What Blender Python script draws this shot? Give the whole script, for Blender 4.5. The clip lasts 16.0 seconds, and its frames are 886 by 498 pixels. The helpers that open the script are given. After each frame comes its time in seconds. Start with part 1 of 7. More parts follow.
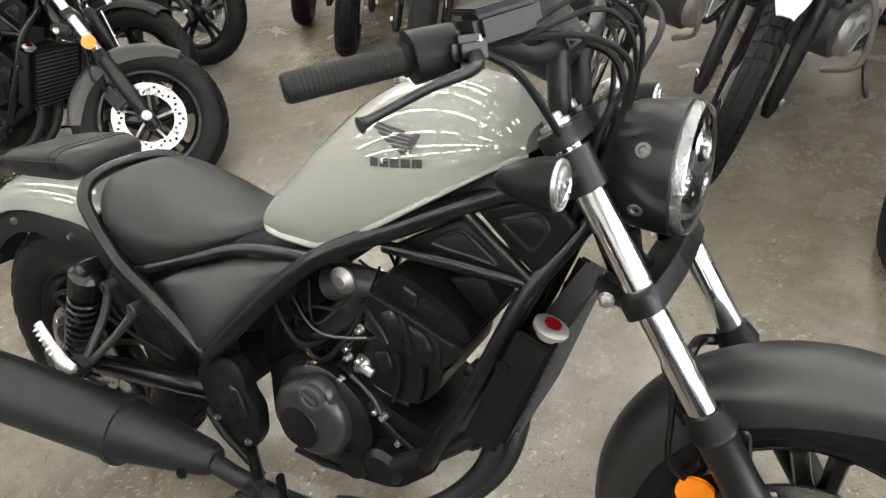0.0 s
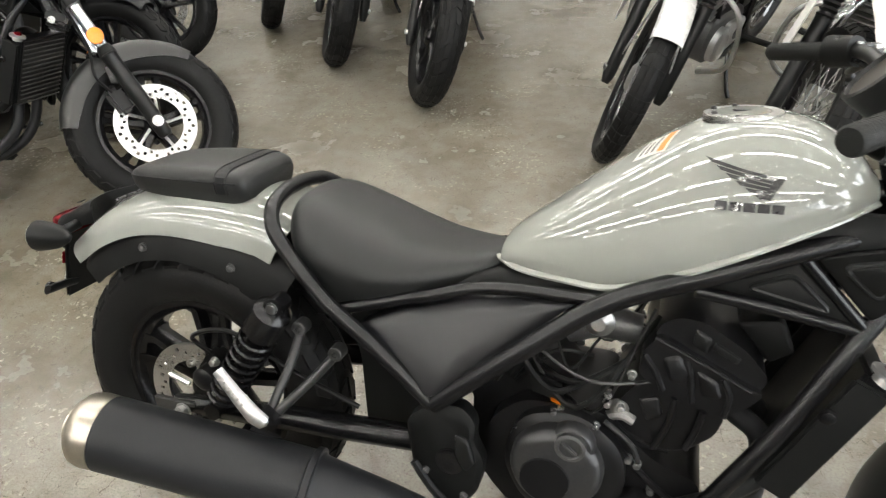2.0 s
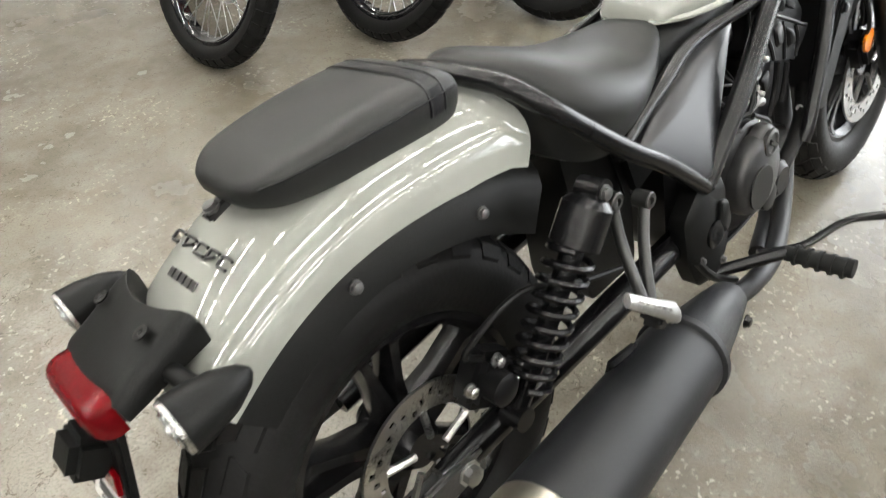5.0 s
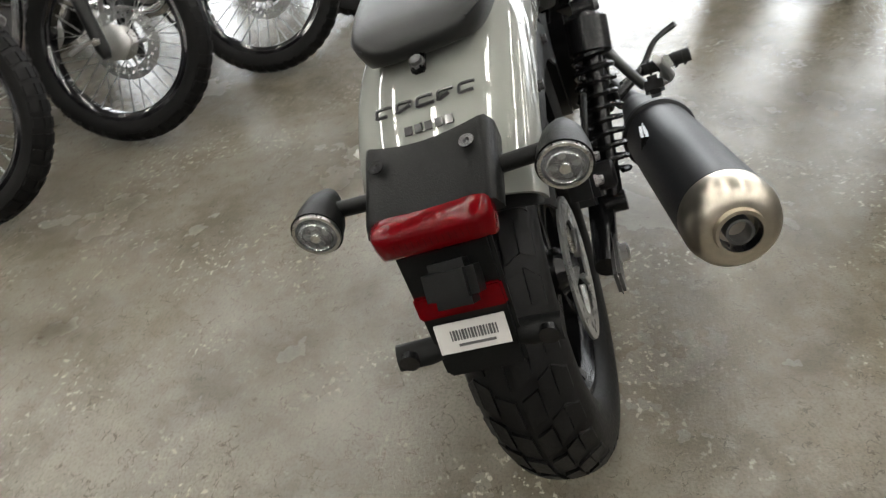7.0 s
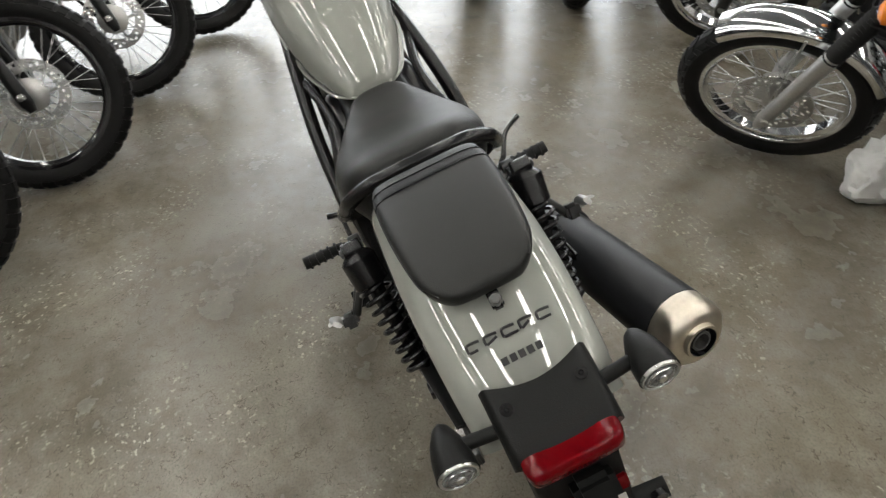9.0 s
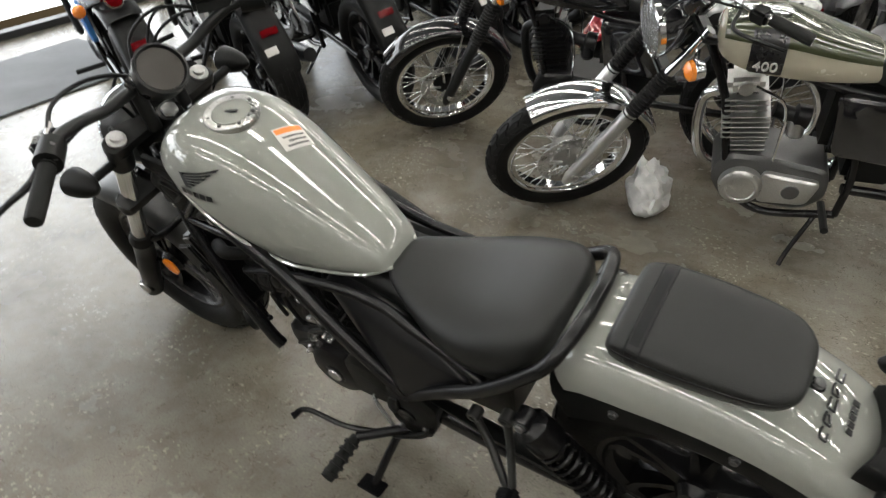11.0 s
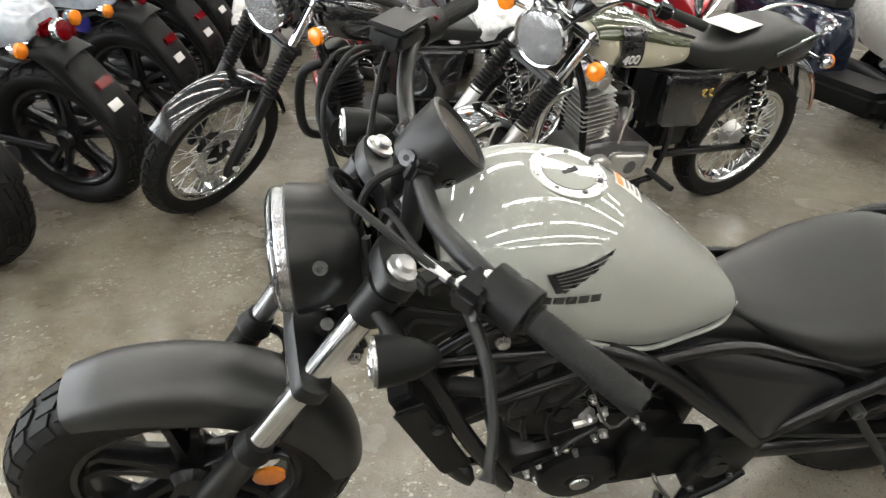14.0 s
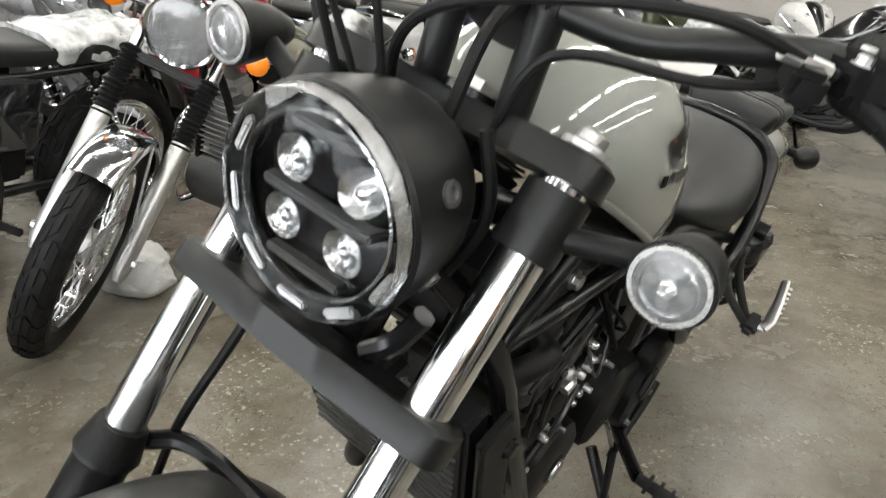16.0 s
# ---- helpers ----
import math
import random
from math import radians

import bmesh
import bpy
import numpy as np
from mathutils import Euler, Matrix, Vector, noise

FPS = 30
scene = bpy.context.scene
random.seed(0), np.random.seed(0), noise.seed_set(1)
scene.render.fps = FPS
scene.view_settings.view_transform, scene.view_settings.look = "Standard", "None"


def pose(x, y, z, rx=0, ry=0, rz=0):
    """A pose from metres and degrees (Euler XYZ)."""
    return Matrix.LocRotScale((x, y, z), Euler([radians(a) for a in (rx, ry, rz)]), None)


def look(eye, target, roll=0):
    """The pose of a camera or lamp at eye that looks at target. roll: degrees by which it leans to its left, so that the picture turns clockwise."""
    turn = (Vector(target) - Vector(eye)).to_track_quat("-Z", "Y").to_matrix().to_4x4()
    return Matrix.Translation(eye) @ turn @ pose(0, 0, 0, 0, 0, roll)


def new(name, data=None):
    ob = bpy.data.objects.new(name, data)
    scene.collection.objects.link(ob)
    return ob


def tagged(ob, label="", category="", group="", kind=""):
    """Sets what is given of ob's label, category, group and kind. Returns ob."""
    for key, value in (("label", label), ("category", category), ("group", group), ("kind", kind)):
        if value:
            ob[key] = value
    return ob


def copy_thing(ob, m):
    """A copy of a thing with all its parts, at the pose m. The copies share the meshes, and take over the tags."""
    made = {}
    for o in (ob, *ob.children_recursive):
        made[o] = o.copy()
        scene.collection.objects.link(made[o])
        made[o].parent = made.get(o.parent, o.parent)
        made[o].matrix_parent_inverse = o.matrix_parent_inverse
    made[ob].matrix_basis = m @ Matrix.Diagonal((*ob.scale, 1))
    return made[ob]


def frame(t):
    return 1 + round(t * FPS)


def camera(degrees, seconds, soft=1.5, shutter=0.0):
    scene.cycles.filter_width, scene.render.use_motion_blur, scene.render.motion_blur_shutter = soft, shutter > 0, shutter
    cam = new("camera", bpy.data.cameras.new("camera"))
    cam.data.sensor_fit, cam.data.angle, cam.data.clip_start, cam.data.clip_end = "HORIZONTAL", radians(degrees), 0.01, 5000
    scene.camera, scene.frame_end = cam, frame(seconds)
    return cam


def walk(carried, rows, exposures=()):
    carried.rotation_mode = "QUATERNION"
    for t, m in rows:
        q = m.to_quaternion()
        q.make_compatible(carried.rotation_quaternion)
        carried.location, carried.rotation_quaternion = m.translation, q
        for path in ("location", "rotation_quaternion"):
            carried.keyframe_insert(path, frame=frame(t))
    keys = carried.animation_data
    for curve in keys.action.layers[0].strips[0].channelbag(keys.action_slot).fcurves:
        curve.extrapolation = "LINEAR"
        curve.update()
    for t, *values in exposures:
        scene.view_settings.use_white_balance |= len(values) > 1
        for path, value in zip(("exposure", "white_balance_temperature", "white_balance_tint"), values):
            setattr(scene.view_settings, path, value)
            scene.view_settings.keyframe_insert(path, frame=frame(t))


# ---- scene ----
from mathutils.bvhtree import BVHTree

cam = camera(64.6, 16.0, soft=1.2, shutter=0.25)
PATH = [
    (0, (1.486, -0.601, 1.375), (0.559, 0.722, 0.196), -14.1),
    (0.5, (1.356, -0.720, 1.391), (0.557, 0.730, 0.269), -7.2),
    (1, (1.201, -0.765, 1.447), (0.514, 0.716, 0.291), -5.6),
    (1.5, (1.013, -0.806, 1.472), (0.452, 0.713, 0.297), -6.2),
    (2, (0.843, -0.771, 1.462), (0.260, 0.711, 0.252), -5.3),
    (2.5, (0.690, -0.683, 1.448), (0.118, 0.780, 0.209), -5.0),
    (3, (0.427, -0.636, 1.459), (0.021, 0.779, 0.105), -5.5),
    (3.5, (0.214, -0.542, 1.405), (0.042, 0.874, 0.003), -2.1),
    (4, (-0.008, -0.426, 1.387), (0.321, 0.877, -0.093), 1.9),
    (4.5, (-0.239, -0.369, 1.335), (0.549, 0.785, -0.097), -1.5),
    (5, (-0.413, -0.368, 1.234), (0.609, 0.647, -0.152), 0.2),
    (5.2, (-0.499, -0.387, 1.199), (0.577, 0.604, -0.166), -0.5),
    (7.3, (-1.009, 0.119, 1.062), (0.680, 0.227, -0.005), -5.0),
    (7.5, (-1.020, 0.154, 1.093), (0.711, 0.154, 0.090), -3.2),
    (8, (-0.992, 0.242, 1.213), (0.655, 0.136, 0.082), -0.7),
    (8.5, (-0.924, 0.324, 1.342), (0.682, 0.163, 0.162), -3.0),
    (8.7, (-0.890, 0.377, 1.383), (0.671, 0.123, 0.158), -3.8),
    (10.8, (-0.228, 1.045, 1.502), (0.689, -0.273, 0.310), 0.7),
    (11, (-0.137, 1.126, 1.506), (0.782, -0.251, 0.384), -1.4),
    (11.5, (0.072, 1.283, 1.506), (0.764, -0.308, 0.511), 0.1),
    (12, (0.293, 1.486, 1.510), (0.832, -0.181, 0.544), -1.6),
    (12.5, (0.552, 1.517, 1.460), (0.782, -0.272, 0.595), 2.6),
    (13, (0.842, 1.435, 1.405), (0.865, -0.353, 0.511), 3.0),
    (13.5, (1.088, 1.335, 1.371), (0.890, -0.411, 0.414), 1.8),
    (14, (1.299, 1.117, 1.334), (0.917, -0.587, 0.357), 3.1),
    (14.5, (1.452, 0.911, 1.292), (0.690, -0.627, 0.266), 0.8),
    (15, (1.603, 0.750, 1.227), (0.393, -0.556, 0.317), -1.3),
    (15.5, (1.638, 0.642, 1.125), (0.178, -0.497, 0.370), 0.0),
    (16, (1.671, 0.589, 1.000), (0.142, -0.480, 0.280), 2.9),
]
EXPOSURES = [(0, 0.22), (3, 0.25), (4, 0.40), (5.2, 0.42), (7.3, -0.40), (8.7, -0.50), (10.8, -0.50), (11.5, -0.30), (12.5, 0.0), (13.5, 0.12), (14.5, 0.18), (15, 0.10), (15.5, 0.03), (16, -0.02)]
walk(cam, [(t, look(e, g, r)) for t, e, g, r in PATH], EXPOSURES)

# ---- world and light ----
world = bpy.data.worlds.new("sky")
scene.world = world
world.use_nodes = True
wn = world.node_tree
sky = wn.nodes.new("ShaderNodeTexSky")
sky.sky_type, sky.sun_disc = "NISHITA", False
sky.sun_elevation, sky.sun_rotation = radians(40), radians(120)
wn.links.new(sky.outputs[0], wn.nodes["Background"].inputs[0])
wn.nodes["Background"].inputs[1].default_value = 0.12

TUBE_POWER = 47.0      # emission strength of the ceiling tubes
DAY_POWER = 125.0      # watts of the sky light in the shop front


def area(name, m, sx, sy, power, colour):
    la = bpy.data.lights.new(name, "AREA")
    la.shape, la.size, la.size_y, la.energy, la.color = "RECTANGLE", sx, sy, power, colour
    ob = new(name, la)
    ob.matrix_world = m
    return tagged(ob, kind="structure")


# ---- materials ----
def material(name, colour, rough=0.5, metal=0.0, vary=0.08, scale=40.0, bump=0.0, coat=0.0, spec=0.5, stretch=None, colour2=None, big=3.0, rvary=0.08):
    m = bpy.data.materials.new(name)
    m.use_nodes = True
    nt = m.node_tree
    p = nt.nodes["Principled BSDF"]
    p.inputs["Metallic"].default_value = metal
    p.inputs["Coat Weight"].default_value = coat
    p.inputs["Coat Roughness"].default_value = 0.04
    p.inputs["Specular IOR Level"].default_value = spec
    tc = nt.nodes.new("ShaderNodeTexCoord")
    mp = nt.nodes.new("ShaderNodeMapping")
    nt.links.new(tc.outputs["Object"], mp.inputs[0])
    if stretch:
        mp.inputs["Scale"].default_value = stretch
    fine = nt.nodes.new("ShaderNodeTexNoise")
    fine.inputs["Scale"].default_value, fine.inputs["Detail"].default_value = scale, 4
    wide = nt.nodes.new("ShaderNodeTexNoise")
    wide.inputs["Scale"].default_value, wide.inputs["Detail"].default_value = big, 3
    for n in (fine, wide):
        nt.links.new(mp.outputs[0], n.inputs["Vector"])
    add = nt.nodes.new("ShaderNodeMath")
    add.operation = "ADD"
    nt.links.new(fine.outputs[0], add.inputs[0])
    nt.links.new(wide.outputs[0], add.inputs[1])
    ramp = nt.nodes.new("ShaderNodeMapRange")
    ramp.inputs[1].default_value, ramp.inputs[2].default_value = 0.7, 1.3
    nt.links.new(add.outputs[0], ramp.inputs[0])
    mix = nt.nodes.new("ShaderNodeMix")
    mix.data_type = "RGBA"
    c1 = Vector(colour) * (1 - vary)
    c2 = Vector(colour2) if colour2 else Vector(colour) * (1 + vary)
    mix.inputs[6].default_value, mix.inputs[7].default_value = (*c1, 1), (*c2, 1)
    nt.links.new(ramp.outputs[0], mix.inputs[0])
    nt.links.new(mix.outputs[2], p.inputs["Base Color"])
    rr = nt.nodes.new("ShaderNodeMapRange")
    rr.inputs[3].default_value, rr.inputs[4].default_value = max(0.02, rough - rvary), min(1, rough + rvary)
    nt.links.new(ramp.outputs[0], rr.inputs[0])
    nt.links.new(rr.outputs[0], p.inputs["Roughness"])
    if bump:
        b = nt.nodes.new("ShaderNodeBump")
        b.inputs["Strength"].default_value, b.inputs["Distance"].default_value = bump, 0.002
        nt.links.new(fine.outputs[0], b.inputs["Height"])
        nt.links.new(b.outputs[0], p.inputs["Normal"])
    return m


def lens(name, colour, rough=0.05, emit=0.0, trans=0.6):
    m = material(name, colour, rough, 0, 0.1, 120, 0.3, 0.6)
    m.node_tree.nodes["Principled BSDF"].inputs["Transmission Weight"].default_value = trans
    return m


M_GREY = material("grey_gloss_paint", (0.235, 0.242, 0.222), 0.5, 0, 0.02, 8, 0, 1.0, 0.05, rvary=0.03)
M_GREY.node_tree.nodes["Principled BSDF"].inputs["Coat Roughness"].default_value = 0.0
M_GREY.node_tree.nodes["Principled BSDF"].inputs["Coat IOR"].default_value = 1.7
M_BLACKGLOSS = material("black_gloss_paint", (0.008, 0.008, 0.009), 0.12, 0, 0.2, 30, 0, 0.8, rvary=0.04)
M_FRAME = material("black_frame_enamel", (0.0055, 0.0055, 0.006), 0.24, 0, 0.1, 18, 0.0, 0.0, 0.32, rvary=0.02)
M_SATIN = material("satin_black_paint", (0.0068, 0.0072, 0.0072), 0.36, 0, 0.12, 80, 0.02, 0.0, 0.28, rvary=0.03)
M_PLASTIC = material("grained_black_plastic", (0.0058, 0.0061, 0.0060), 0.42, 0, 0.2, 500, 0.2, 0.0, 0.16)
M_EXHAUST = material("matte_black_exhaust", (0.013, 0.0135, 0.015), 0.44, 0.0, 0.15, 300, 0.1, 0.0, 0.25)
M_ENGINE = material("black_cast_engine", (0.0055, 0.0055, 0.006), 0.34, 0.0, 0.2, 260, 0.05, 0.0, 0.26, rvary=0.05)
M_FENDER = material("satin_black_fender", (0.013, 0.0135, 0.013), 0.40, 0, 0.12, 80, 0.02, 0.0, 0.55, rvary=0.03)
M_COVERPAINT = material("polished_black_plastic", (0.007, 0.007, 0.008), 0.30, 0, 0.1, 60, 0.0, 0.0, 0.45, rvary=0.02)
M_COVER = material("grey_cast_cover", (0.040, 0.040, 0.041), 0.36, 0.5, 0.15, 200, 0.04)
M_LEATHER = material("black_seat_vinyl", (0.0115, 0.0120, 0.0118), 0.40, 0, 0.12, 700, 0.22, 0.0, 0.30)
M_LEATHERSIDE = material("black_seat_side", (0.007, 0.007, 0.008), 0.40, 0, 0.15, 700, 0.3, 0.0, 0.20)
M_RUBBER = material("tyre_rubber", (0.0075, 0.0075, 0.0075), 0.50, 0, 0.3, 150, 0.2, 0.0, 0.14, rvary=0.10)
M_GRIP = material("grip_rubber", (0.012, 0.0125, 0.012), 0.62, 0, 0.15, 400, 0.4, 0.0, 0.18)
M_CHROME = material("chrome", (0.72, 0.73, 0.74), 0.10, 1.0, 0.04, 30, 0, rvary=0.04)
M_STEEL = material("brushed_steel", (0.50, 0.50, 0.49), 0.30, 1.0, 0.12, 220, 0.1, stretch=(1, 1, 6))
M_TIP = material("warm_polished_steel", (0.58, 0.53, 0.45), 0.36, 1.0, 0.1, 90, 0.05)
M_ALU = material("cast_aluminium", (0.48, 0.48, 0.47), 0.38, 0.9, 0.15, 200, 0.2)
M_DARKALU = material("dark_grey_metal", (0.10, 0.10, 0.10), 0.42, 0.6, 0.2, 200, 0.15)
M_GLASS = lens("clear_lens", (0.62, 0.63, 0.64), 0.03, 0, 0.80)
M_GLASS.node_tree.nodes["Principled BSDF"].inputs["IOR"].default_value = 1.2
M_FLUTED = lens("fluted_lens", (0.55, 0.56, 0.57), 0.05, 0, 0.72)
M_REFLECTOR = material("lamp_reflector", (0.68, 0.69, 0.70), 0.14, 1.0, 0.2, 160, 0.8)
M_CLEAR = material("clear_polycarbonate", (0.95, 0.96, 0.97), 0.02, 0, 0.01, 10, 0, 0, rvary=0.0)
M_CLEAR.node_tree.nodes["Principled BSDF"].inputs["Transmission Weight"].default_value = 1.0
M_CLEAR.node_tree.nodes["Principled BSDF"].inputs["IOR"].default_value = 1.25
M_RED = lens("red_lens", (0.11, 0.001, 0.003), 0.05, 0, 0.1)
M_RED.node_tree.nodes["Principled BSDF"].inputs["Coat Weight"].default_value = 0.0
M_RED.node_tree.nodes["Principled BSDF"].inputs["Specular IOR Level"].default_value = 0.14
M_CRINKLE = material("crinkled_clear_plastic", (0.42, 0.43, 0.43), 0.18, 0.0, 0.5, 30, 1.0, 0.4, big=16)
M_PURPLE = material("violet_blue_paint", (0.05, 0.05, 0.30), 0.18, 0, 0.06, 20, 0, 0.8)
M_WINERED = material("wine_red_paint", (0.20, 0.008, 0.012), 0.14, 0, 0.06, 20, 0, 0.9)
M_ORANGE = lens("amber_lens", (0.80, 0.22, 0.010), 0.12, 0, 0.2)
M_DIAL = material("dark_dial_glass", (0.030, 0.026, 0.021), 0.34, 0, 0.1, 20, 0, 0.0, 0.35)
M_DECAL = material("black_decal", (0.006, 0.006, 0.007), 0.30, 0, 0.1, 50, 0, 0.5)
M_WHITE = material("white_paint", (0.50, 0.50, 0.49), 0.25, 0, 0.03, 30, 0, 0.6)
M_PAPER = material("white_paper", (0.56, 0.55, 0.53), 0.75, 0, 0.05, 60, 0.1)
M_ORANGEINK = material("orange_ink", (0.75, 0.20, 0.04), 0.6)
M_GREYINK = material("grey_ink", (0.10, 0.10, 0.10), 0.7)
M_REDPAINT = material("red_paint", (0.36, 0.012, 0.014), 0.16, 0, 0.06, 20, 0, 0.9)
M_BLUEPAINT = material("blue_paint", (0.03, 0.14, 0.38), 0.18, 0, 0.06, 20, 0, 0.8)
M_BLUEBLACK = material("dark_blue_paint", (0.010, 0.014, 0.028), 0.18, 0, 0.06, 20, 0, 0.7)
M_OLIVE = material("olive_green_paint", (0.040, 0.046, 0.022), 0.16, 0, 0.06, 20, 0, 0.9)
M_BEIGE = material("champagne_paint", (0.40, 0.37, 0.29), 0.2, 0.2, 0.05, 20, 0, 0.9)
M_GREENPAINT = material("army_green_paint", (0.06, 0.10, 0.05), 0.22, 0, 0.06, 20, 0, 0.7)
M_ORANGERIM = material("copper_orange_rim", (0.50, 0.16, 0.03), 0.35, 0.4, 0.1, 40)
M_GOLD = material("gold_decal", (0.55, 0.38, 0.10), 0.3, 0.6)
M_YELLOW = material("yellow_orange_plastic", (0.75, 0.30, 0.02), 0.4)
M_SILVERCLOTH = material("grey_dust_cover", (0.19, 0.19, 0.20), 0.32, 0.0, 0.35, 14, 0.5, 0.3, big=5)
M_WRAP = material("clear_plastic_wrap", (0.30, 0.325, 0.36), 0.20, 0.0, 0.3, 26, 1.0, 0.5, big=12)
M_BLUEWRAP = material("blue_plastic_wrap", (0.10, 0.34, 0.62), 0.25, 0.0, 0.3, 30, 1.0, 0.4, big=12)
M_BAG = material("white_plastic_bag", (0.55, 0.55, 0.54), 0.35, 0, 0.12, 30, 0.9, big=14)
M_WALL = material("painted_wall", (0.42, 0.41, 0.39), 0.75, 0, 0.05, 30, 0.1, big=0.7)
# ceiling colour set dark to cut bounce light and sharpen tube reflections
M_CEILING = material("darkened_ceiling_board", (0.11, 0.11, 0.11), 0.8, 0, 0.06, 60, 0.1)
M_DARKFRAME = material("dark_door_frame", (0.03, 0.03, 0.032), 0.4, 0.3)
M_MAT = material("grey_door_mat", (0.16, 0.165, 0.17), 0.9, 0, 0.25, 300, 0.8)


def floor_material():
    m = bpy.data.materials.new("sealed_concrete")
    m.use_nodes = True
    nt = m.node_tree
    p = nt.nodes["Principled BSDF"]
    tc = nt.nodes.new("ShaderNodeTexCoord")

    def noise_at(scale, detail, rough, lo, hi, to):
        n = nt.nodes.new("ShaderNodeTexNoise")
        n.inputs["Scale"].default_value, n.inputs["Detail"].default_value, n.inputs["Roughness"].default_value = scale, detail, rough
        nt.links.new(tc.outputs["Object"], n.inputs["Vector"])
        r = nt.nodes.new("ShaderNodeMapRange")
        r.interpolation_type = "SMOOTHSTEP"
        r.inputs[1].default_value, r.inputs[2].default_value, r.inputs[4].default_value = lo, hi, to
        nt.links.new(n.outputs[0], r.inputs[0])
        return n, r

    def layer(below, colour, fac):
        x = nt.nodes.new("ShaderNodeMix")
        x.data_type = "RGBA"
        x.inputs[7].default_value = (*colour, 1)
        if isinstance(below, tuple):
            x.inputs[6].default_value = (*below, 1)
        else:
            nt.links.new(below, x.inputs[6])
        nt.links.new(fac, x.inputs[0])
        return x.outputs[2]

    def times(x, y):
        n = nt.nodes.new("ShaderNodeMath")
        n.operation = "MULTIPLY"
        nt.links.new(x, n.inputs[0])
        nt.links.new(y, n.inputs[1])
        return n.outputs[0]

    def creases(scale, width):
        """Short thin lines: the band round a level of a distorted noise, broken up by a second one."""
        n = nt.nodes.new("ShaderNodeTexNoise")
        n.inputs["Scale"].default_value, n.inputs["Detail"].default_value, n.inputs["Distortion"].default_value = scale, 6, 0.5
        nt.links.new(tc.outputs["Object"], n.inputs["Vector"])
        c = nt.nodes.new("ShaderNodeMath")
        c.operation = "COMPARE"
        c.inputs[1].default_value, c.inputs[2].default_value = 0.5, width
        nt.links.new(n.outputs[0], c.inputs[0])
        return c.outputs[0]

    _, wide = noise_at(0.7, 4, 0.55, 0.34, 0.66, 1.0)
    _, cloud = noise_at(2.3, 5, 0.62, 0.38, 0.66, 0.75)
    _, patch = noise_at(3.4, 3, 0.55, 0.46, 0.66, 1.0)
    grain, fine = noise_at(160, 3, 0.65, 0.42, 0.72, 0.40)
    _, fleck = noise_at(62, 2, 0.5, 0.60, 0.68, 1.0)
    _, chip = noise_at(44, 3, 0.6, 0.61, 0.68, 0.8)
    _, breaks = noise_at(17, 2, 0.5, 0.50, 0.58, 1.0)
    _, nicks = noise_at(26, 2, 0.5, 0.52, 0.58, 0.85)
    _, mottle = noise_at(11, 4, 0.65, 0.36, 0.70, 0.42)
    crease = times(creases(11, 0.004), breaks.outputs[0])
    nick = times(creases(27, 0.010), nicks.outputs[0])
    out = layer((0.190, 0.178, 0.148), (0.150, 0.132, 0.096), wide.outputs[0])
    out = layer(out, (0.070, 0.057, 0.037), cloud.outputs[0])
    out = layer(out, (0.245, 0.228, 0.190), mottle.outputs[0])
    out = layer(out, (0.060, 0.052, 0.038), fine.outputs[0])
    out = layer(out, (0.090, 0.078, 0.058), crease)
    out = layer(out, (0.070, 0.060, 0.044), nick)
    out = layer(out, (0.37, 0.345, 0.28), times(fleck.outputs[0], patch.outputs[0]))
    out = layer(out, (0.32, 0.295, 0.235), times(chip.outputs[0], patch.outputs[0]))
    nt.links.new(out, p.inputs["Base Color"])
    r = nt.nodes.new("ShaderNodeMapRange")
    r.inputs[3].default_value, r.inputs[4].default_value = 0.15, 0.34
    nt.links.new(cloud.outputs[0], r.inputs[0])
    nt.links.new(r.outputs[0], p.inputs["Roughness"])
    bp = nt.nodes.new("ShaderNodeBump")
    bp.inputs["Strength"].default_value, bp.inputs["Distance"].default_value = 0.22, 0.003
    nt.links.new(grain.outputs[0], bp.inputs["Height"])
    dent = nt.nodes.new("ShaderNodeBump")
    dent.invert = True
    dent.inputs["Strength"].default_value, dent.inputs["Distance"].default_value = 0.35, 0.002
    nt.links.new(crease, dent.inputs["Height"])
    nt.links.new(bp.outputs[0], dent.inputs["Normal"])
    nt.links.new(dent.outputs[0], p.inputs["Normal"])
    return m


M_FLOOR = floor_material()


def emitter(name, colour, strength):
    m = bpy.data.materials.new(name)
    m.use_nodes = True
    p = m.node_tree.nodes["Principled BSDF"]
    p.inputs["Base Color"].default_value = (0.8, 0.8, 0.8, 1)
    p.inputs["Emission Color"].default_value = (*colour, 1)
    p.inputs["Emission Strength"].default_value = strength
    return m


M_TUBE = emitter("lit_tube", (1.0, 0.97, 0.90), TUBE_POWER)
M_DAY = emitter("bright_street", (0.95, 0.98, 1.0), 6.0)


# ---- mesh helpers ----
def part(name, bm, mat, parent=None, label="", angle=38):
    me = bpy.data.meshes.new(name)
    bmesh.ops.recalc_face_normals(bm, faces=bm.faces)
    bm.to_mesh(me)
    bm.free()
    for f in me.polygons:
        f.use_smooth = True
    me.set_sharp_from_angle(angle=radians(angle))
    me.materials.append(mat)
    ob = new(name, me)
    if parent:
        ob.parent = parent
    if label:
        tagged(ob, label)
    return ob


def bridge(bm, rings, closed=True, caps=True):
    vs = [[bm.verts.new(p) for p in r] for r in rings]
    n = len(vs[0])
    for a, b in zip(vs, vs[1:]):
        for i in range(n if closed else n - 1):
            j = (i + 1) % n
            bm.faces.new((a[i], a[j], b[j], b[i]))
    if caps and closed:
        bm.faces.new(list(reversed(vs[0])))
        bm.faces.new(vs[-1])
    return vs


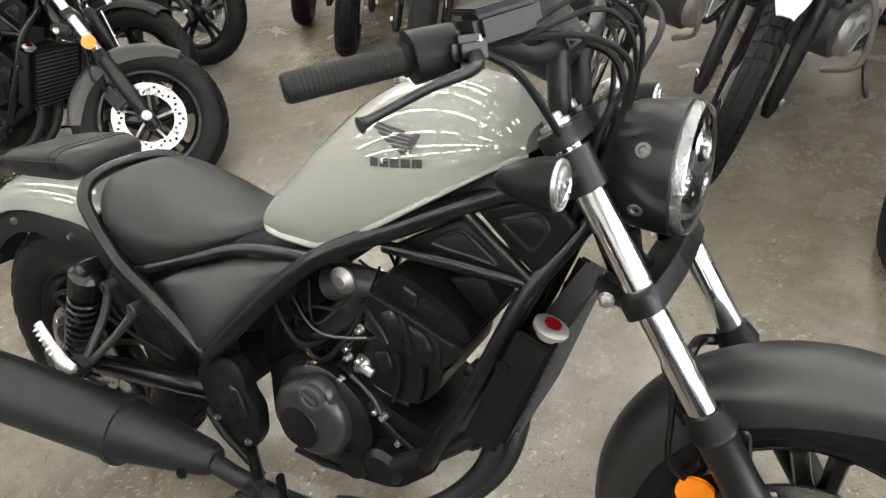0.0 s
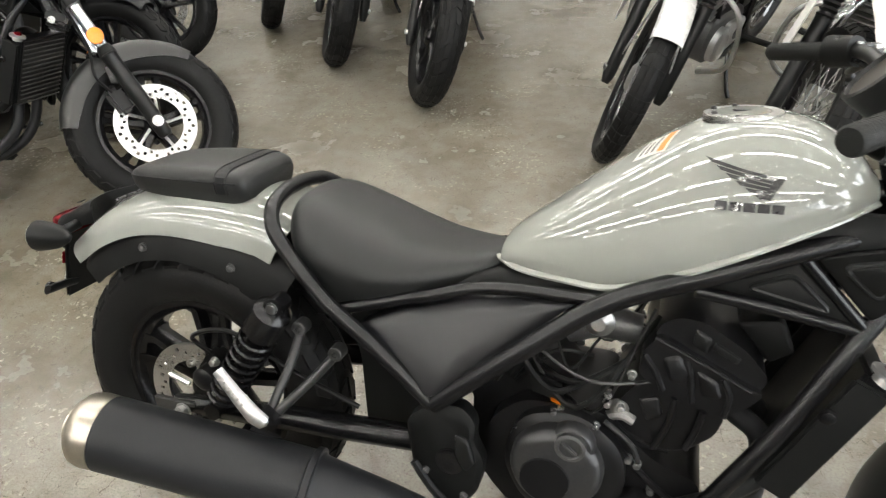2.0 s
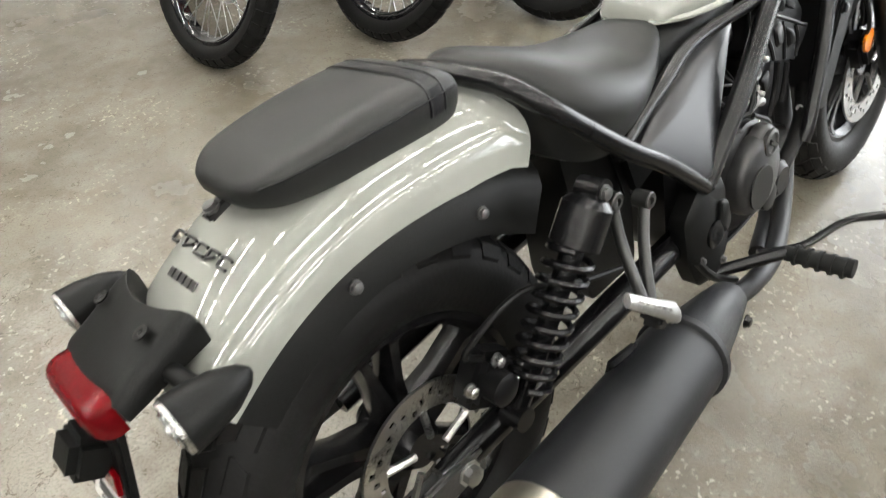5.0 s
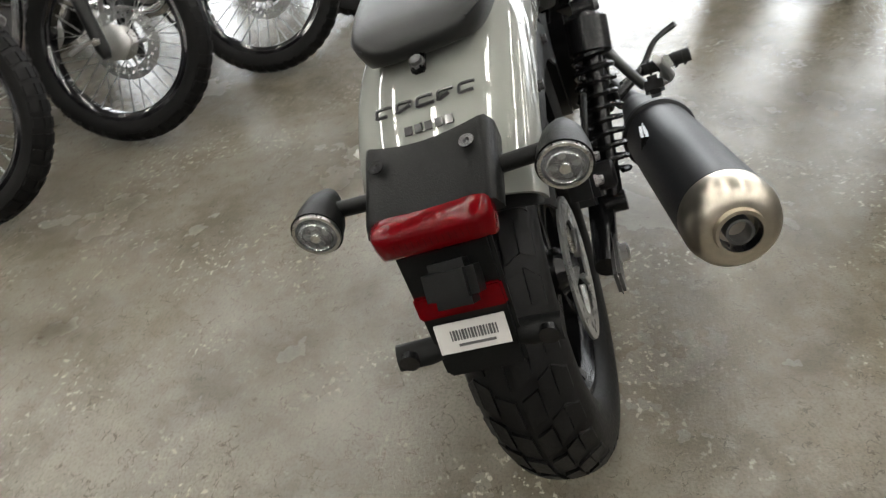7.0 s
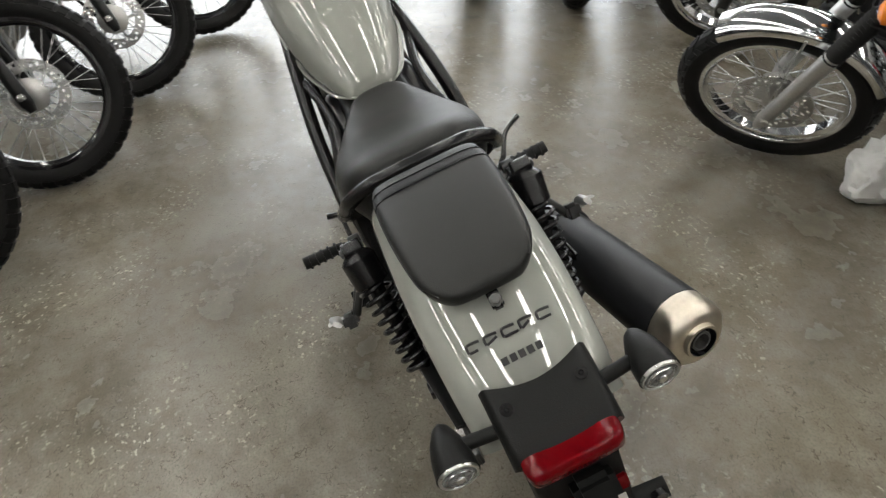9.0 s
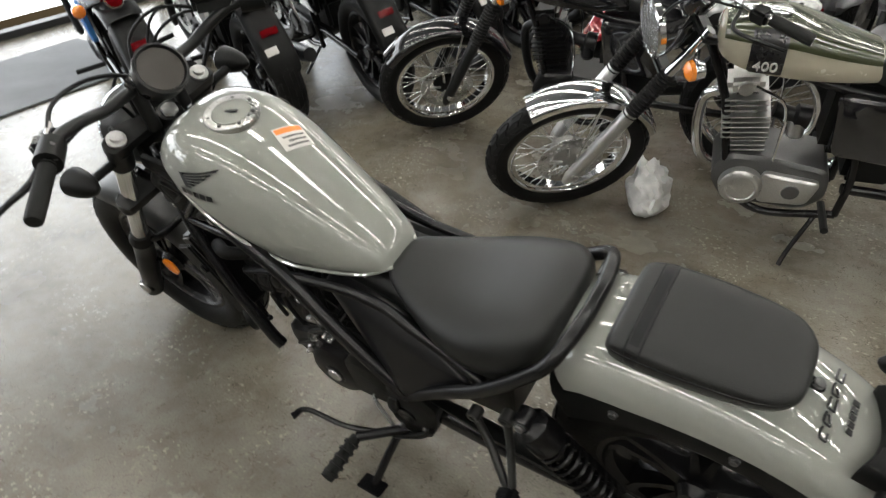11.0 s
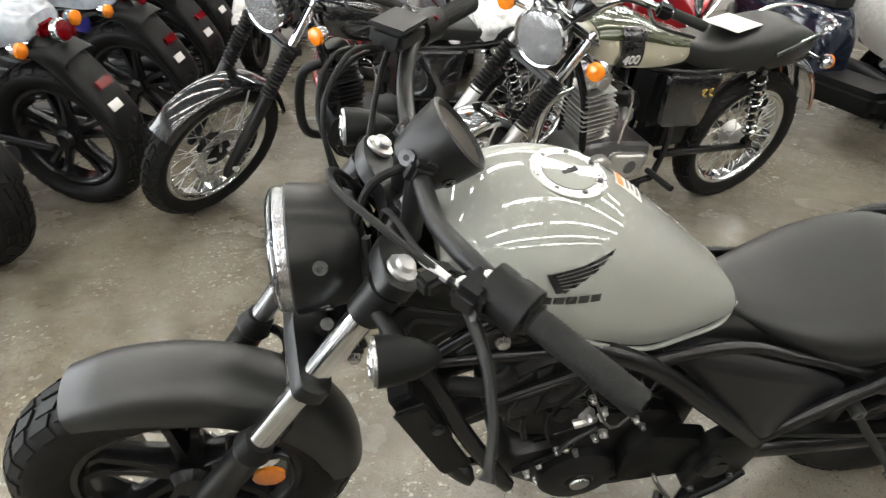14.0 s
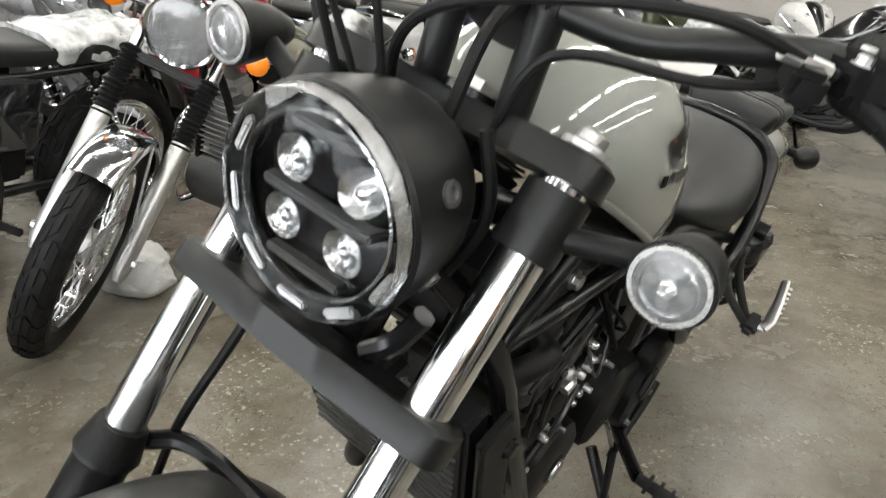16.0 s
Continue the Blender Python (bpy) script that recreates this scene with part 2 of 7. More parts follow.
def spline(pts, steps=6):
    pts = [Vector(p) for p in pts]
    if len(pts) < 3:
        return pts
    ext = [pts[0] * 2 - pts[1]] + pts + [pts[-1] * 2 - pts[-2]]
    out = []
    for i in range(1, len(ext) - 2):
        a, b, c, d = ext[i - 1:i + 3]
        for k in range(steps):
            t = k / steps
            out.append(0.5 * (2 * b + (c - a) * t + (2 * a - 5 * b + 4 * c - d) * t * t + (3 * b - a - 3 * c + d) * t ** 3))
    out.append(pts[-1])
    return out


def tube(pts, r, seg=10, steps=6, bm=None, flat=1.0, smooth=True):
    """A round bar along a smooth line; r: a number, or one for each given point."""
    bm = bm or bmesh.new()
    line = spline(pts, steps) if smooth else [Vector(p) for p in pts]
    n = len(line)
    if isinstance(r, (int, float)):
        rad = [r] * n
    else:
        rad = [float(np.interp(i / (n - 1) * (len(r) - 1), range(len(r)), r)) for i in range(n)]
    rings, up = [], None
    for i, p in enumerate(line):
        d = (line[min(i + 1, n - 1)] - line[max(i - 1, 0)]).normalized()
        if up is None:
            up = d.orthogonal().normalized()
        up = (up - d * up.dot(d)).normalized()
        s = d.cross(up)
        rings.append([p + (up * math.cos(a) + s * math.sin(a) * flat) * rad[i] for a in [2 * math.pi * k / seg for k in range(seg)]])
    bridge(bm, rings)
    return bm


def lathe(profile, origin=(0, 0, 0), axis=(0, 1, 0), seg=32, bm=None, caps=True):
    """Turns (along, radius) pairs about an axis."""
    bm = bm or bmesh.new()
    d = Vector(axis).normalized()
    u = d.orthogonal().normalized()
    v = d.cross(u)
    o = Vector(origin)
    rings = [[o + d * a + (u * math.cos(t) + v * math.sin(t)) * max(r, 1e-4) for t in [2 * math.pi * k / seg for k in range(seg)]] for a, r in profile]
    bridge(bm, rings, True, caps)
    return bm


def box(size, at=(0, 0, 0), rot=(0, 0, 0), bevel=0.004, bm=None, taper=1.0):
    bm = bm or bmesh.new()
    tmp = bmesh.new()
    bmesh.ops.create_cube(tmp, size=1)
    for v in tmp.verts:
        k = taper if v.co.z > 0 else 1
        v.co = Vector((v.co.x * size[0] * k, v.co.y * size[1] * k, v.co.z * size[2]))
    if bevel:
        bmesh.ops.bevel(tmp, geom=list(tmp.edges), offset=min(bevel, min(size) * 0.45), segments=2, affect="EDGES")
    m = pose(*at, *rot)
    remap = {v: bm.verts.new(m @ v.co) for v in tmp.verts}
    for f in tmp.faces:
        bm.faces.new([remap[v] for v in f.verts])
    tmp.free()
    return bm


def plate(outline, thick, at_y, bevel=0.003, bm=None, slope=None):
    """A plate in the bike's side plane: outline of (x, z); slope(x, z) gives a y offset."""
    bm = bm or bmesh.new()
    pts = [Vector((p[0], 0, p[1])) for p in outline]
    c = sum(pts, Vector()) / len(pts)
    sgn = 1 if at_y >= 0 else -1
    rings = []
    for off, k in ((0, 1.0), (thick - bevel, 1.0), (thick, None)):
        ring = []
        for p in pts:
            q = p if k else p + (c - p).normalized() * bevel * 1.5
            y = at_y + sgn * (off - thick / 2) + (slope(q.x, q.z) if slope else 0)
            ring.append(Vector((q.x, y, q.z)))
        rings.append(ring)
    bridge(bm, rings)
    return bm


def domed(outline, y_of, thick, bulge, bm=None):
    """A cushioned panel on the bike's side: outline of (x, z); y_of(x, z) gives the plane, bulge how far its middle swells."""
    bm = bm or bmesh.new()
    pts = [Vector(p) for p in outline]
    c = sum(pts, Vector((0, 0))) / len(pts)
    rings = []
    for k, lift in ((1.0, -thick), (1.0, -0.003), (0.985, 0.0), (0.95, 0.12), (0.85, 0.36), (0.65, 0.70), (0.40, 0.92), (0.10, 1.0)):
        ring = []
        for p in pts:
            q = c + (p - c) * k
            y = y_of(q.x, q.y)
            ring.append(Vector((q.x, y + math.copysign(1, y) * (lift * bulge if lift > 0 else lift), q.y)))
        rings.append(ring)
    bridge(bm, rings)
    return bm


def rounded(outline, r=0.02, n=4):
    """Rounds the corners of an outline of (x, z) pairs."""
    out = []
    m = len(outline)
    for i in range(m):
        p = Vector(outline[i])
        a = Vector(outline[i - 1]) - p
        b = Vector(outline[(i + 1) % m]) - p
        k = min(r, a.length * 0.45, b.length * 0.45)
        a, b = p + a.normalized() * k, p + b.normalized() * k
        for j in range(n + 1):
            t = j / n
            out.append(tuple((1 - t) ** 2 * a + 2 * t * (1 - t) * p + t * t * b))
    return out


def body(sections, seg=20, power=0.8, mid=0.3, under=0.85, bm=None, tail=True, crown=1.0):
    """A tank or seat: sections of (x, top, bottom, half width)."""
    bm = bm or bmesh.new()
    rings = []
    dense = []
    xs = list(range(len(sections)))
    for q in np.linspace(0, len(sections) - 1, (len(sections) - 1) * 4 + 1):
        i = int(min(q, len(sections) - 2))
        a, b = sections[max(i - 1, 0)], sections[i]
        c, d = sections[i + 1], sections[min(i + 2, len(sections) - 1)]
        t = q - i
        dense.append([0.5 * (2 * b[k] + (c[k] - a[k]) * t + (2 * a[k] - 5 * b[k] + 4 * c[k] - d[k]) * t * t + (3 * b[k] - a[k] - 3 * c[k] + d[k]) * t ** 3) for k in range(4)])
    for x, top, bot, hw in dense:
        zm = bot + (top - bot) * mid
        ring = []
        half = []
        half.append((hw * under * 0.6, bot))
        half.append((hw * under, bot + 0.002))
        half.append((hw * (0.5 + under / 2), bot + (zm - bot) * 0.4))
        for k in range(seg // 2 + 1):
            u = k / (seg // 2) * math.pi / 2
            half.append((hw * math.cos(u) ** power, zm + (top - zm) * math.sin(u) ** crown))
        ring = [Vector((x, y, z)) for y, z in half] + [Vector((x, -y, z)) for y, z in reversed(half[:-1])]
        rings.append(ring)
    bridge(bm, rings)
    return bm


def arch(line, hw, drop, thick=0.004, power=0.5, seg=12, bm=None):
    """A mudguard: centre line points (x, z, half width, side drop) with an arched section."""
    bm = bm or bmesh.new()
    n = len(line)
    P = spline([(p[0], 0, p[1]) for p in line], 5)
    rings = []
    low = (P[0] + P[-1]) / 2 - Vector((0, 0, 0.05))
    for i, p in enumerate(P):
        q = i / (len(P) - 1) * (n - 1)
        w = float(np.interp(q, range(n), [l[2] for l in line])) if len(line[0]) > 2 else hw
        dr = float(np.interp(q, range(n), [l[3] for l in line])) if len(line[0]) > 3 else drop
        d = (P[min(i + 1, len(P) - 1)] - P[max(i - 1, 0)]).normalized()
        nn = Vector((0, 1, 0)).cross(d).normalized()
        if nn.dot(p - low) < 0:
            nn = -nn
        outer, inner = [], []
        for k in range(seg + 1):
            a = math.pi * k / seg
            cy, sz = math.cos(a), math.sin(a) ** power
            outer.append(p + Vector((0, cy * w, 0)) - nn * (1 - sz) * dr)
            inner.append(p + Vector((0, cy * (w - thick), 0)) - nn * ((1 - sz) * dr + thick * sz))
        rings.append(outer + list(reversed(inner)))
    bridge(bm, rings)
    return bm


def crumple(bm, amp, scale):
    """Pushes a skin in and out into folds."""
    bmesh.ops.subdivide_edges(bm, edges=list(bm.edges), cuts=1, use_grid_fill=True)
    bm.normal_update()
    for v in bm.verts:
        a = abs(noise.noise(v.co * scale)) - 0.25 + 0.6 * (abs(noise.noise(v.co * scale * 2.7 + Vector((3, 1, 7)))) - 0.25)
        v.co += v.normal * amp * 2 * a
    return bm


def thing(name, label, category, group="", m=None):
    e = new(name)
    e.empty_display_size = 0.1
    tagged(e, label, category, group)
    if m:
        e.matrix_world = m
    return e


def bolt(at, axis, r=0.007, h=0.006, bm=None):
    return lathe([(-0.004, r * 1.3), (0, r * 1.3), (0, r), (h * 0.8, r), (h, r * 0.7)], at, axis, 8, bm)


def letters(text, size, mat, parent, m, label, name="lettering", thick=0.0006, wide=1.0):
    cu = bpy.data.curves.new(name, "FONT")
    cu.body, cu.size, cu.extrude, cu.align_x, cu.align_y, cu.resolution_u = text, size, thick, "CENTER", "CENTER", 3
    tmp = bpy.data.objects.new(name, cu)
    me = bpy.data.meshes.new_from_object(tmp)
    bpy.data.objects.remove(tmp)
    for v in me.vertices:
        v.co.x *= wide
    me.materials.clear()
    me.materials.append(mat)
    ob = new(name, me)
    ob.parent = parent
    ob.matrix_local = m
    tagged(ob, label)
    return ob


def moved(bm, xf):
    if xf is not None:
        bmesh.ops.transform(bm, matrix=xf, verts=bm.verts)
    return bm


# ---- parts shared by all motorcycles ----
def tyre_mesh(cx, cz, r, width, rim_r, tread="street", seg=56):
    hw = width / 2
    prof = [(-hw * 0.62, rim_r), (-hw * 0.86, rim_r + 0.012), (-hw * 0.98, rim_r + (r - rim_r) * 0.42), (-hw * 0.97, rim_r + (r - rim_r) * 0.62),
            (-hw * 0.84, r - 0.026), (-hw * 0.6, r - 0.011), (-hw * 0.3, r - 0.004), (0, r - 0.002), (hw * 0.3, r - 0.004), (hw * 0.6, r - 0.011),
            (hw * 0.84, r - 0.026), (hw * 0.97, rim_r + (r - rim_r) * 0.62), (hw * 0.98, rim_r + (r - rim_r) * 0.42), (hw * 0.86, rim_r + 0.012), (hw * 0.62, rim_r)]
    bm = lathe(prof, (cx, 0, cz), (0, 1, 0), seg, caps=False)
    carcass, bm = bm, bmesh.new()
    u, v, d = None, None, Vector((0, 1, 0))
    u = d.orthogonal().normalized()
    v = d.cross(u)

    def spot(a, y, h):
        rr = float(np.interp(abs(y) / hw, [0, 0.3, 0.6, 0.84, 0.97], [r - 0.002, r - 0.004, r - 0.011, r - 0.026, rim_r + (r - rim_r) * 0.62])) + h
        return Vector((cx, y, cz)) + (u * math.cos(a) + v * math.sin(a)) * rr

    def block(cells, h):
        top = [bm.verts.new(spot(a, y, h)) for a, y in cells]
        low = [bm.verts.new(spot(a, y, -0.003)) for a, y in cells]
        n = len(cells)
        bm.faces.new(top)
        for i in range(n):
            bm.faces.new((top[i], low[i], low[(i + 1) % n], top[(i + 1) % n]))

    if tread == "street":
        n = 30
        for k in range(n):
            a = 2 * math.pi * k / n
            for s in (-1, 1):
                block([(a, s * hw * 0.06), (a + 0.15, s * hw * 0.06), (a + 0.19, s * hw * 0.38), (a + 0.05, s * hw * 0.38)], 0.0055)
                block([(a + 0.08, s * hw * 0.43), (a + 0.23, s * hw * 0.43), (a + 0.27, s * hw * 0.68), (a + 0.12, s * hw * 0.68)], 0.0055)
                block([(a + 0.12, s * hw * 0.70), (a + 0.27, s * hw * 0.70), (a + 0.22, s * hw * 0.90), (a + 0.10, s * hw * 0.90)], 0.0055)
    elif tread == "knobby":
        n = 44
        for k in range(n):
            a = 2 * math.pi * (k + 0.0) / n
            o = 0.07 if k % 2 else 0
            for y0, y1 in ((-0.92, -0.55), (-0.4, -0.03), (0.06, 0.42), (0.55, 0.92)):
                block([(a, y0 * hw), (a + 0.095, y0 * hw), (a + 0.095, y1 * hw), (a, y1 * hw)], 0.0045)
    return carcass, bm


def rim_mesh(cx, cz, rim_r, width, seg=40):
    hw = width / 2 * 0.66
    prof = [(-hw, rim_r + 0.004), (-hw, rim_r - 0.010), (-hw * 0.8, rim_r - 0.014), (-hw * 0.6, rim_r - 0.026), (hw * 0.6, rim_r - 0.026), (hw * 0.8, rim_r - 0.014),
            (hw, rim_r - 0.010), (hw, rim_r + 0.004), (hw * 0.8, rim_r + 0.008), (-hw * 0.8, rim_r + 0.008)]
    return lathe(prof + prof[:1], (cx, 0, cz), (0, 1, 0), seg, caps=False)


def cast_spoke(cx, cz, r0, r1, ang, width):
    bm = bmesh.new()
    d = Vector((math.cos(ang), 0, math.sin(ang)))
    n = Vector((-d.z, 0, d.x))
    c = Vector((cx, 0, cz))
    rings = []
    for r, w, t in ((r0, 0.022, 0.030), ((r0 + r1) / 2, 0.012, 0.022), (r1 - 0.02, 0.013, 0.022), (r1, 0.024, 0.034)):
        w, t = w, t * width / 0.13
        rings.append([c + d * r + n * a * w + Vector((0, b * t, 0)) for a, b in ((-1, -0.4), (-0.6, -1), (0.6, -1), (1, -0.4), (1, 0.4), (0.6, 1), (-0.6, 1), (-1, 0.4))])
    bridge(bm, rings)
    return bm


def disc_mesh(cx, cz, y, r, holes=18):
    """A brake disc with drilled holes through it."""
    bm = bmesh.new()
    n = holes * 4
    thick = 0.0025
    radii = (r * 0.66, r * 0.70, r * 0.77, r * 0.85, r * 0.93, r)
    vs = {}
    for s in (-1, 1):
        for i, rr in enumerate(radii):
            for k in range(n):
                a = 2 * math.pi * k / n
                vs[s, i, k] = bm.verts.new((cx + rr * math.cos(a), y + s * thick, cz + rr * math.sin(a)))
    for i in range(5):
        for k in range(n):
            j = (k + 1) % n
            gone = lambda q, c: (q == 2 and c % 4 == 0) or (q == 1 and c % 8 == 2) or (q == 3 and c % 8 == 6)
            hole = gone(i, k)
            for s in (-1, 1):
                if not hole:
                    bm.faces.new((vs[s, i, k], vs[s, i, j], vs[s, i + 1, j], vs[s, i + 1, k]))
            if hole:
                quad = [(i, k), (i, j), (i + 1, j), (i + 1, k)]
                for a, b in zip(quad, quad[1:] + quad[:1]):
                    bm.faces.new((vs[-1, *a], vs[-1, *b], vs[1, *b], vs[1, *a]))
    for i in (0, 5):
        for k in range(n):
            j = (k + 1) % n
            bm.faces.new((vs[-1, i, k], vs[-1, i, j], vs[1, i, j], vs[1, i, k]))
    return bm


def wheel(parent, cx, cz, r, rim_r, width, kind="cast", rim_mat=None, disc=0, tread="street", disc_r=0.13, xf=None, hub_mat=None, disc_mat=None, tyre_seg=56):
    rim_mat = rim_mat or M_FRAME
    w = part("wheel", moved(rim_mesh(cx, cz, rim_r, width), xf), rim_mat, parent)
    carcass, blocks = tyre_mesh(cx, cz, r, width, rim_r, tread, tyre_seg)
    ty = part("tyre", moved(carcass, xf), M_RUBBER, w, "black rubber tyre", 45)
    tagged(part("tread", moved(blocks, xf), M_RUBBER, w, "cut rubber tread blocks", 30), kind="stuff")
    hub_r = 0.042 if kind == "cast" else 0.06
    hw = width * 0.42
    part("hub", moved(lathe([(-hw, 0.012), (-hw, hub_r * 0.7), (-hw * 0.7, hub_r), (-hw * 0.4, hub_r * 0.8), (hw * 0.4, hub_r * 0.8), (hw * 0.7, hub_r), (hw, hub_r * 0.7), (hw, 0.012)], (cx, 0, cz), (0, 1, 0), 20), xf), hub_mat or rim_mat, w)
    if kind == "cast":
        for k in range(5):
            for off in (-0.16, 0.16):
                a = 2 * math.pi * k / 5 + 0.3
                bm = cast_spoke(cx, cz, 0.03, rim_r - 0.018, a + off, width)
                part("spoke", moved(bm, xf), rim_mat, w)
    else:
        for k in range(36):
            a = 2 * math.pi * k / 36
            s = 1 if k % 2 else -1
            b = a + (0.55 if k % 4 < 2 else -0.55)
            bm = tube([(cx + hub_r * 0.9 * math.cos(b), s * hw * 0.7, cz + hub_r * 0.9 * math.sin(b)), (cx + (rim_r - 0.022) * math.cos(a), 0, cz + (rim_r - 0.022) * math.sin(a))], 0.0019, 4, smooth=False)
            part("spoke", moved(bm, xf), M_STEEL, w)
    if disc:
        part("brake_disc", moved(disc_mesh(cx, cz, disc * (hw + 0.012), disc_r), xf), disc_mat or M_STEEL, w, "drilled steel brake disc")
        for k in range(5):
            a = 2 * math.pi * k / 5
            y = disc * (hw + 0.012)
            arm = tube([(cx + 0.03 * math.cos(a), y, cz + 0.03 * math.sin(a)), (cx + disc_r * 0.68 * math.cos(a + 0.2), y, cz + disc_r * 0.68 * math.sin(a + 0.2))], 0.006, 6, smooth=False)
            part("disc_arm", moved(arm, xf), disc_mat or M_STEEL, w)
    return w


def shock(parent, top, low, r=0.032, turns=9, spring=None, can=True):
    top, low = Vector(top), Vector(low)
    d = (low - top)
    ln = d.length
    d.normalize()
    s = part("shock_absorber", lathe([(0, 0.012), (0.0, r * 0.55), (ln * 0.97, r * 0.42), (ln, 0.012)], top, d, 16), M_FRAME, parent)
    if can:
        part("spring_cover", lathe([(0.005, 0.018), (0.012, r * 0.9), (0.02, r * 1.12), (0.075, r * 1.12), (0.08, r * 0.8)], top, d, 20), M_FRAME, s)
    u = d.orthogonal().normalized()
    v = d.cross(u)
    a0, a1 = (0.08 if can else 0.03), ln - 0.05
    pts = [top + d * (a0 + (a1 - a0) * k / (turns * 12)) + (u * math.cos(k / 12 * 2 * math.pi) + v * math.sin(k / 12 * 2 * math.pi)) * r for k in range(turns * 12 + 1)]
    part("spring", tube(pts, 0.0048, 6, smooth=False), spring or M_FRAME, s)
    part("eyelet", lathe([(-0.018, 0.008), (-0.018, 0.018), (0.018, 0.018), (0.018, 0.008)], top, (0, 1, 0), 14), M_FRAME, s)
    part("mount_bolt", bolt(top + Vector((0, math.copysign(0.02, top.y), 0)), (0, math.copysign(1, top.y), 0), 0.009), M_DARKALU, s)
    part("eyelet", lathe([(-0.018, 0.008), (-0.018, 0.018), (0.018, 0.018), (0.018, 0.008)], low, (0, 1, 0), 14), M_FRAME, s)
    return s


def bullet_signal(parent, at, stem_from, face, lens_mat, r=0.03, length=0.075, mat=None, name="turn_signal"):
    """A bullet-shaped lamp on a stalk; face: the way its lens looks."""
    f = Vector(face).normalized()
    at = Vector(at)
    prof = [(-length, 0.004), (-length * 0.9, r * 0.42), (-length * 0.6, r * 0.78), (-length * 0.25, r * 0.97), (0, r * 1.02), (0.004, r * 1.04), (0.004, r * 0.92)]
    s = part(name, lathe(prof, at, f, 24), mat or M_PLASTIC, parent)
    part("signal_bowl", lathe([(0.0045, r * 0.90), (0.001, r * 0.62), (0.003, r * 0.58), (-0.004, r * 0.30), (0.002, r * 0.22), (0.004, 0.001)], at, f, 20, caps=False), M_REFLECTOR, s)
    part("lens_ring", lathe([(0.0042, r * 0.97), (0.0085, r * 0.95), (0.0085, r * 0.84), (0.005, r * 0.82)], at, f, 24, caps=False), M_STEEL, s, "bright lens ring")
    for k in range(4):
        a = math.pi / 4 + k * math.pi / 2
        u = f.orthogonal().normalized()
        part("lamp_segment", lathe([(0.003, r * 0.17), (0.006, r * 0.14), (0.006, 0.001)], at + (u * math.cos(a) + f.cross(u) * math.sin(a)) * r * 0.40, f, 8), M_DARKALU, s)
    part("lens", lathe([(0.002, r * 0.93), (0.007, r * 0.90), (0.011, r * 0.6), (0.0125, 0.001)], at, f, 24), lens_mat, s)
    part("lens_ring", lathe([(0.0085, r * 0.68), (0.0118, r * 0.63), (0.0090, r * 0.56)], at, f, 24, caps=False), M_REFLECTOR, s)
    part("lens_boss", lathe([(0.011, r * 0.24), (0.0138, r * 0.20), (0.0142, 0.001)], at, f, 14), M_REFLECTOR, s)
    part("stalk", tube([stem_from, at - f * length * 0.45], 0.0105, 10, smooth=False), mat or M_PLASTIC, s)
    return s


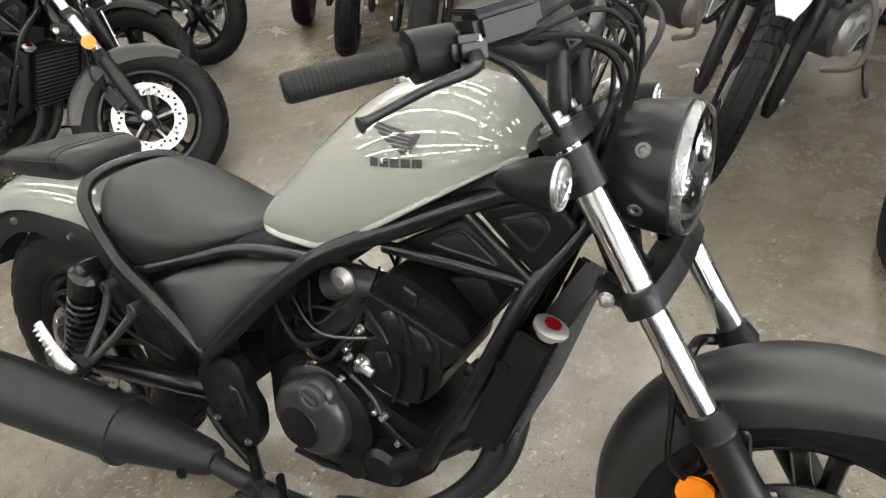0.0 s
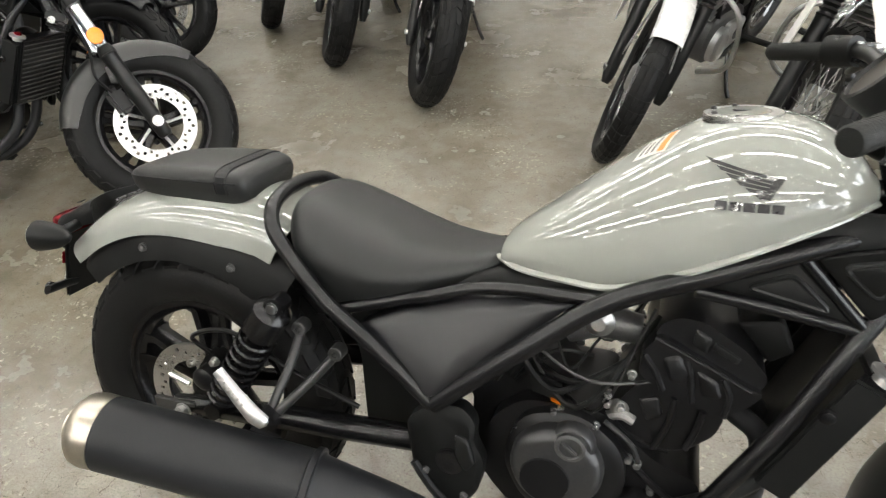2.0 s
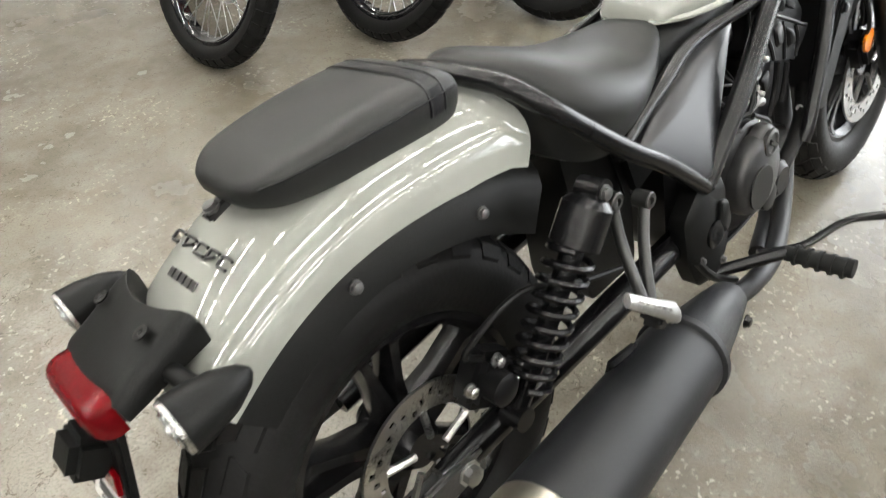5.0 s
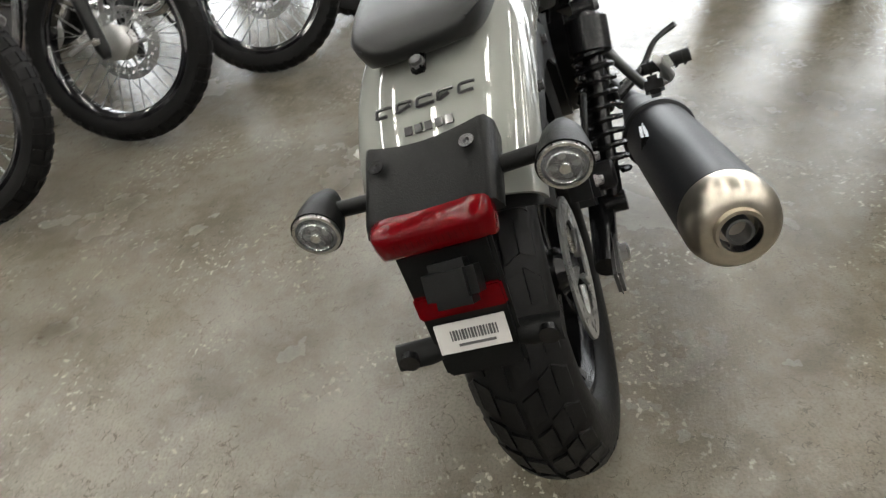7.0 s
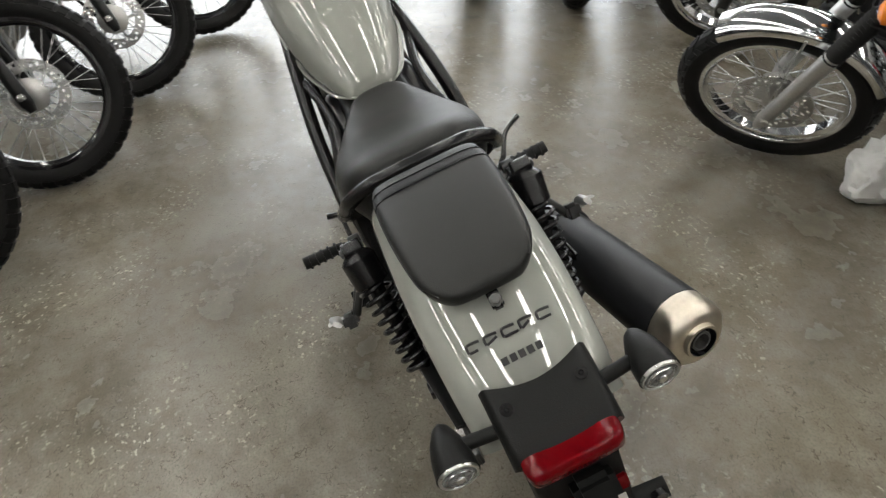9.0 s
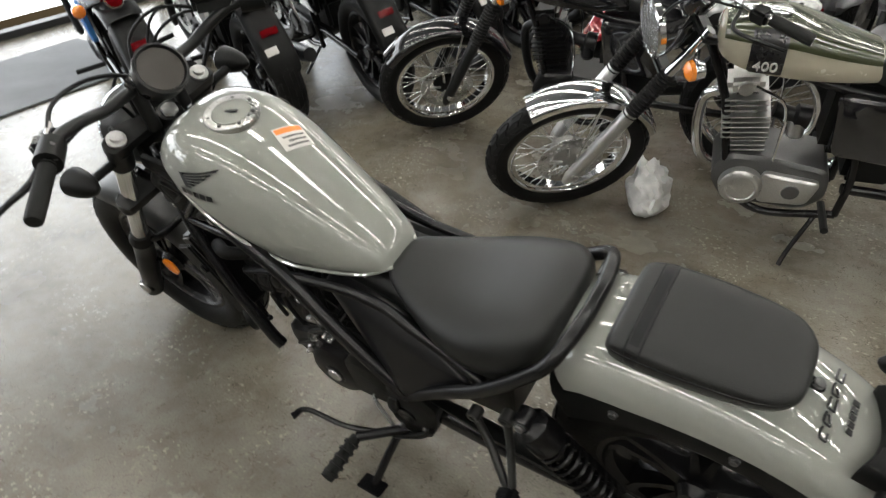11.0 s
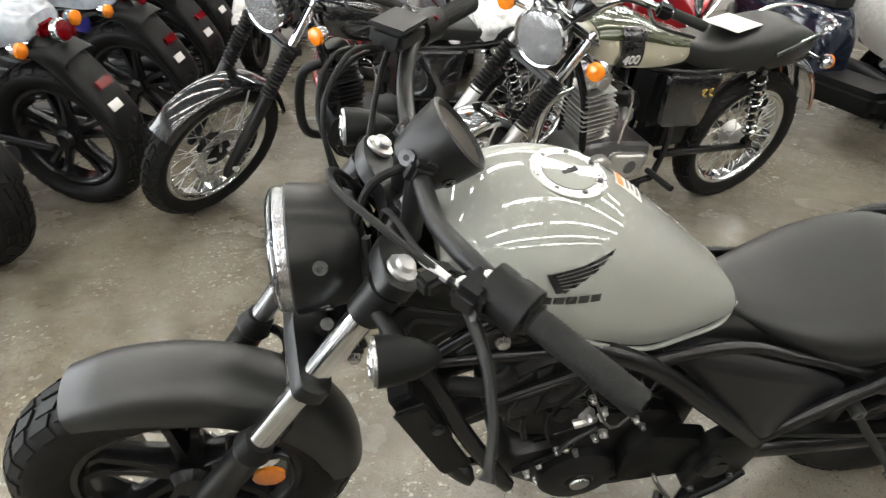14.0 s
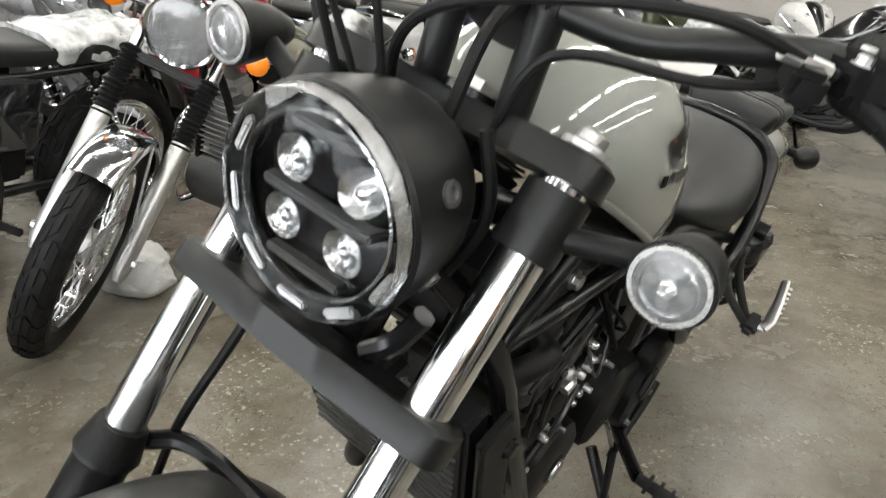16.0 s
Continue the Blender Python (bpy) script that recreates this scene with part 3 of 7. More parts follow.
# ---- the grey cruiser ----
def cruiser(label, m, paint, steer=0.0, amber=(1.385, 0.108, 0.378), group=""):
    e = thing("cruiser_motorcycle", label, "motorcycle", group, m)
    P = lambda name, bm, mat, label="", parent=None: part(name, bm, mat, parent or e, label)
    both = (-1, 1)
    # wheels
    FX, FZ, RX = 1.532, 0.252, -0.06
    wheel(e, RX, 0.318, 0.322, 0.205, 0.150, "cast", M_FRAME, -1, "street", 0.12)
    front = [wheel(e, FX, FZ, 0.3125, 0.203, 0.130, "cast", M_FRAME, -1, "street", 0.148, disc_mat=M_STEEL)]
    # tank
    tank = P("fuel_tank", body([(0.596, 0.716, 0.696, 0.040), (0.614, 0.744, 0.694, 0.066), (0.70, 0.812, 0.696, 0.101), (0.79, 0.878, 0.703, 0.127), (0.88, 0.934, 0.738, 0.144),
                                (0.96, 0.960, 0.776, 0.148), (1.04, 0.955, 0.812, 0.138), (1.10, 0.926, 0.842, 0.112), (1.138, 0.885, 0.852, 0.072)], 24, 0.72, 0.22, 0.94), paint, "glossy painted fuel tank with a pressed lower seam")
    for s in both:
        P("tank_seam", tube([(0.592, s * 0.040, 0.701), (0.64, s * 0.080, 0.698), (0.72, s * 0.106, 0.698), (0.80, s * 0.127, 0.705), (0.90, s * 0.142, 0.748), (1.0, s * 0.138, 0.796), (1.09, s * 0.112, 0.838), (1.138, s * 0.070, 0.853)], 0.006, 8, flat=0.7), paint, "", tank)
    cap = P("filler_cap", lathe([(-0.010, 0.057), (0.002, 0.056), (0.0035, 0.052), (0.0030, 0.041), (0.0018, 0.040), (0.0018, 0.001)], (0.955, 0, 0.957), (-0.06, 0, 1), 36), M_STEEL, "brushed round filler cap", tank)
    P("cap_centre", lathe([(0.0016, 0.0398), (0.0036, 0.0390), (0.0042, 0.001)], (0.955, 0, 0.957), (-0.06, 0, 1), 32), paint, "grey centre of the cap", tank)
    P("cap_lock", box((0.030, 0.009, 0.003), (0.955, 0.0, 0.9608), (0, 3, 25), 0.001), M_DECAL, "", tank)
    for k in range(7):
        a = 2 * math.pi * k / 7
        P("cap_screw", bolt((0.955 + 0.046 * math.cos(a), 0.046 * math.sin(a), 0.9605), (-0.06, 0, 1), 0.0035, 0.002), M_DARKALU, "", tank)
    # wing badge and bars, laid on the tank's skin
    skin = BVHTree.FromPolygons([v.co for v in tank.data.vertices], [p.vertices for p in tank.data.polygons])

    def decal(outlines, s, lift=0.003):
        bm = bmesh.new()
        for quad in outlines:
            rows = []
            for i in range(7):
                row = []
                for j in range(2):
                    u = i / 6
                    p = Vector(quad[0]).lerp(Vector(quad[1]), u) if j == 0 else Vector(quad[3]).lerp(Vector(quad[2]), u)
                    hit = skin.ray_cast(Vector((p.x, s * 0.4, p.y)), Vector((0, -s, 0)))
                    row.append((hit[0] + hit[1] * lift) if hit[0] else Vector((p.x, s * 0.13, p.y)))
                rows.append(row)
            bridge(bm, rows, False, False)
        return bm

    for s in both:
        feathers = []
        for k in range(6):
            x0, z0 = 0.908 + k * 0.013, 0.912 - k * 0.0080
            x1, z1 = 1.006 - k * 0.003, 0.893 - k * 0.0042
            feathers.append(((x0, z0), (x1, z1), (x1 - 0.002, z1 - 0.0031), (x0 + 0.007, z0 - 0.0056)))
        feathers.append(((0.998, 0.895), (1.009, 0.893), (0.993, 0.866), (0.982, 0.868)))
        P("wing_badge", decal(feathers, s), M_DECAL, "black striped wing badge", tank)
        P("badge_bar", decal([((0.925 + k * 0.0180, 0.861), (0.940 + k * 0.0180, 0.861), (0.940 + k * 0.0180, 0.849), (0.925 + k * 0.0180, 0.849)) for k in range(5)], s), M_DECAL, "row of plain black badge marks", tank)
    # warning sticker and its stripe, lying on the tank
    def drape(x0, x1, y0, y1, lift):
        bm = bmesh.new()
        rows = []
        for i in range(6):
            row = []
            for j in range(6):
                u, v = x0 + (x1 - x0) * i / 5, y0 + (y1 - y0) * j / 5
                hit = skin.ray_cast(Vector((0.838 + u * 0.94 + v * 0.34, -0.030 + v * 0.94 - u * 0.34, 1.3)), Vector((0, 0, -1)))
                row.append(hit[0] + hit[1] * lift)
            rows.append(row)
        bridge(bm, rows, False, False)
        return bm

    P("sticker", drape(-0.024, 0.024, -0.030, 0.030, 0.0012), M_PAPER, "white warning sticker with an orange stripe", tank)
    P("sticker_stripe", drape(0.010, 0.021, -0.027, 0.027, 0.0020), M_ORANGEINK, "", tank)
    for k in range(3):
        P("sticker_bar", drape(-0.018 + 0.009 * k, -0.014 + 0.009 * k, -0.024, 0.020 - 0.008 * (k % 2), 0.0020), M_GREYINK, "", tank)
    # seats
    P("rider_seat", body([(0.212, 0.764, 0.70, 0.05), (0.224, 0.784, 0.672, 0.104), (0.262, 0.784, 0.632, 0.143), (0.33, 0.758, 0.609, 0.158), (0.40, 0.730, 0.611, 0.152), (0.47, 0.711, 0.625, 0.127),
                          (0.54, 0.706, 0.648, 0.092), (0.588, 0.707, 0.668, 0.062), (0.606, 0.699, 0.682, 0.040)], 24, 0.62, 0.46, 0.84, crown=0.86), M_LEATHER, "dark grey vinyl rider seat, teardrop shaped")
    ps = P("pillion_seat", body([(-0.160, 0.796, 0.784, 0.032), (-0.151, 0.806, 0.776, 0.060), (-0.115, 0.819, 0.769, 0.087), (-0.035, 0.828, 0.764, 0.098), (0.044, 0.830, 0.762, 0.101), (0.094, 0.828, 0.763, 0.099), (0.118, 0.822, 0.767, 0.094), (0.128, 0.810, 0.772, 0.084)], 20, 0.34, 0.55, 0.88, crown=0.62), M_LEATHER, "dark grey vinyl pillion pad with stitched band")
    pad = BVHTree.FromPolygons([v.co for v in ps.data.vertices], [p.vertices for p in ps.data.polygons])

    def on_pad(x, a, lift=0.0006, zc=0.785):
        d = Vector((0, math.cos(a), math.sin(a)))
        hit = pad.ray_cast(Vector((x, 0, zc)) + d * 0.4, -d)
        return hit[0] + hit[1] * lift if hit[0] else Vector((x, 0, zc))

    for x in (0.070, 0.094):
        P("stitched_seam", tube([on_pad(x, math.pi * k / 16) for k in range(17)], 0.0016, 6, 2), M_LEATHERSIDE, "", ps)
    band = bmesh.new()
    bridge(band, [[on_pad(x, math.pi * k / 20, 0.0015) for k in range(21)] for x in (0.074, 0.082, 0.090)], False, False)
    P("stitched_band", band, M_LEATHERSIDE, "stitched strap band", ps)
    for s in both:
        P("pad_piping", tube([on_pad(x, math.pi / 2 - s * 1.36, 0.0002) for x in (-0.143, -0.115, -0.075, -0.035, 0.005, 0.045, 0.085, 0.114)], 0.0018, 6, 3), M_LEATHERSIDE, "", ps)
    P("seat_bracket", box((0.035, 0.018, 0.012), (-0.165, 0, 0.774), (0, -18, 0), 0.003), M_FRAME, "", ps)
    P("seat_bolt", bolt((-0.172, 0, 0.778), (-0.3, 0, 1), 0.008), M_DARKALU, "", ps)
    # rear mudguard
    fender = P("rear_fender", arch([(0.225, 0.745, 0.122, 0.088), (0.17, 0.772, 0.124, 0.092), (0.08, 0.785, 0.125, 0.092), (-0.03, 0.785, 0.125, 0.084), (-0.12, 0.768, 0.123, 0.076), (-0.19, 0.741, 0.120, 0.070), (-0.25, 0.708, 0.117, 0.066), (-0.315, 0.660, 0.112, 0.062)], 0.12, 0.10, 0.005, 0.66, 22), paint, "glossy painted rear fender")
    P("inner_fender", arch([(0.235, 0.66, 0.117, 0.11), (0.17, 0.695, 0.118, 0.11), (0.08, 0.715, 0.119, 0.09), (-0.03, 0.722, 0.119, 0.075), (-0.12, 0.712, 0.118, 0.075), (-0.19, 0.688, 0.115, 0.075), (-0.25, 0.655, 0.112, 0.075), (-0.29, 0.62, 0.110, 0.07)], 0.12, 0.10, 0.004, 0.4, 12), M_PLASTIC, "black plastic inner fender")
    for s in both:
        for x, z in ((0.095, 0.648), (-0.103, 0.668)):
            P("fender_bolt", bolt((x, s * 0.119, z), (0, s, 0), 0.007), M_DARKALU, "", fender)
    fm = Matrix.Translation((-0.200, 0.0, 0.7400)) @ pose(0, 0, 0, 0, 0, -90) @ pose(0, 0, 0, 28, 0, 0)
    bm = bmesh.new()
    for k in range(5):
        x = -0.056 + k * 0.027
        tube([(x - 0.010, -0.006, 0), (x - 0.009, 0.005, 0), (x + 0.002, 0.006, 0), (x + 0.010, 0.005, 0)], 0.0022, 6, 4, bm)
        tube([(x - 0.009, -0.006, 0), (x + 0.004 + 0.004 * (k % 3), -0.006 + 0.006 * (k % 2), 0)], 0.0022, 6, bm=bm, smooth=False)
    P("model_mark", moved(bm, fm), M_DECAL, "row of curved black model marks", fender)
    bm = bmesh.new()
    for k in range(5):
        box((0.0095, 0.011, 0.002), (-0.026 + 0.013 * k, 0, 0), (0, 0, 0), 0, bm)
    P("badge_bar", moved(bm, Matrix.Translation((-0.232, 0.0, 0.7225)) @ pose(0, 0, 0, 0, 0, -90) @ pose(0, 0, 0, 33, 0, 0)), M_DECAL, "", fender)
    # tail
    bm = bmesh.new()
    rings = []
    for k in range(25):
        v = -1 + k / 12
        y = 0.082 * v * (1 - 0.03 * abs(v))
        end = max(0.0, (abs(v) - 0.86) / 0.14) ** 2
        xf, xr = -0.283 + 0.026 * abs(v) ** 1.8, -0.362 + 0.012 * v * v
        drop = 0.014 * end
        rings.append([Vector(p) for p in ((xr - 0.004, y, 0.664), (xr - 0.006, y, 0.684 - drop), (xr + 0.004, y, 0.694 - drop), (xr + 0.030, y, 0.705 - drop), (xf - 0.012, y, 0.728 - drop), (xf, y, 0.731 - drop), (xf + 0.003, y, 0.726 - drop), (xf + 0.004, y, 0.690))])
    bridge(bm, rings)
    tail = P("tail_cover", bm, M_PLASTIC, "grained black plastic tail cover")
    for s in both:
        P("cover_screw", lathe([(0, 0.009), (0.002, 0.009), (0.002, 0.004), (-0.001, 0.001)], (-0.302, s * 0.054, 0.7245), (-0.36, 0, 1), 12), M_FRAME, "", tail)
    P("tail_light", body([(-0.388, 0.680, 0.662, 0.054), (-0.382, 0.688, 0.652, 0.065), (-0.370, 0.692, 0.646, 0.070), (-0.356, 0.692, 0.646, 0.070)], 14, 0.3, 0.5, 0.95, crown=0.4), M_RED, "dark red tail light")
    for k in range(13):
        P("lens_rib", box((0.003, 0.0030, 0.012), (-0.3875, -0.042 + 0.007 * k, 0.671), (0, 0, 0), 0.001), M_RED, "", tail)
    for s in both:
        bullet_signal(e, (-0.325, s * 0.148, 0.680), (-0.30, s * 0.075, 0.684), (-1, 0, -0.05), M_GLASS, 0.030, 0.075)
    brk = P("plate_bracket", box((0.012, 0.10, 0.185), (-0.384, 0, 0.578), (0, 15, 0), 0.005, taper=1.15), M_PLASTIC, "black plastic plate bracket")
    P("plate_lamp", box((0.05, 0.06, 0.05), (-0.396, -0.005, 0.615), (0, 35, 0), 0.01), M_PLASTIC, "", brk)
    P("reflector", box((0.006, 0.105, 0.030), (-0.393, 0, 0.586), (0, 15, 0), 0.003), M_RED, "red rear reflector", brk)
    lab = P("paper_label", box((0.0015, 0.085, 0.036), (-0.405, 0, 0.545), (0, 25, 0), 0.0005), M_PAPER, "white paper label with barcode bars", brk)
    bm = bmesh.new()
    for k in range(16):
        box((0.0012, 0.0012 + 0.0014 * (k * 7 % 3) / 2, 0.012), (0, -0.03 + k * 0.0036, 0.003), (0, 0, 0), 0, bm)
    box((0.0012, 0.044, 0.003), (0, -0.004, -0.009), (0, 0, 0), 0, bm)
    tagged(P("label_bar", moved(bm, pose(-0.4065, 0, 0.545, 0, 25, 0)), M_GREYINK, "", brk), kind="stuff")
    for s in both:
        P("bracket_arm", tube([(-0.39, s * 0.03, 0.522), (-0.398, s * 0.06, 0.526), (-0.402, s * 0.10, 0.528)], [0.012, 0.016, 0.016], 10, flat=0.5, smooth=False), M_PLASTIC, "", brk)
        P("arm_eye", lathe([(-0.006, 0.007), (-0.006, 0.012), (0.004, 0.012), (0.004, 0.007)], (-0.408, s * 0.084, 0.527), (1, 0, 0), 14), M_FRAME, "", brk)
    # frame
    for s in both:
        P("frame_tube", tube([(1.205, s * 0.055, 0.828), (1.08, s * 0.10, 0.795), (0.951, s * 0.130, 0.751), (0.795, s * 0.150, 0.690), (0.663, s * 0.170, 0.593), (0.515, s * 0.178, 0.470)], 0.0165, 14), M_FRAME, "thick black frame tube")
        P("frame_tube", tube([(0.515, s * 0.178, 0.470), (0.404, s * 0.176, 0.570), (0.329, s * 0.172, 0.628), (0.262, s * 0.158, 0.69)], 0.0145, 12), M_FRAME)
        P("frame_tube", tube([(0.333, s * 0.150, 0.612), (0.42, s * 0.135, 0.633), (0.50, s * 0.125, 0.651), (0.575, s * 0.115, 0.669), (0.66, s * 0.118, 0.677), (0.76, s * 0.135, 0.683), (0.80, s * 0.145, 0.688)], 0.0115, 10), M_FRAME)
        P("down_tube", tube([(1.225, s * 0.045, 0.765), (1.15, s * 0.100, 0.669), (1.07, s * 0.130, 0.521), (0.982, s * 0.148, 0.374), (0.955, s * 0.148, 0.33)], 0.0155, 12), M_FRAME)
        P("frame_brace", tube([(0.915, s * 0.125, 0.715), (1.03, s * 0.116, 0.695), (1.15, s * 0.100, 0.668)], 0.0105, 10), M_FRAME)
        P("frame_brace", tube([(1.055, s * 0.110, 0.775), (1.15, s * 0.102, 0.672)], 0.0095, 10, smooth=False), M_FRAME)
        for outline, ridge in ((((0.922, 0.712), (1.050, 0.768), (1.143, 0.676)), ((0.985, 0.722), (1.045, 0.748), (1.100, 0.696))), (((1.070, 0.778), (1.185, 0.806), (1.218, 0.765), (1.155, 0.684)), ((1.105, 0.768), (1.170, 0.782), (1.182, 0.758), (1.155, 0.722)))):
            pn = P("frame_panel", plate(rounded(outline, 0.008), 0.010, s * 0.100), M_PLASTIC, "black ribbed infill panel")
            loop = rounded(ridge, 0.014)
            P("panel_rib", tube([(x, s * 0.106, z) for x, z in loop + loop[:1]], 0.0045, 8, smooth=False), M_SATIN, "", pn)
            P("panel_field", plate(rounded([tuple(Vector(q).lerp(sum((Vector(r) for r in ridge), Vector((0, 0))) / len(ridge), 0.12)) for q in ridge], 0.010), 0.004, s * 0.107, 0.001), M_PLASTIC, "", pn)
        if s > 0:
            P("frame_bolt", bolt((1.03, s * 0.112, 0.722), (0, s, 0), 0.010, 0.008), M_STEEL)
        P("tank_valance", plate(rounded([(0.800, 0.690), (0.900, 0.745), (1.00, 0.795), (1.10, 0.845), (1.20, 0.845), (1.21, 0.815), (1.08, 0.785), (0.95, 0.742), (0.82, 0.682)], 0.008), 0.012, s * 0.098), M_PLASTIC, "black panel under the tank")
        P("side_cover", domed(rounded([(0.366, 0.588), (0.45, 0.622), (0.575, 0.652), (0.705, 0.668), (0.742, 0.660), (0.706, 0.634), (0.512, 0.486)], 0.014), lambda x, z: s * (0.150 - 0.040 * (x - 0.387) - 0.444 * (z - 0.593)), 0.03, 0.010), M_COVERPAINT, "satin black side cover")
        # engine plate and pivot
        pv = P("pivot_plate", plate(rounded([(0.462, 0.425), (0.505, 0.462), (0.565, 0.470), (0.590, 0.440), (0.585, 0.400), (0.605, 0.365), (0.595, 0.300), (0.560, 0.255), (0.500, 0.270), (0.472, 0.335)], 0.016), 0.036, s * 0.160, 0.008), M_PLASTIC, "black pivot cover plate")
        P("plate_ridge", tube([(0.478, s * 0.181, 0.345), (0.510, s * 0.184, 0.300), (0.548, s * 0.184, 0.262), (0.60, s * 0.188, 0.225)], 0.008, 8), M_PLASTIC, "", pv)
        P("plate_pocket", plate(rounded([(0.556, 0.420), (0.580, 0.412), (0.592, 0.365), (0.575, 0.345), (0.556, 0.372)], 0.008), 0.010, s * 0.181, 0.003), M_SATIN, "", pv)
        for x, z in ((0.500, 0.330), (0.570, 0.290)):
            P("plate_bolt", bolt((x, s * 0.180, z), (0, s, 0), 0.006), M_DARKALU, "", pv)
        P("pivot_cap", lathe([(0, 0.026), (0.008, 0.026), (0.010, 0.016), (0.006, 0.002)], (0.545, s * 0.175, 0.36), (0, s, 0), 18), M_FRAME)
        P("swingarm", tube([(0.50, s * 0.135, 0.36), (0.30, s * 0.135, 0.352), (0.10, s * 0.128, 0.336), (-0.08, s * 0.122, 0.320)], [0.024, 0.026, 0.024, 0.020], 12, flat=1.0), M_FRAME, "black swingarm")
        P("axle_plate", box((0.11, 0.012, 0.05), (-0.07, s * 0.138, 0.318), (0, 0, 0), 0.006), M_DARKALU)
        P("axle_nut", bolt((-0.05, s * 0.146, 0.318), (0, s, 0), 0.015, 0.014), M_STEEL)
        # pillion peg
        hang = P("peg_hanger", tube([(0.272, s * 0.178, 0.580), (0.258, s * 0.200, 0.520), (0.236, s * 0.245, 0.448)], 0.0085, 10), M_FENDER, "satin black tubular peg hanger")
        P("hanger_tube", tube([(0.342, s * 0.182, 0.543), (0.300, s * 0.205, 0.495), (0.246, s * 0.248, 0.440)], 0.0085, 10), M_FENDER, "", hang)
        for x, z, y in ((0.272, 0.582, 0.176), (0.342, 0.545, 0.180)):
            P("hanger_eye", lathe([(-0.012, 0.006), (-0.012, 0.0135), (0.012, 0.0135), (0.014, 0.0115), (0.014, 0.006), (0.008, 0.005), (0.008, 0.001)], (x, s * y, z), (0, s, 0), 16), M_FENDER, "", hang)
        P("peg_mount", box((0.046, 0.034, 0.034), (0.238, s * 0.262, 0.440), (0, 40, 0), 0.008), M_FRAME, "", hang)
        P("mount_nut", bolt((0.240, s * 0.280, 0.444), (0, s, 0), 0.008, 0.008), M_STEEL, "", hang)
        peg = P("pillion_peg", tube([(0.246, s * 0.284, 0.446), (0.232, s * 0.290, 0.462), (0.196, s * 0.284, 0.494), (0.158, s * 0.274, 0.528)], [0.013, 0.015, 0.012, 0.010], 10, flat=0.6, smooth=False), M_ALU, "folded bare aluminium pillion footpeg")
        for k in range(6):
            u = 0.25 + k * 0.12
            P("peg_tooth", box((0.005, 0.010, 0.004), (0.232 - 0.074 * u, s * (0.300 - 0.014 * u), 0.466 + 0.066 * u), (0, 42, 0), 0.001), M_ALU, "", peg)
        shock(e, (0.231, s * 0.182, 0.622), (0.045, s * 0.155, 0.352))
    P("frame_loop", tube([(0.262, -0.158, 0.69), (0.212, -0.138, 0.742), (0.190, -0.10, 0.772), (0.180, -0.04, 0.783), (0.179, 0, 0.784), (0.180, 0.04, 0.783), (0.190, 0.10, 0.772), (0.212, 0.138, 0.742), (0.262, 0.158, 0.69)], 0.0140, 12, 8), M_FRAME, "black frame hoop behind the seat")
    # engine
    eng = P("crankcase", plate(rounded([(0.585, 0.30), (0.60, 0.42), (0.66, 0.47), (0.80, 0.47), (0.88, 0.39), (0.965, 0.36), (0.96, 0.29), (0.86, 0.215), (0.66, 0.215)], 0.03), 0.225, 0.0, 0.012), M_ENGINE, "black cast crankcase")
    P("cylinder", plate(rounded([(0.800, 0.462), (0.842, 0.525), (0.885, 0.535), (0.985, 0.492), (0.972, 0.452), (0.935, 0.418), (0.873, 0.402), (0.830, 0.430)], 0.012), 0.205, 0.0, 0.008), M_ENGINE, "black cylinder", eng)
    P("cylinder_head", plate(rounded([(0.845, 0.555), (0.850, 0.598), (0.874, 0.626), (1.013, 0.555), (1.034, 0.548), (1.012, 0.520), (0.978, 0.496), (0.931, 0.512), (0.883, 0.527)], 0.010), 0.226, 0.0, 0.007), M_ENGINE, "", eng)
    P("head_cover", plate(rounded([(0.864, 0.616), (0.872, 0.640), (0.900, 0.655), (0.935, 0.652), (1.000, 0.612), (1.036, 0.572), (1.034, 0.550), (1.010, 0.546)], 0.014), 0.196, 0.0, 0.012), M_ENGINE, "black head cover", eng)
    P("coil_bracket", plate(rounded([(0.985, 0.640), (1.050, 0.650), (1.075, 0.600), (1.040, 0.575)], 0.010), 0.06, -0.03, 0.004), M_PLASTIC, "", eng)
    for s in both:
        for zz, pts in enumerate(([(0.866, 0.622), (0.93, 0.592), (1.014, 0.550)], [(0.842, 0.530), (0.885, 0.536), (0.985, 0.494)], [(0.800, 0.458), (0.845, 0.425), (0.905, 0.405)])):
            P("gasket_rib", tube([(x, s * (0.114 - 0.006 * zz), z) for x, z in pts], 0.0036, 8), M_ENGINE, "", eng)
        for xs in ([(0.852, 0.590), (0.872, 0.560), (0.885, 0.530)], [(0.915, 0.590), (0.925, 0.560), (0.930, 0.515)], [(0.972, 0.566), (0.985, 0.535), (0.980, 0.500)], [(0.905, 0.518), (0.900, 0.470), (0.880, 0.415)], [(0.950, 0.500), (0.942, 0.460), (0.930, 0.425)]):
            P("head_rib", tube([(x, s * 0.112, z) for x, z in xs], 0.0055, 8), M_ENGINE, "", eng)
        P("head_ridge", plate(rounded([(0.880, 0.588), (0.905, 0.598), (0.922, 0.572), (0.918, 0.545), (0.895, 0.548)], 0.008), 0.012, s * 0.112, 0.004), M_ENGINE, "raised casting on the head", eng)
        P("head_ridge", plate(rounded([(0.932, 0.575), (0.965, 0.560), (0.975, 0.530), (0.945, 0.528)], 0.008), 0.012, s * 0.112, 0.004), M_ENGINE, "", eng)
        P("head_ridge", plate(rounded([(0.925, 0.640), (0.950, 0.626), (0.945, 0.600), (0.922, 0.612)], 0.005), 0.012, s * 0.099, 0.003), M_SATIN, "", eng)
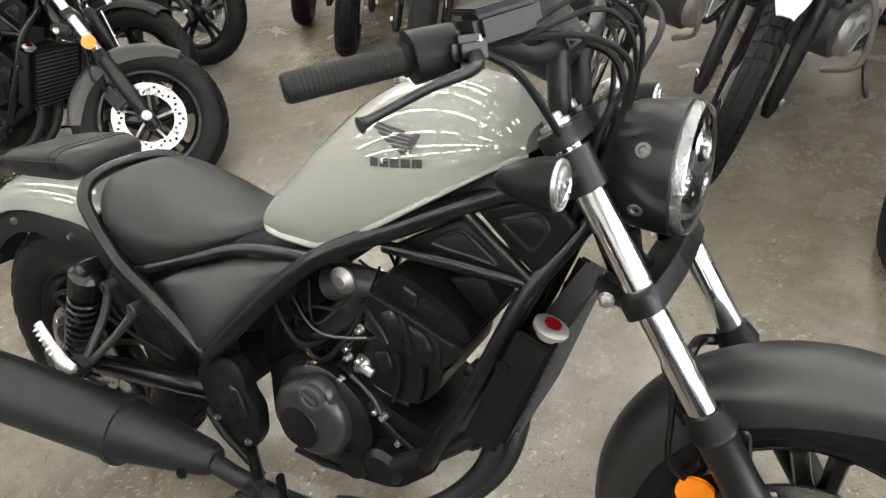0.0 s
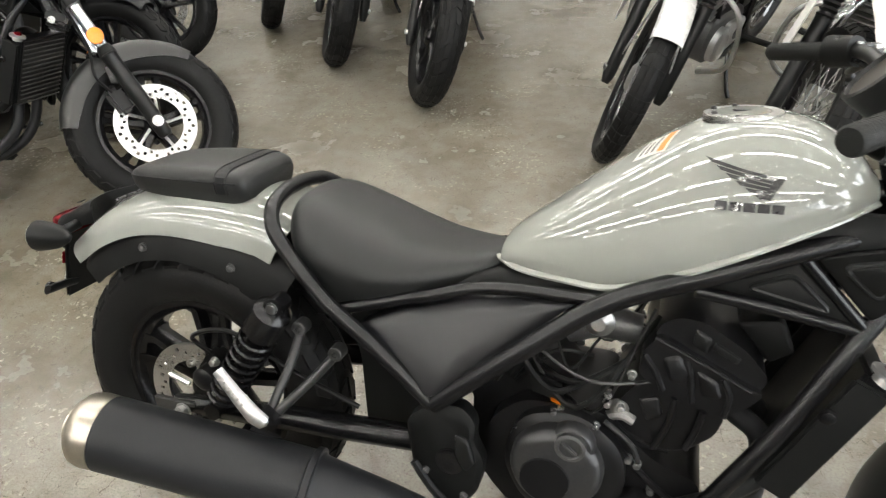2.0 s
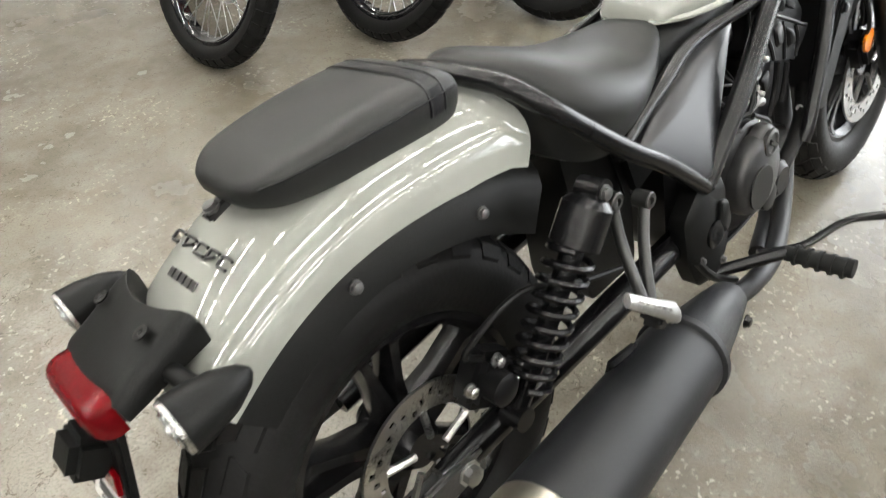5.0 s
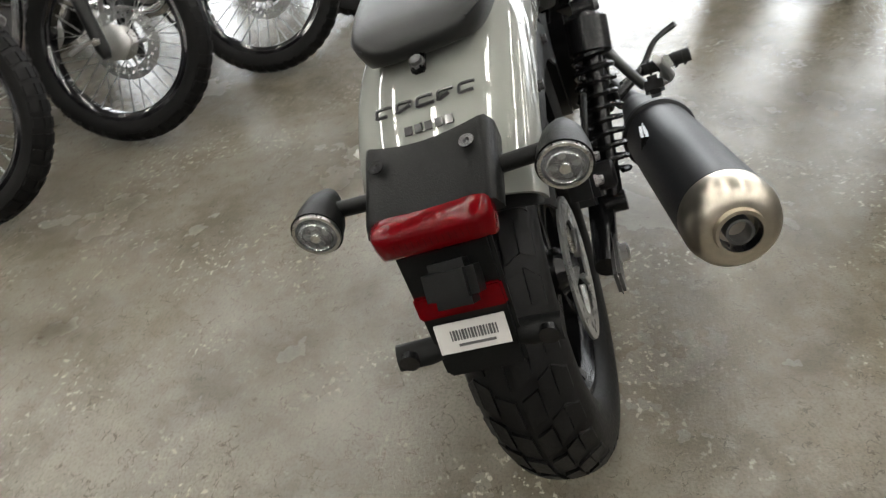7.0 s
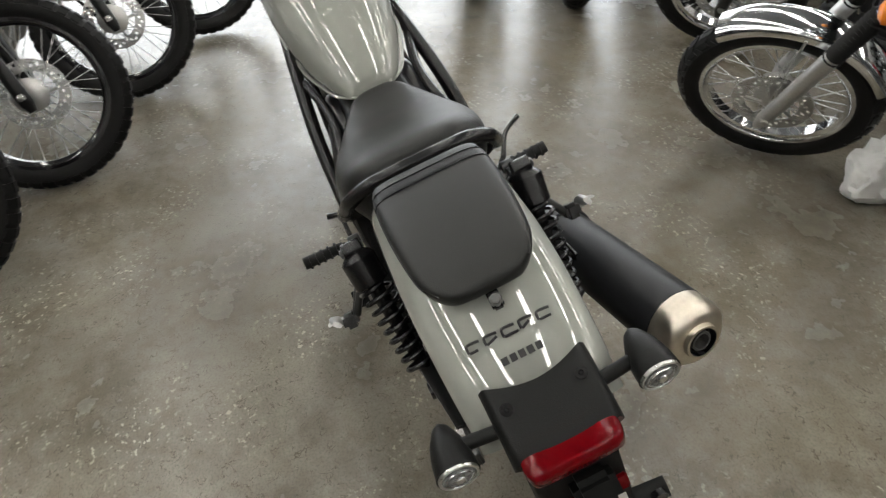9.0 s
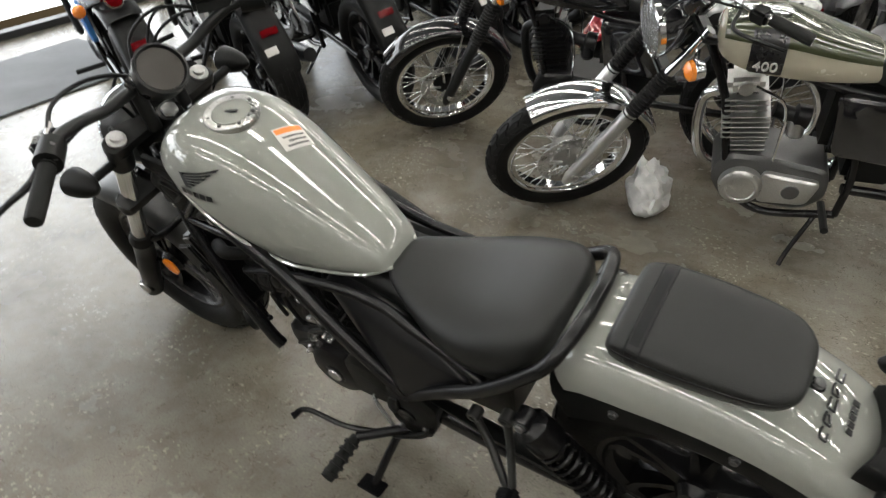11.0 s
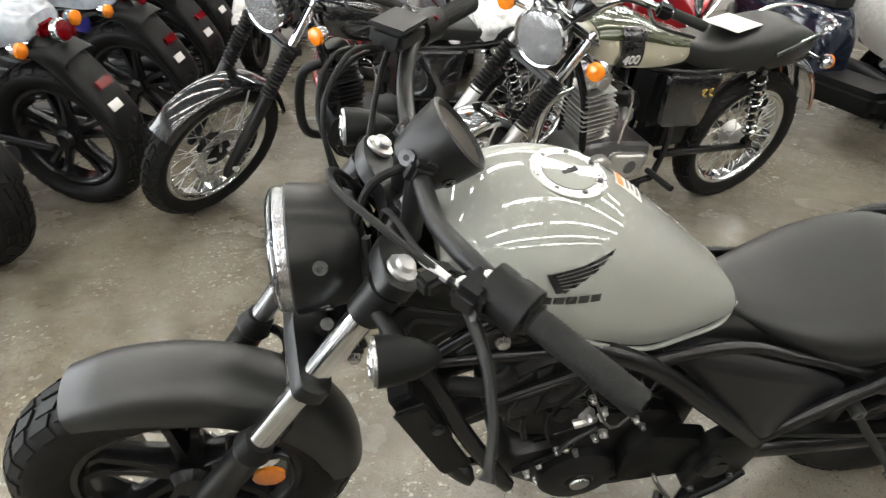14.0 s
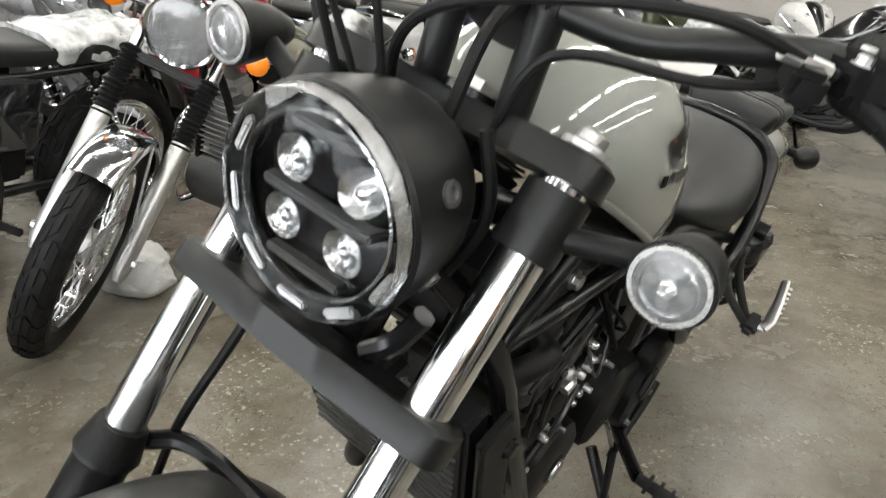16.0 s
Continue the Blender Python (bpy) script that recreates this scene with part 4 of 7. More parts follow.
        P("head_ridge", plate(rounded([(0.955, 0.622), (0.995, 0.598), (0.990, 0.588), (0.952, 0.608)], 0.003), 0.010, s * 0.099, 0.003), M_SATIN, "", eng)
        P("head_ridge", plate(rounded([(0.850, 0.502), (0.880, 0.512), (0.890, 0.478), (0.865, 0.462)], 0.006), 0.010, s * 0.105, 0.003), M_ENGINE, "", eng)
        P("oil_line", tube([(0.800, s * 0.118, 0.455), (0.845, s * 0.126, 0.425), (0.860, s * 0.126, 0.390)], 0.0045, 8), M_COVER, "", eng)
        P("case_rib", tube([(0.63, s * 0.118, 0.245), (0.72, s * 0.120, 0.232), (0.84, s * 0.118, 0.238)], 0.006, 8), M_ENGINE, "", eng)
        P("case_rib", tube([(0.83, s * 0.116, 0.40), (0.88, s * 0.118, 0.35), (0.93, s * 0.116, 0.31)], 0.006, 8), M_ENGINE, "", eng)
        P("plug_cap", lathe([(-0.01, 0.012), (0.0, 0.016), (0.012, 0.014), (0.014, 0.006)], (0.822, s * 0.100, 0.475), (-0.5, s * 0.6, 0.4), 14), M_ALU, "", eng)
        P("sensor", tube([(0.800, s * 0.10, 0.455), (0.825, s * 0.112, 0.470), (0.845, s * 0.112, 0.462)], 0.009, 8), M_ALU, "", eng)
        for (x, z) in ((0.836, 0.551), (0.802, 0.509), (0.801, 0.491), (0.824, 0.488), (0.783, 0.431), (0.792, 0.416), (0.843, 0.388), (0.858, 0.380), (0.900, 0.298), (0.884, 0.332), (0.872, 0.265), (0.726, 0.469)):
            P("engine_bolt", bolt((x, s * 0.116, z), (0, s, 0), 0.0062, 0.011), M_STEEL, "", eng)
        for k in range(8):
            a = 2 * math.pi * k / 8 + 0.2
            P("engine_bolt", bolt((0.735 + 0.094 * math.cos(a), s * 0.128, 0.370 + 0.096 * math.sin(a)), (0, s, 0), 0.0055, 0.010), M_STEEL if k % 2 else M_DARKALU, "", eng)
    # clutch cover, right
    P("cover_base", plate(rounded([(0.625, 0.36), (0.66, 0.455), (0.76, 0.475), (0.835, 0.415), (0.845, 0.33), (0.79, 0.255), (0.67, 0.265)], 0.04), 0.040, -0.125, 0.010), M_ENGINE, "", eng)
    P("clutch_cover", lathe([(0, 0.080), (0.018, 0.079), (0.028, 0.074), (0.034, 0.062), (0.036, 0.001)], (0.728, -0.142, 0.375), (0, -1, 0), 36), M_COVER, "grey cast clutch cover", eng)
    P("cover_inset", lathe([(0, 0.043), (0.003, 0.042), (0.003, 0.001)], (0.712, -0.178, 0.360), (0, -1, 0), 30), M_ENGINE, "", eng)
    P("cover_lobe", lathe([(0, 0.040), (0.018, 0.039), (0.024, 0.034), (0.024, 0.001)], (0.752, -0.146, 0.425), (0, -1, 0), 24), M_COVER, "", eng)
    P("cover_plate", lathe([(0, 0.030), (0.016, 0.029), (0.018, 0.020), (0.018, 0.001)], (0.80, -0.140, 0.285), (0, -1, 0), 20), M_ENGINE, "", eng)
    P("oil_cap", lathe([(0, 0.026), (0.010, 0.026), (0.012, 0.020), (0.008, 0.018), (0.008, 0.001)], (0.752, -0.168, 0.432), (0, -1, 0), 18), M_DARKALU, "", eng)
    P("oil_cap_grip", box((0.030, 0.008, 0.007), (0.752, -0.180, 0.432), (0, 40, 0), 0.002), M_DARKALU, "", eng)
    P("water_pump", lathe([(0, 0.042), (0.03, 0.040), (0.04, 0.028), (0.04, 0.001)], (0.86, -0.115, 0.29), (0, -1, 0), 20), M_ENGINE, "", eng)
    # generator cover and sprocket cover, left
    P("generator_cover", lathe([(0, 0.082), (0.022, 0.080), (0.032, 0.068), (0.034, 0.030), (0.038, 0.026), (0.038, 0.001)], (0.797, 0.108, 0.292), (0, 1, 0), 34), M_ENGINE, "black cast generator cover", eng)
    P("inspection_cap", lathe([(0, 0.020), (0.004, 0.019), (0.004, 0.001)], (0.797, 0.146, 0.292), (0, 1, 0), 20), M_STEEL, "", eng)
    P("sprocket_cover", plate(rounded([(0.56, 0.42), (0.70, 0.455), (0.735, 0.40), (0.72, 0.29), (0.58, 0.30)], 0.02), 0.04, 0.135, 0.008), M_PLASTIC, "", eng)
    P("belt_guard", tube([(0.54, 0.140, 0.43), (0.30, 0.148, 0.415), (0.10, 0.145, 0.385), (-0.06, 0.140, 0.35)], [0.016, 0.035, 0.040, 0.018], 10, flat=0.4), M_PLASTIC, "black chain guard")
    P("seat_pan", body([(0.25, 0.70, 0.63, 0.08), (0.32, 0.69, 0.62, 0.105), (0.45, 0.68, 0.61, 0.10), (0.60, 0.69, 0.63, 0.085), (0.80, 0.70, 0.65, 0.08)], 12, 0.3, 0.5, 0.9), M_PLASTIC, "black under-seat panel")
    # intake, hoses, clutter
    P("throttle_body", tube([(0.72, -0.03, 0.585), (0.775, -0.035, 0.600), (0.84, -0.03, 0.590)], [0.034, 0.030, 0.026], 14), M_DARKALU, "grey throttle body")
    P("throttle_pulley", lathe([(0, 0.026), (0.006, 0.026), (0.010, 0.018), (0.016, 0.012), (0.016, 0.001)], (0.774, -0.062, 0.612), (0, -1, 0), 18), M_ALU, "bare metal throttle pulley")
    P("gearbox_case", plate(rounded([(0.555, 0.300), (0.560, 0.480), (0.620, 0.545), (0.700, 0.520), (0.740, 0.470), (0.700, 0.250), (0.600, 0.240)], 0.02), 0.15, 0.0, 0.010), M_ENGINE, "black gearbox case", eng)
    P("battery_box", box((0.24, 0.17, 0.13), (0.55, 0, 0.545), (0, -18, 0), 0.015), M_PLASTIC)
    for k in range(3):
        P("starter_ridge", tube([(0.600 + 0.030 * k, -0.080, 0.480 + 0.012 * k), (0.625 + 0.030 * k, -0.092, 0.525 + 0.010 * k)], 0.008, 8, smooth=False), M_SATIN, "", eng)
    P("air_box", box((0.22, 0.20, 0.12), (0.58, 0, 0.585), (0, -12, 0), 0.03), M_PLASTIC)
    P("ignition_coil", box((0.06, 0.045, 0.035), (0.70, -0.10, 0.50), (0, 15, 0), 0.008), M_PLASTIC)
    P("wire_tag", box((0.026, 0.006, 0.010), (0.72, -0.118, 0.479), (0, 20, 0), 0.002), M_ORANGE)
    rnd = random.Random(5)
    for k in range(14):
        s = -1 if k % 2 else 1
        x0, z0 = rnd.uniform(0.62, 0.74), rnd.uniform(0.46, 0.62)
        x1, z1 = rnd.uniform(0.76, 0.90), rnd.uniform(0.50, 0.66)
        P("hose", tube([(x0, s * rnd.uniform(0.06, 0.10), z0), ((x0 + x1) / 2, s * rnd.uniform(0.09, 0.135), rnd.uniform(0.47, 0.60)), (x1, s * rnd.uniform(0.05, 0.10), z1)], rnd.choice((0.0028, 0.0036, 0.0055)), 6), M_PLASTIC if k % 11 else M_DARKALU)
    P("inner_mudguard", plate(rounded([(0.305, 0.62), (0.48, 0.62), (0.47, 0.31), (0.335, 0.31), (0.330, 0.46)], 0.02), 0.13, 0.0, 0.008), M_PLASTIC, "black inner mudguard")
    # radiator
    rad = P("radiator", box((0.042, 0.25, 0.245), (1.125, 0, 0.500), (0, 25.5, 0), 0.006), M_ENGINE, "black radiator")
    for s in both:
        P("radiator_shroud", box((0.058, 0.012, 0.235), (1.112, s * 0.140, 0.500), (0, 27, 0), 0.005), M_PLASTIC, "", rad)
        P("shroud_bolt", bolt((1.115, s * 0.149, 0.55), (0, s, 0), 0.010), M_FRAME, "", rad)
    for k in range(14):
        P("cooling_fin", box((0.004, 0.23, 0.0035), (1.148 + (k - 7) * 0.0068, 0, 0.490 + (k - 7) * 0.0155), (0, 25.5, 0), 0), M_DARKALU, "", rad)
    P("radiator_cap", lathe([(0, 0.016), (0.012, 0.016), (0.012, 0.026), (0.018, 0.027), (0.022, 0.020), (0.022, 0.001)], (1.178, -0.128, 0.606), (0.45, 0, 0.9), 16), M_ALU, "silver radiator cap with a red label", rad)
    P("cap_label", lathe([(0, 0.013), (0.0015, 0.013), (0.0015, 0.001)], (1.1885, -0.128, 0.6265), (0.45, 0, 0.9), 14), M_RED, "", rad)
    P("radiator_hose", tube([(1.09, 0.10, 0.60), (1.03, 0.12, 0.62), (0.98, 0.08, 0.60)], 0.016, 10), M_RUBBER, "", rad)
    P("radiator_hose", tube([(1.06, -0.10, 0.40), (0.98, -0.13, 0.35), (0.88, -0.14, 0.30)], 0.016, 10), M_RUBBER, "", rad)
    for s in both:
        P("horn_bracket", tube([(1.06, s * 0.10, 0.39), (1.03, s * 0.11, 0.36), (1.0, s * 0.12, 0.38)], 0.008, 6), M_FRAME)
    P("horn", lathe([(0, 0.03), (0.012, 0.042), (0.024, 0.042), (0.03, 0.02), (0.03, 0.001)], (1.045, 0.115, 0.375), (0.6, 0.6, -0.2), 20), M_PLASTIC, "black horn")
    # exhaust
    ex = P("silencer", lathe([(-0.015, 0.016), (-0.012, 0.026), (0.0, 0.033), (0.06, 0.043), (0.19, 0.061), (0.195, 0.066), (0.60, 0.070), (0.605, 0.066)], (0.505, -0.222, 0.262), (-0.635, -0.095, 0.118), 32), M_EXHAUST, "matte black silencer")
    P("silencer_seam", lathe([(-0.010, 0.0640), (-0.008, 0.0725), (0.004, 0.0725), (0.008, 0.0655)], Vector((0.505, -0.222, 0.262)) + Vector((-0.635, -0.095, 0.118)).normalized() * 0.205, (-0.635, -0.095, 0.118), 32), M_EXHAUST, "", ex)
    P("end_cap", lathe([(0.0, 0.070), (0.026, 0.0705), (0.044, 0.066), (0.055, 0.055), (0.060, 0.044), (0.060, 0.036), (0.070, 0.035), (0.070, 0.030), (0.04, 0.028)], Vector((0.505, -0.222, 0.262)) + Vector((-0.635, -0.095, 0.118)).normalized() * 0.602, (-0.635, -0.095, 0.118), 32), M_TIP, "warm polished steel end cap", ex)
    P("outlet", lathe([(0.069, 0.0295), (0.030, 0.027), (0.026, 0.001)], Vector((0.505, -0.222, 0.262)) + Vector((-0.635, -0.095, 0.118)).normalized() * 0.602, (-0.635, -0.095, 0.118), 24, caps=False), M_DECAL, "dark outlet hole", ex)
    P("outlet_pipe", lathe([(0.030, 0.020), (0.066, 0.020), (0.066, 0.016), (0.030, 0.016)], Vector((0.505, -0.222, 0.262)) + Vector((-0.635, -0.095, 0.118)).normalized() * 0.602, (-0.635, -0.095, 0.118), 20, caps=False), M_DARKALU, "", ex)
    P("silencer_bolt", bolt((0.475, -0.273, 0.255), (0.1, -1, 0), 0.009), M_FRAME, "", ex)
    P("silencer_hanger", box((0.07, 0.014, 0.05), (0.20, -0.222, 0.358), (10, 10, 0), 0.006), M_FRAME, "", ex)
    P("header_pipe", tube([(1.0, -0.04, 0.47), (1.05, -0.05, 0.42), (1.03, -0.08, 0.29), (0.92, -0.13, 0.20), (0.75, -0.19, 0.19), (0.60, -0.22, 0.23), (0.49, -0.225, 0.265)], 0.019, 12), M_EXHAUST, "black header pipe", ex)
    P("header_pipe", tube([(1.0, 0.05, 0.47), (1.06, 0.04, 0.40), (1.04, -0.03, 0.26), (0.92, -0.10, 0.18), (0.75, -0.16, 0.18)], 0.019, 12), M_EXHAUST, "", ex)
    # rear brake, right
    cal = P("rear_caliper", box((0.075, 0.05, 0.085), (0.035, -0.115, 0.415), (0, 35, 0), 0.012), M_ENGINE, "black rear brake caliper")
    P("caliper_body", lathe([(0, 0.024), (0.03, 0.024), (0.034, 0.018), (0.034, 0.001)], (0.03, -0.135, 0.42), (0, -1, 0), 16), M_ENGINE, "", cal)
    for x, z in ((-0.01, 0.44), (0.07, 0.40), (0.045, 0.45)):
        P("caliper_bolt", bolt((x, -0.142, z), (0, -1, 0), 0.008, 0.01), M_STEEL, "", cal)
    P("brake_hose", tube([(0.03, -0.13, 0.46), (0.0, -0.14, 0.50), (0.10, -0.15, 0.53), (0.22, -0.14, 0.46), (0.35, -0.13, 0.40)], 0.005, 8), M_RUBBER, "", cal)
    # rider controls
    for s in both:
        peg = P("footpeg", tube([(0.66, s * 0.25, 0.27), (0.66, s * 0.365, 0.275)], [0.014, 0.017], 12, flat=0.75, smooth=False), M_GRIP, "ribbed black rubber footpeg")
        for k in range(5):
            P("peg_rib", lathe([(-0.003, 0.012), (-0.003, 0.0195), (0.003, 0.0195), (0.003, 0.012)], (0.66, s * (0.27 + k * 0.02), 0.272), (0, 1, 0), 10), M_GRIP, "", peg)
        P("peg_arm", tube([(0.55, s * 0.16, 0.26), (0.60, s * 0.20, 0.265), (0.66, s * 0.25, 0.27)], 0.012, 10), M_FRAME, "", peg)
    P("brake_pedal", tube([(0.66, -0.20, 0.25), (0.72, -0.255, 0.25), (0.79, -0.30, 0.275), (0.82, -0.355, 0.288)], [0.009, 0.008, 0.007, 0.009], 8), M_FRAME, "black brake pedal")
    P("shift_lever", tube([(0.60, 0.19, 0.235), (0.72, 0.225, 0.225), (0.84, 0.235, 0.225), (0.862, 0.27, 0.228)], [0.008, 0.007, 0.007, 0.010], 8), M_FRAME, "black shift lever")
    P("shift_linkage", tube([(0.60, 0.18, 0.25), (0.64, 0.17, 0.30), (0.66, 0.16, 0.33)], 0.005, 8), M_STEEL)
    P("side_stand", tube([(0.60, 0.15, 0.22), (0.62, 0.22, 0.15), (0.635, 0.275, 0.085)], 0.011, 10), M_FRAME, "black side stand")
    P("stand_foot", box((0.07, 0.045, 0.008), (0.64, 0.283, 0.082), (15, 0, 0), 0.003), M_FRAME)
    # fork and all that turns with it
    still = set(e.children) - set(front)

    def FK(z, y, off=0.0):
        return (1.196 - (z - 0.92) * 0.501 - off * 0.894, y, z - off * 0.448)
    for s in both:
        leg = P("fork_tube", tube([FK(0.905, s * 0.125), FK(0.48, s * 0.125)], 0.0205, 20, smooth=False), M_CHROME, "polished chrome fork tube")
        P("fork_slider", tube([FK(0.517, s * 0.125), FK(0.497, s * 0.125), FK(0.492, s * 0.125), FK(0.43, s * 0.125), FK(0.38, s * 0.125), FK(0.210, s * 0.125), FK(0.198, s * 0.125)], [0.024, 0.031, 0.028, 0.0275, 0.030, 0.028, 0.020], 18, smooth=False), M_SATIN, "satin black fork slider", leg)
        P("dust_seal", tube([FK(0.530, s * 0.125), FK(0.502, s * 0.125)], [0.025, 0.033], 18, smooth=False), M_RUBBER, "", leg)
        P("fork_cap", lathe([(0, 0.021), (0.006, 0.021), (0.008, 0.013), (0.016, 0.013), (0.018, 0.009), (0.018, 0.001)], FK(0.906, s * 0.125), (-0.448, 0, 0.894), 12), M_ALU, "", leg)
        P("axle_end", lathe([(0, 0.020), (0.006, 0.020), (0.008, 0.012), (0.008, 0.001)], (FX, s * 0.152, FZ), (0, s, 0), 16), M_STEEL, "", leg)
        P("axle_clamp", lathe([(-0.05, 0.024), (0.0, 0.026), (0.003, 0.016)], (FX, s * 0.150, FZ), (0, s, 0), 16), M_SATIN, "", leg)
        P("fork_reflector", lathe([(0, 0.029), (0.006, 0.028), (0.009, 0.015), (0.009, 0.001)], (amber[0], s * amber[1], amber[2]), (0, s, 0), 18), M_ORANGE, "round amber fork reflector", leg)
        P("reflector_bracket", tube([(amber[0], s * (amber[1] - 0.003), amber[2]), FK(amber[2] + 0.02, s * 0.115)], 0.006, 8, smooth=False), M_FRAME, "", leg)
        bullet_signal(e, (1.240, s * 0.233, 0.866), FK(0.848, s * 0.14), (1, 0, -0.05), M_GLASS, 0.031, 0.075)
        P("signal_clamp", tube([FK(0.876, s * 0.125), FK(0.826, s * 0.125)], 0.0275, 18, smooth=False), M_SATIN, "", leg)
    top = P("top_clamp", plate(rounded([(-0.155, -0.025), (0.155, -0.025), (0.155, 0.022), (0.09, 0.030), (0.03, -0.0), (-0.03, -0.0), (-0.09, 0.030), (-0.155, 0.022)], 0.02), 0.026, 0.0), M_SATIN, "satin black upper fork clamp")
    top.matrix_local = Matrix.Translation(FK(0.893, 0)) @ pose(0, 0, 0, 0, -26.6, 0) @ pose(0, 0, 0, 0, 0, 90) @ pose(0, 0, 0, 90, 0, 0)
    low = P("lower_clamp", plate(rounded([(-0.160, -0.026), (0.160, -0.026), (0.160, 0.024), (0.05, 0.034), (-0.05, 0.034), (-0.160, 0.024)], 0.02), 0.030, 0.0), M_SATIN, "satin black lower fork clamp")
    low.matrix_local = Matrix.Translation(FK(0.685, 0)) @ pose(0, 0, 0, 0, -26.6, 0) @ pose(0, 0, 0, 0, 0, 90) @ pose(0, 0, 0, 90, 0, 0)
    for s in both:
        P("clamp_bolt", bolt((1.245, s * 0.064, 0.642), (0, s, 0), 0.010, 0.008), M_STEEL)
        P("clamp_lug", box((0.075, 0.030, 0.042), (1.262, s * 0.048, 0.650), (0, 20, 0), 0.010), M_SATIN)
    P("steering_head", tube([FK(0.915, 0, 0.03), FK(0.675, 0, 0.06)], 0.028, 16, smooth=False), M_FRAME)
    P("stem_nut", lathe([(0, 0.018), (0.012, 0.018), (0.014, 0.010)], FK(0.912, 0, 0.03), (-0.448, 0, 0.894), 6), M_ALU)
    # front mudguard
    def ring(r, a0, a1, n=10):
        return [(FX + r * math.cos(radians(a0 + (a1 - a0) * k / n)), FZ + r * math.sin(radians(a0 + (a1 - a0) * k / n))) for k in range(n + 1)]
    P("front_fender", arch([(x, z, w, dr) for (x, z), w, dr in zip(ring(0.3245, 178, 58, 10), [0.070, 0.073, 0.074, 0.074, 0.074, 0.074, 0.074, 0.074, 0.073, 0.071, 0.064], [0.06, 0.075, 0.078, 0.080, 0.080, 0.080, 0.080, 0.078, 0.072, 0.06, 0.045])], 0.08, 0.06, 0.004, 0.66, 20), M_FENDER, "satin black front fender")
    for s in both:
        P("fender_stay", plate(rounded([(1.385, 0.47), (1.45, 0.49), (1.455, 0.40), (1.40, 0.40)], 0.015), 0.008, s * 0.088), M_FRAME)
    P("front_caliper", box((0.06, 0.050, 0.10), (1.420, -0.080, 0.340), (0, -30, 0), 0.014), M_ENGINE, "black front brake caliper")
    P("brake_hose", tube([(1.40, -0.09, 0.37), (1.35, -0.12, 0.43), (1.345, -0.10, 0.53), (1.30, -0.08, 0.66), (1.24, -0.09, 0.80), (1.20, -0.20, 0.97), (1.17, -0.26, 1.02)], 0.005, 8), M_RUBBER)
    P("hose_bridge", tube([(1.372, 0.115, 0.505), (1.350, 0.09, 0.512), (1.345, 0.03, 0.515), (1.345, -0.05, 0.515), (1.352, -0.09, 0.510), (1.372, -0.115, 0.502)], 0.0095, 8), M_FRAME)
    # headlight
    hd = Vector((1, 0, -0.10)).normalized()
    hc = Vector((1.284, 0, 0.828))
    hl = P("headlight", lathe([(-0.052, 0.02), (-0.050, 0.055), (-0.042, 0.074), (-0.02, 0.085), (0.015, 0.091), (0.050, 0.094), (0.053, 0.091), (0.050, 0.086), (0.02, 0.084), (0.02, 0.001)], hc, hd, 44), M_SATIN, "round headlight in a satin black bucket")
    P("headlight_lens", lathe([(0.048, 0.0905), (0.066, 0.0905), (0.074, 0.086), (0.078, 0.078), (0.082, 0.05), (0.084, 0.001)], hc, hd, 44, caps=False), M_CLEAR, "clear headlight lens", hl)
    P("lamp_ring", lathe([(0.046, 0.0885), (0.064, 0.0885), (0.067, 0.0868), (0.064, 0.0850), (0.046, 0.0845)], hc, hd, 44, caps=False), M_REFLECTOR, "bright outer lamp ring", hl)
    P("lamp_ring", lathe([(0.046, 0.0715), (0.055, 0.0712), (0.056, 0.0700), (0.055, 0.0690), (0.046, 0.0685)], hc, hd, 44, caps=False), M_REFLECTOR, "bright inner lamp ring", hl)
    P("ring_floor", lathe([(0.047, 0.0846), (0.047, 0.0714)], hc, hd, 44, caps=False), M_BLACKGLOSS, "", hl)
    for k in range(10):
        a = 2 * math.pi * (k + 0.5) / 10
        q = hc + hd * 0.053 + Vector((0, math.cos(a) * 0.078, math.sin(a) * 0.078))
        P("ring_segment", box((0.010, 0.030, 0.0075), tuple(q), (math.degrees(a) - 90, 0, 0), 0.002), M_STEEL, "bright lamp segment", hl)
    P("lamp_backing", lathe([(0.024, 0.080), (0.030, 0.078), (0.030, 0.001)], hc, hd, 40), M_BLACKGLOSS, "", hl)
    for yy in both:
        for zz in both:
            q = hc + Vector((0, yy * 0.030, zz * 0.024))
            P("lamp_cell", lathe([(0.028, 0.0185), (0.042, 0.0180), (0.038, 0.013), (0.034, 0.009), (0.040, 0.006), (0.043, 0.001)], q, hd, 20), M_REFLECTOR, "bright projector cell", hl)
    for zz in (-0.052, 0.0, 0.052):
        q = hc + hd * 0.040 + Vector((0, 0, zz))
        P("lamp_bar", box((0.018, 0.105 if zz == 0 else 0.075, 0.008), tuple(q), (0, 6, 0), 0.002), M_DARKALU, "", hl)
    for s in both:
        for dx, zz in ((0.016, 0.040), (0.006, -0.040)):
            yy = math.sqrt(0.0912 ** 2 - zz ** 2)
            P("bucket_screw", lathe([(-0.002, 0.010), (0.002, 0.010), (0.002, 0.006), (-0.001, 0.005), (-0.001, 0.001)], hc + Vector((dx, s * yy, zz)), (0, s * yy, zz), 12), M_DARKALU, "", hl)
        P("headlight_arm", tube([(1.29, s * 0.088, 0.76), (1.29, s * 0.07, 0.72), (1.30, s * 0.05, 0.70)], 0.010, 8), M_FRAME, "", hl)
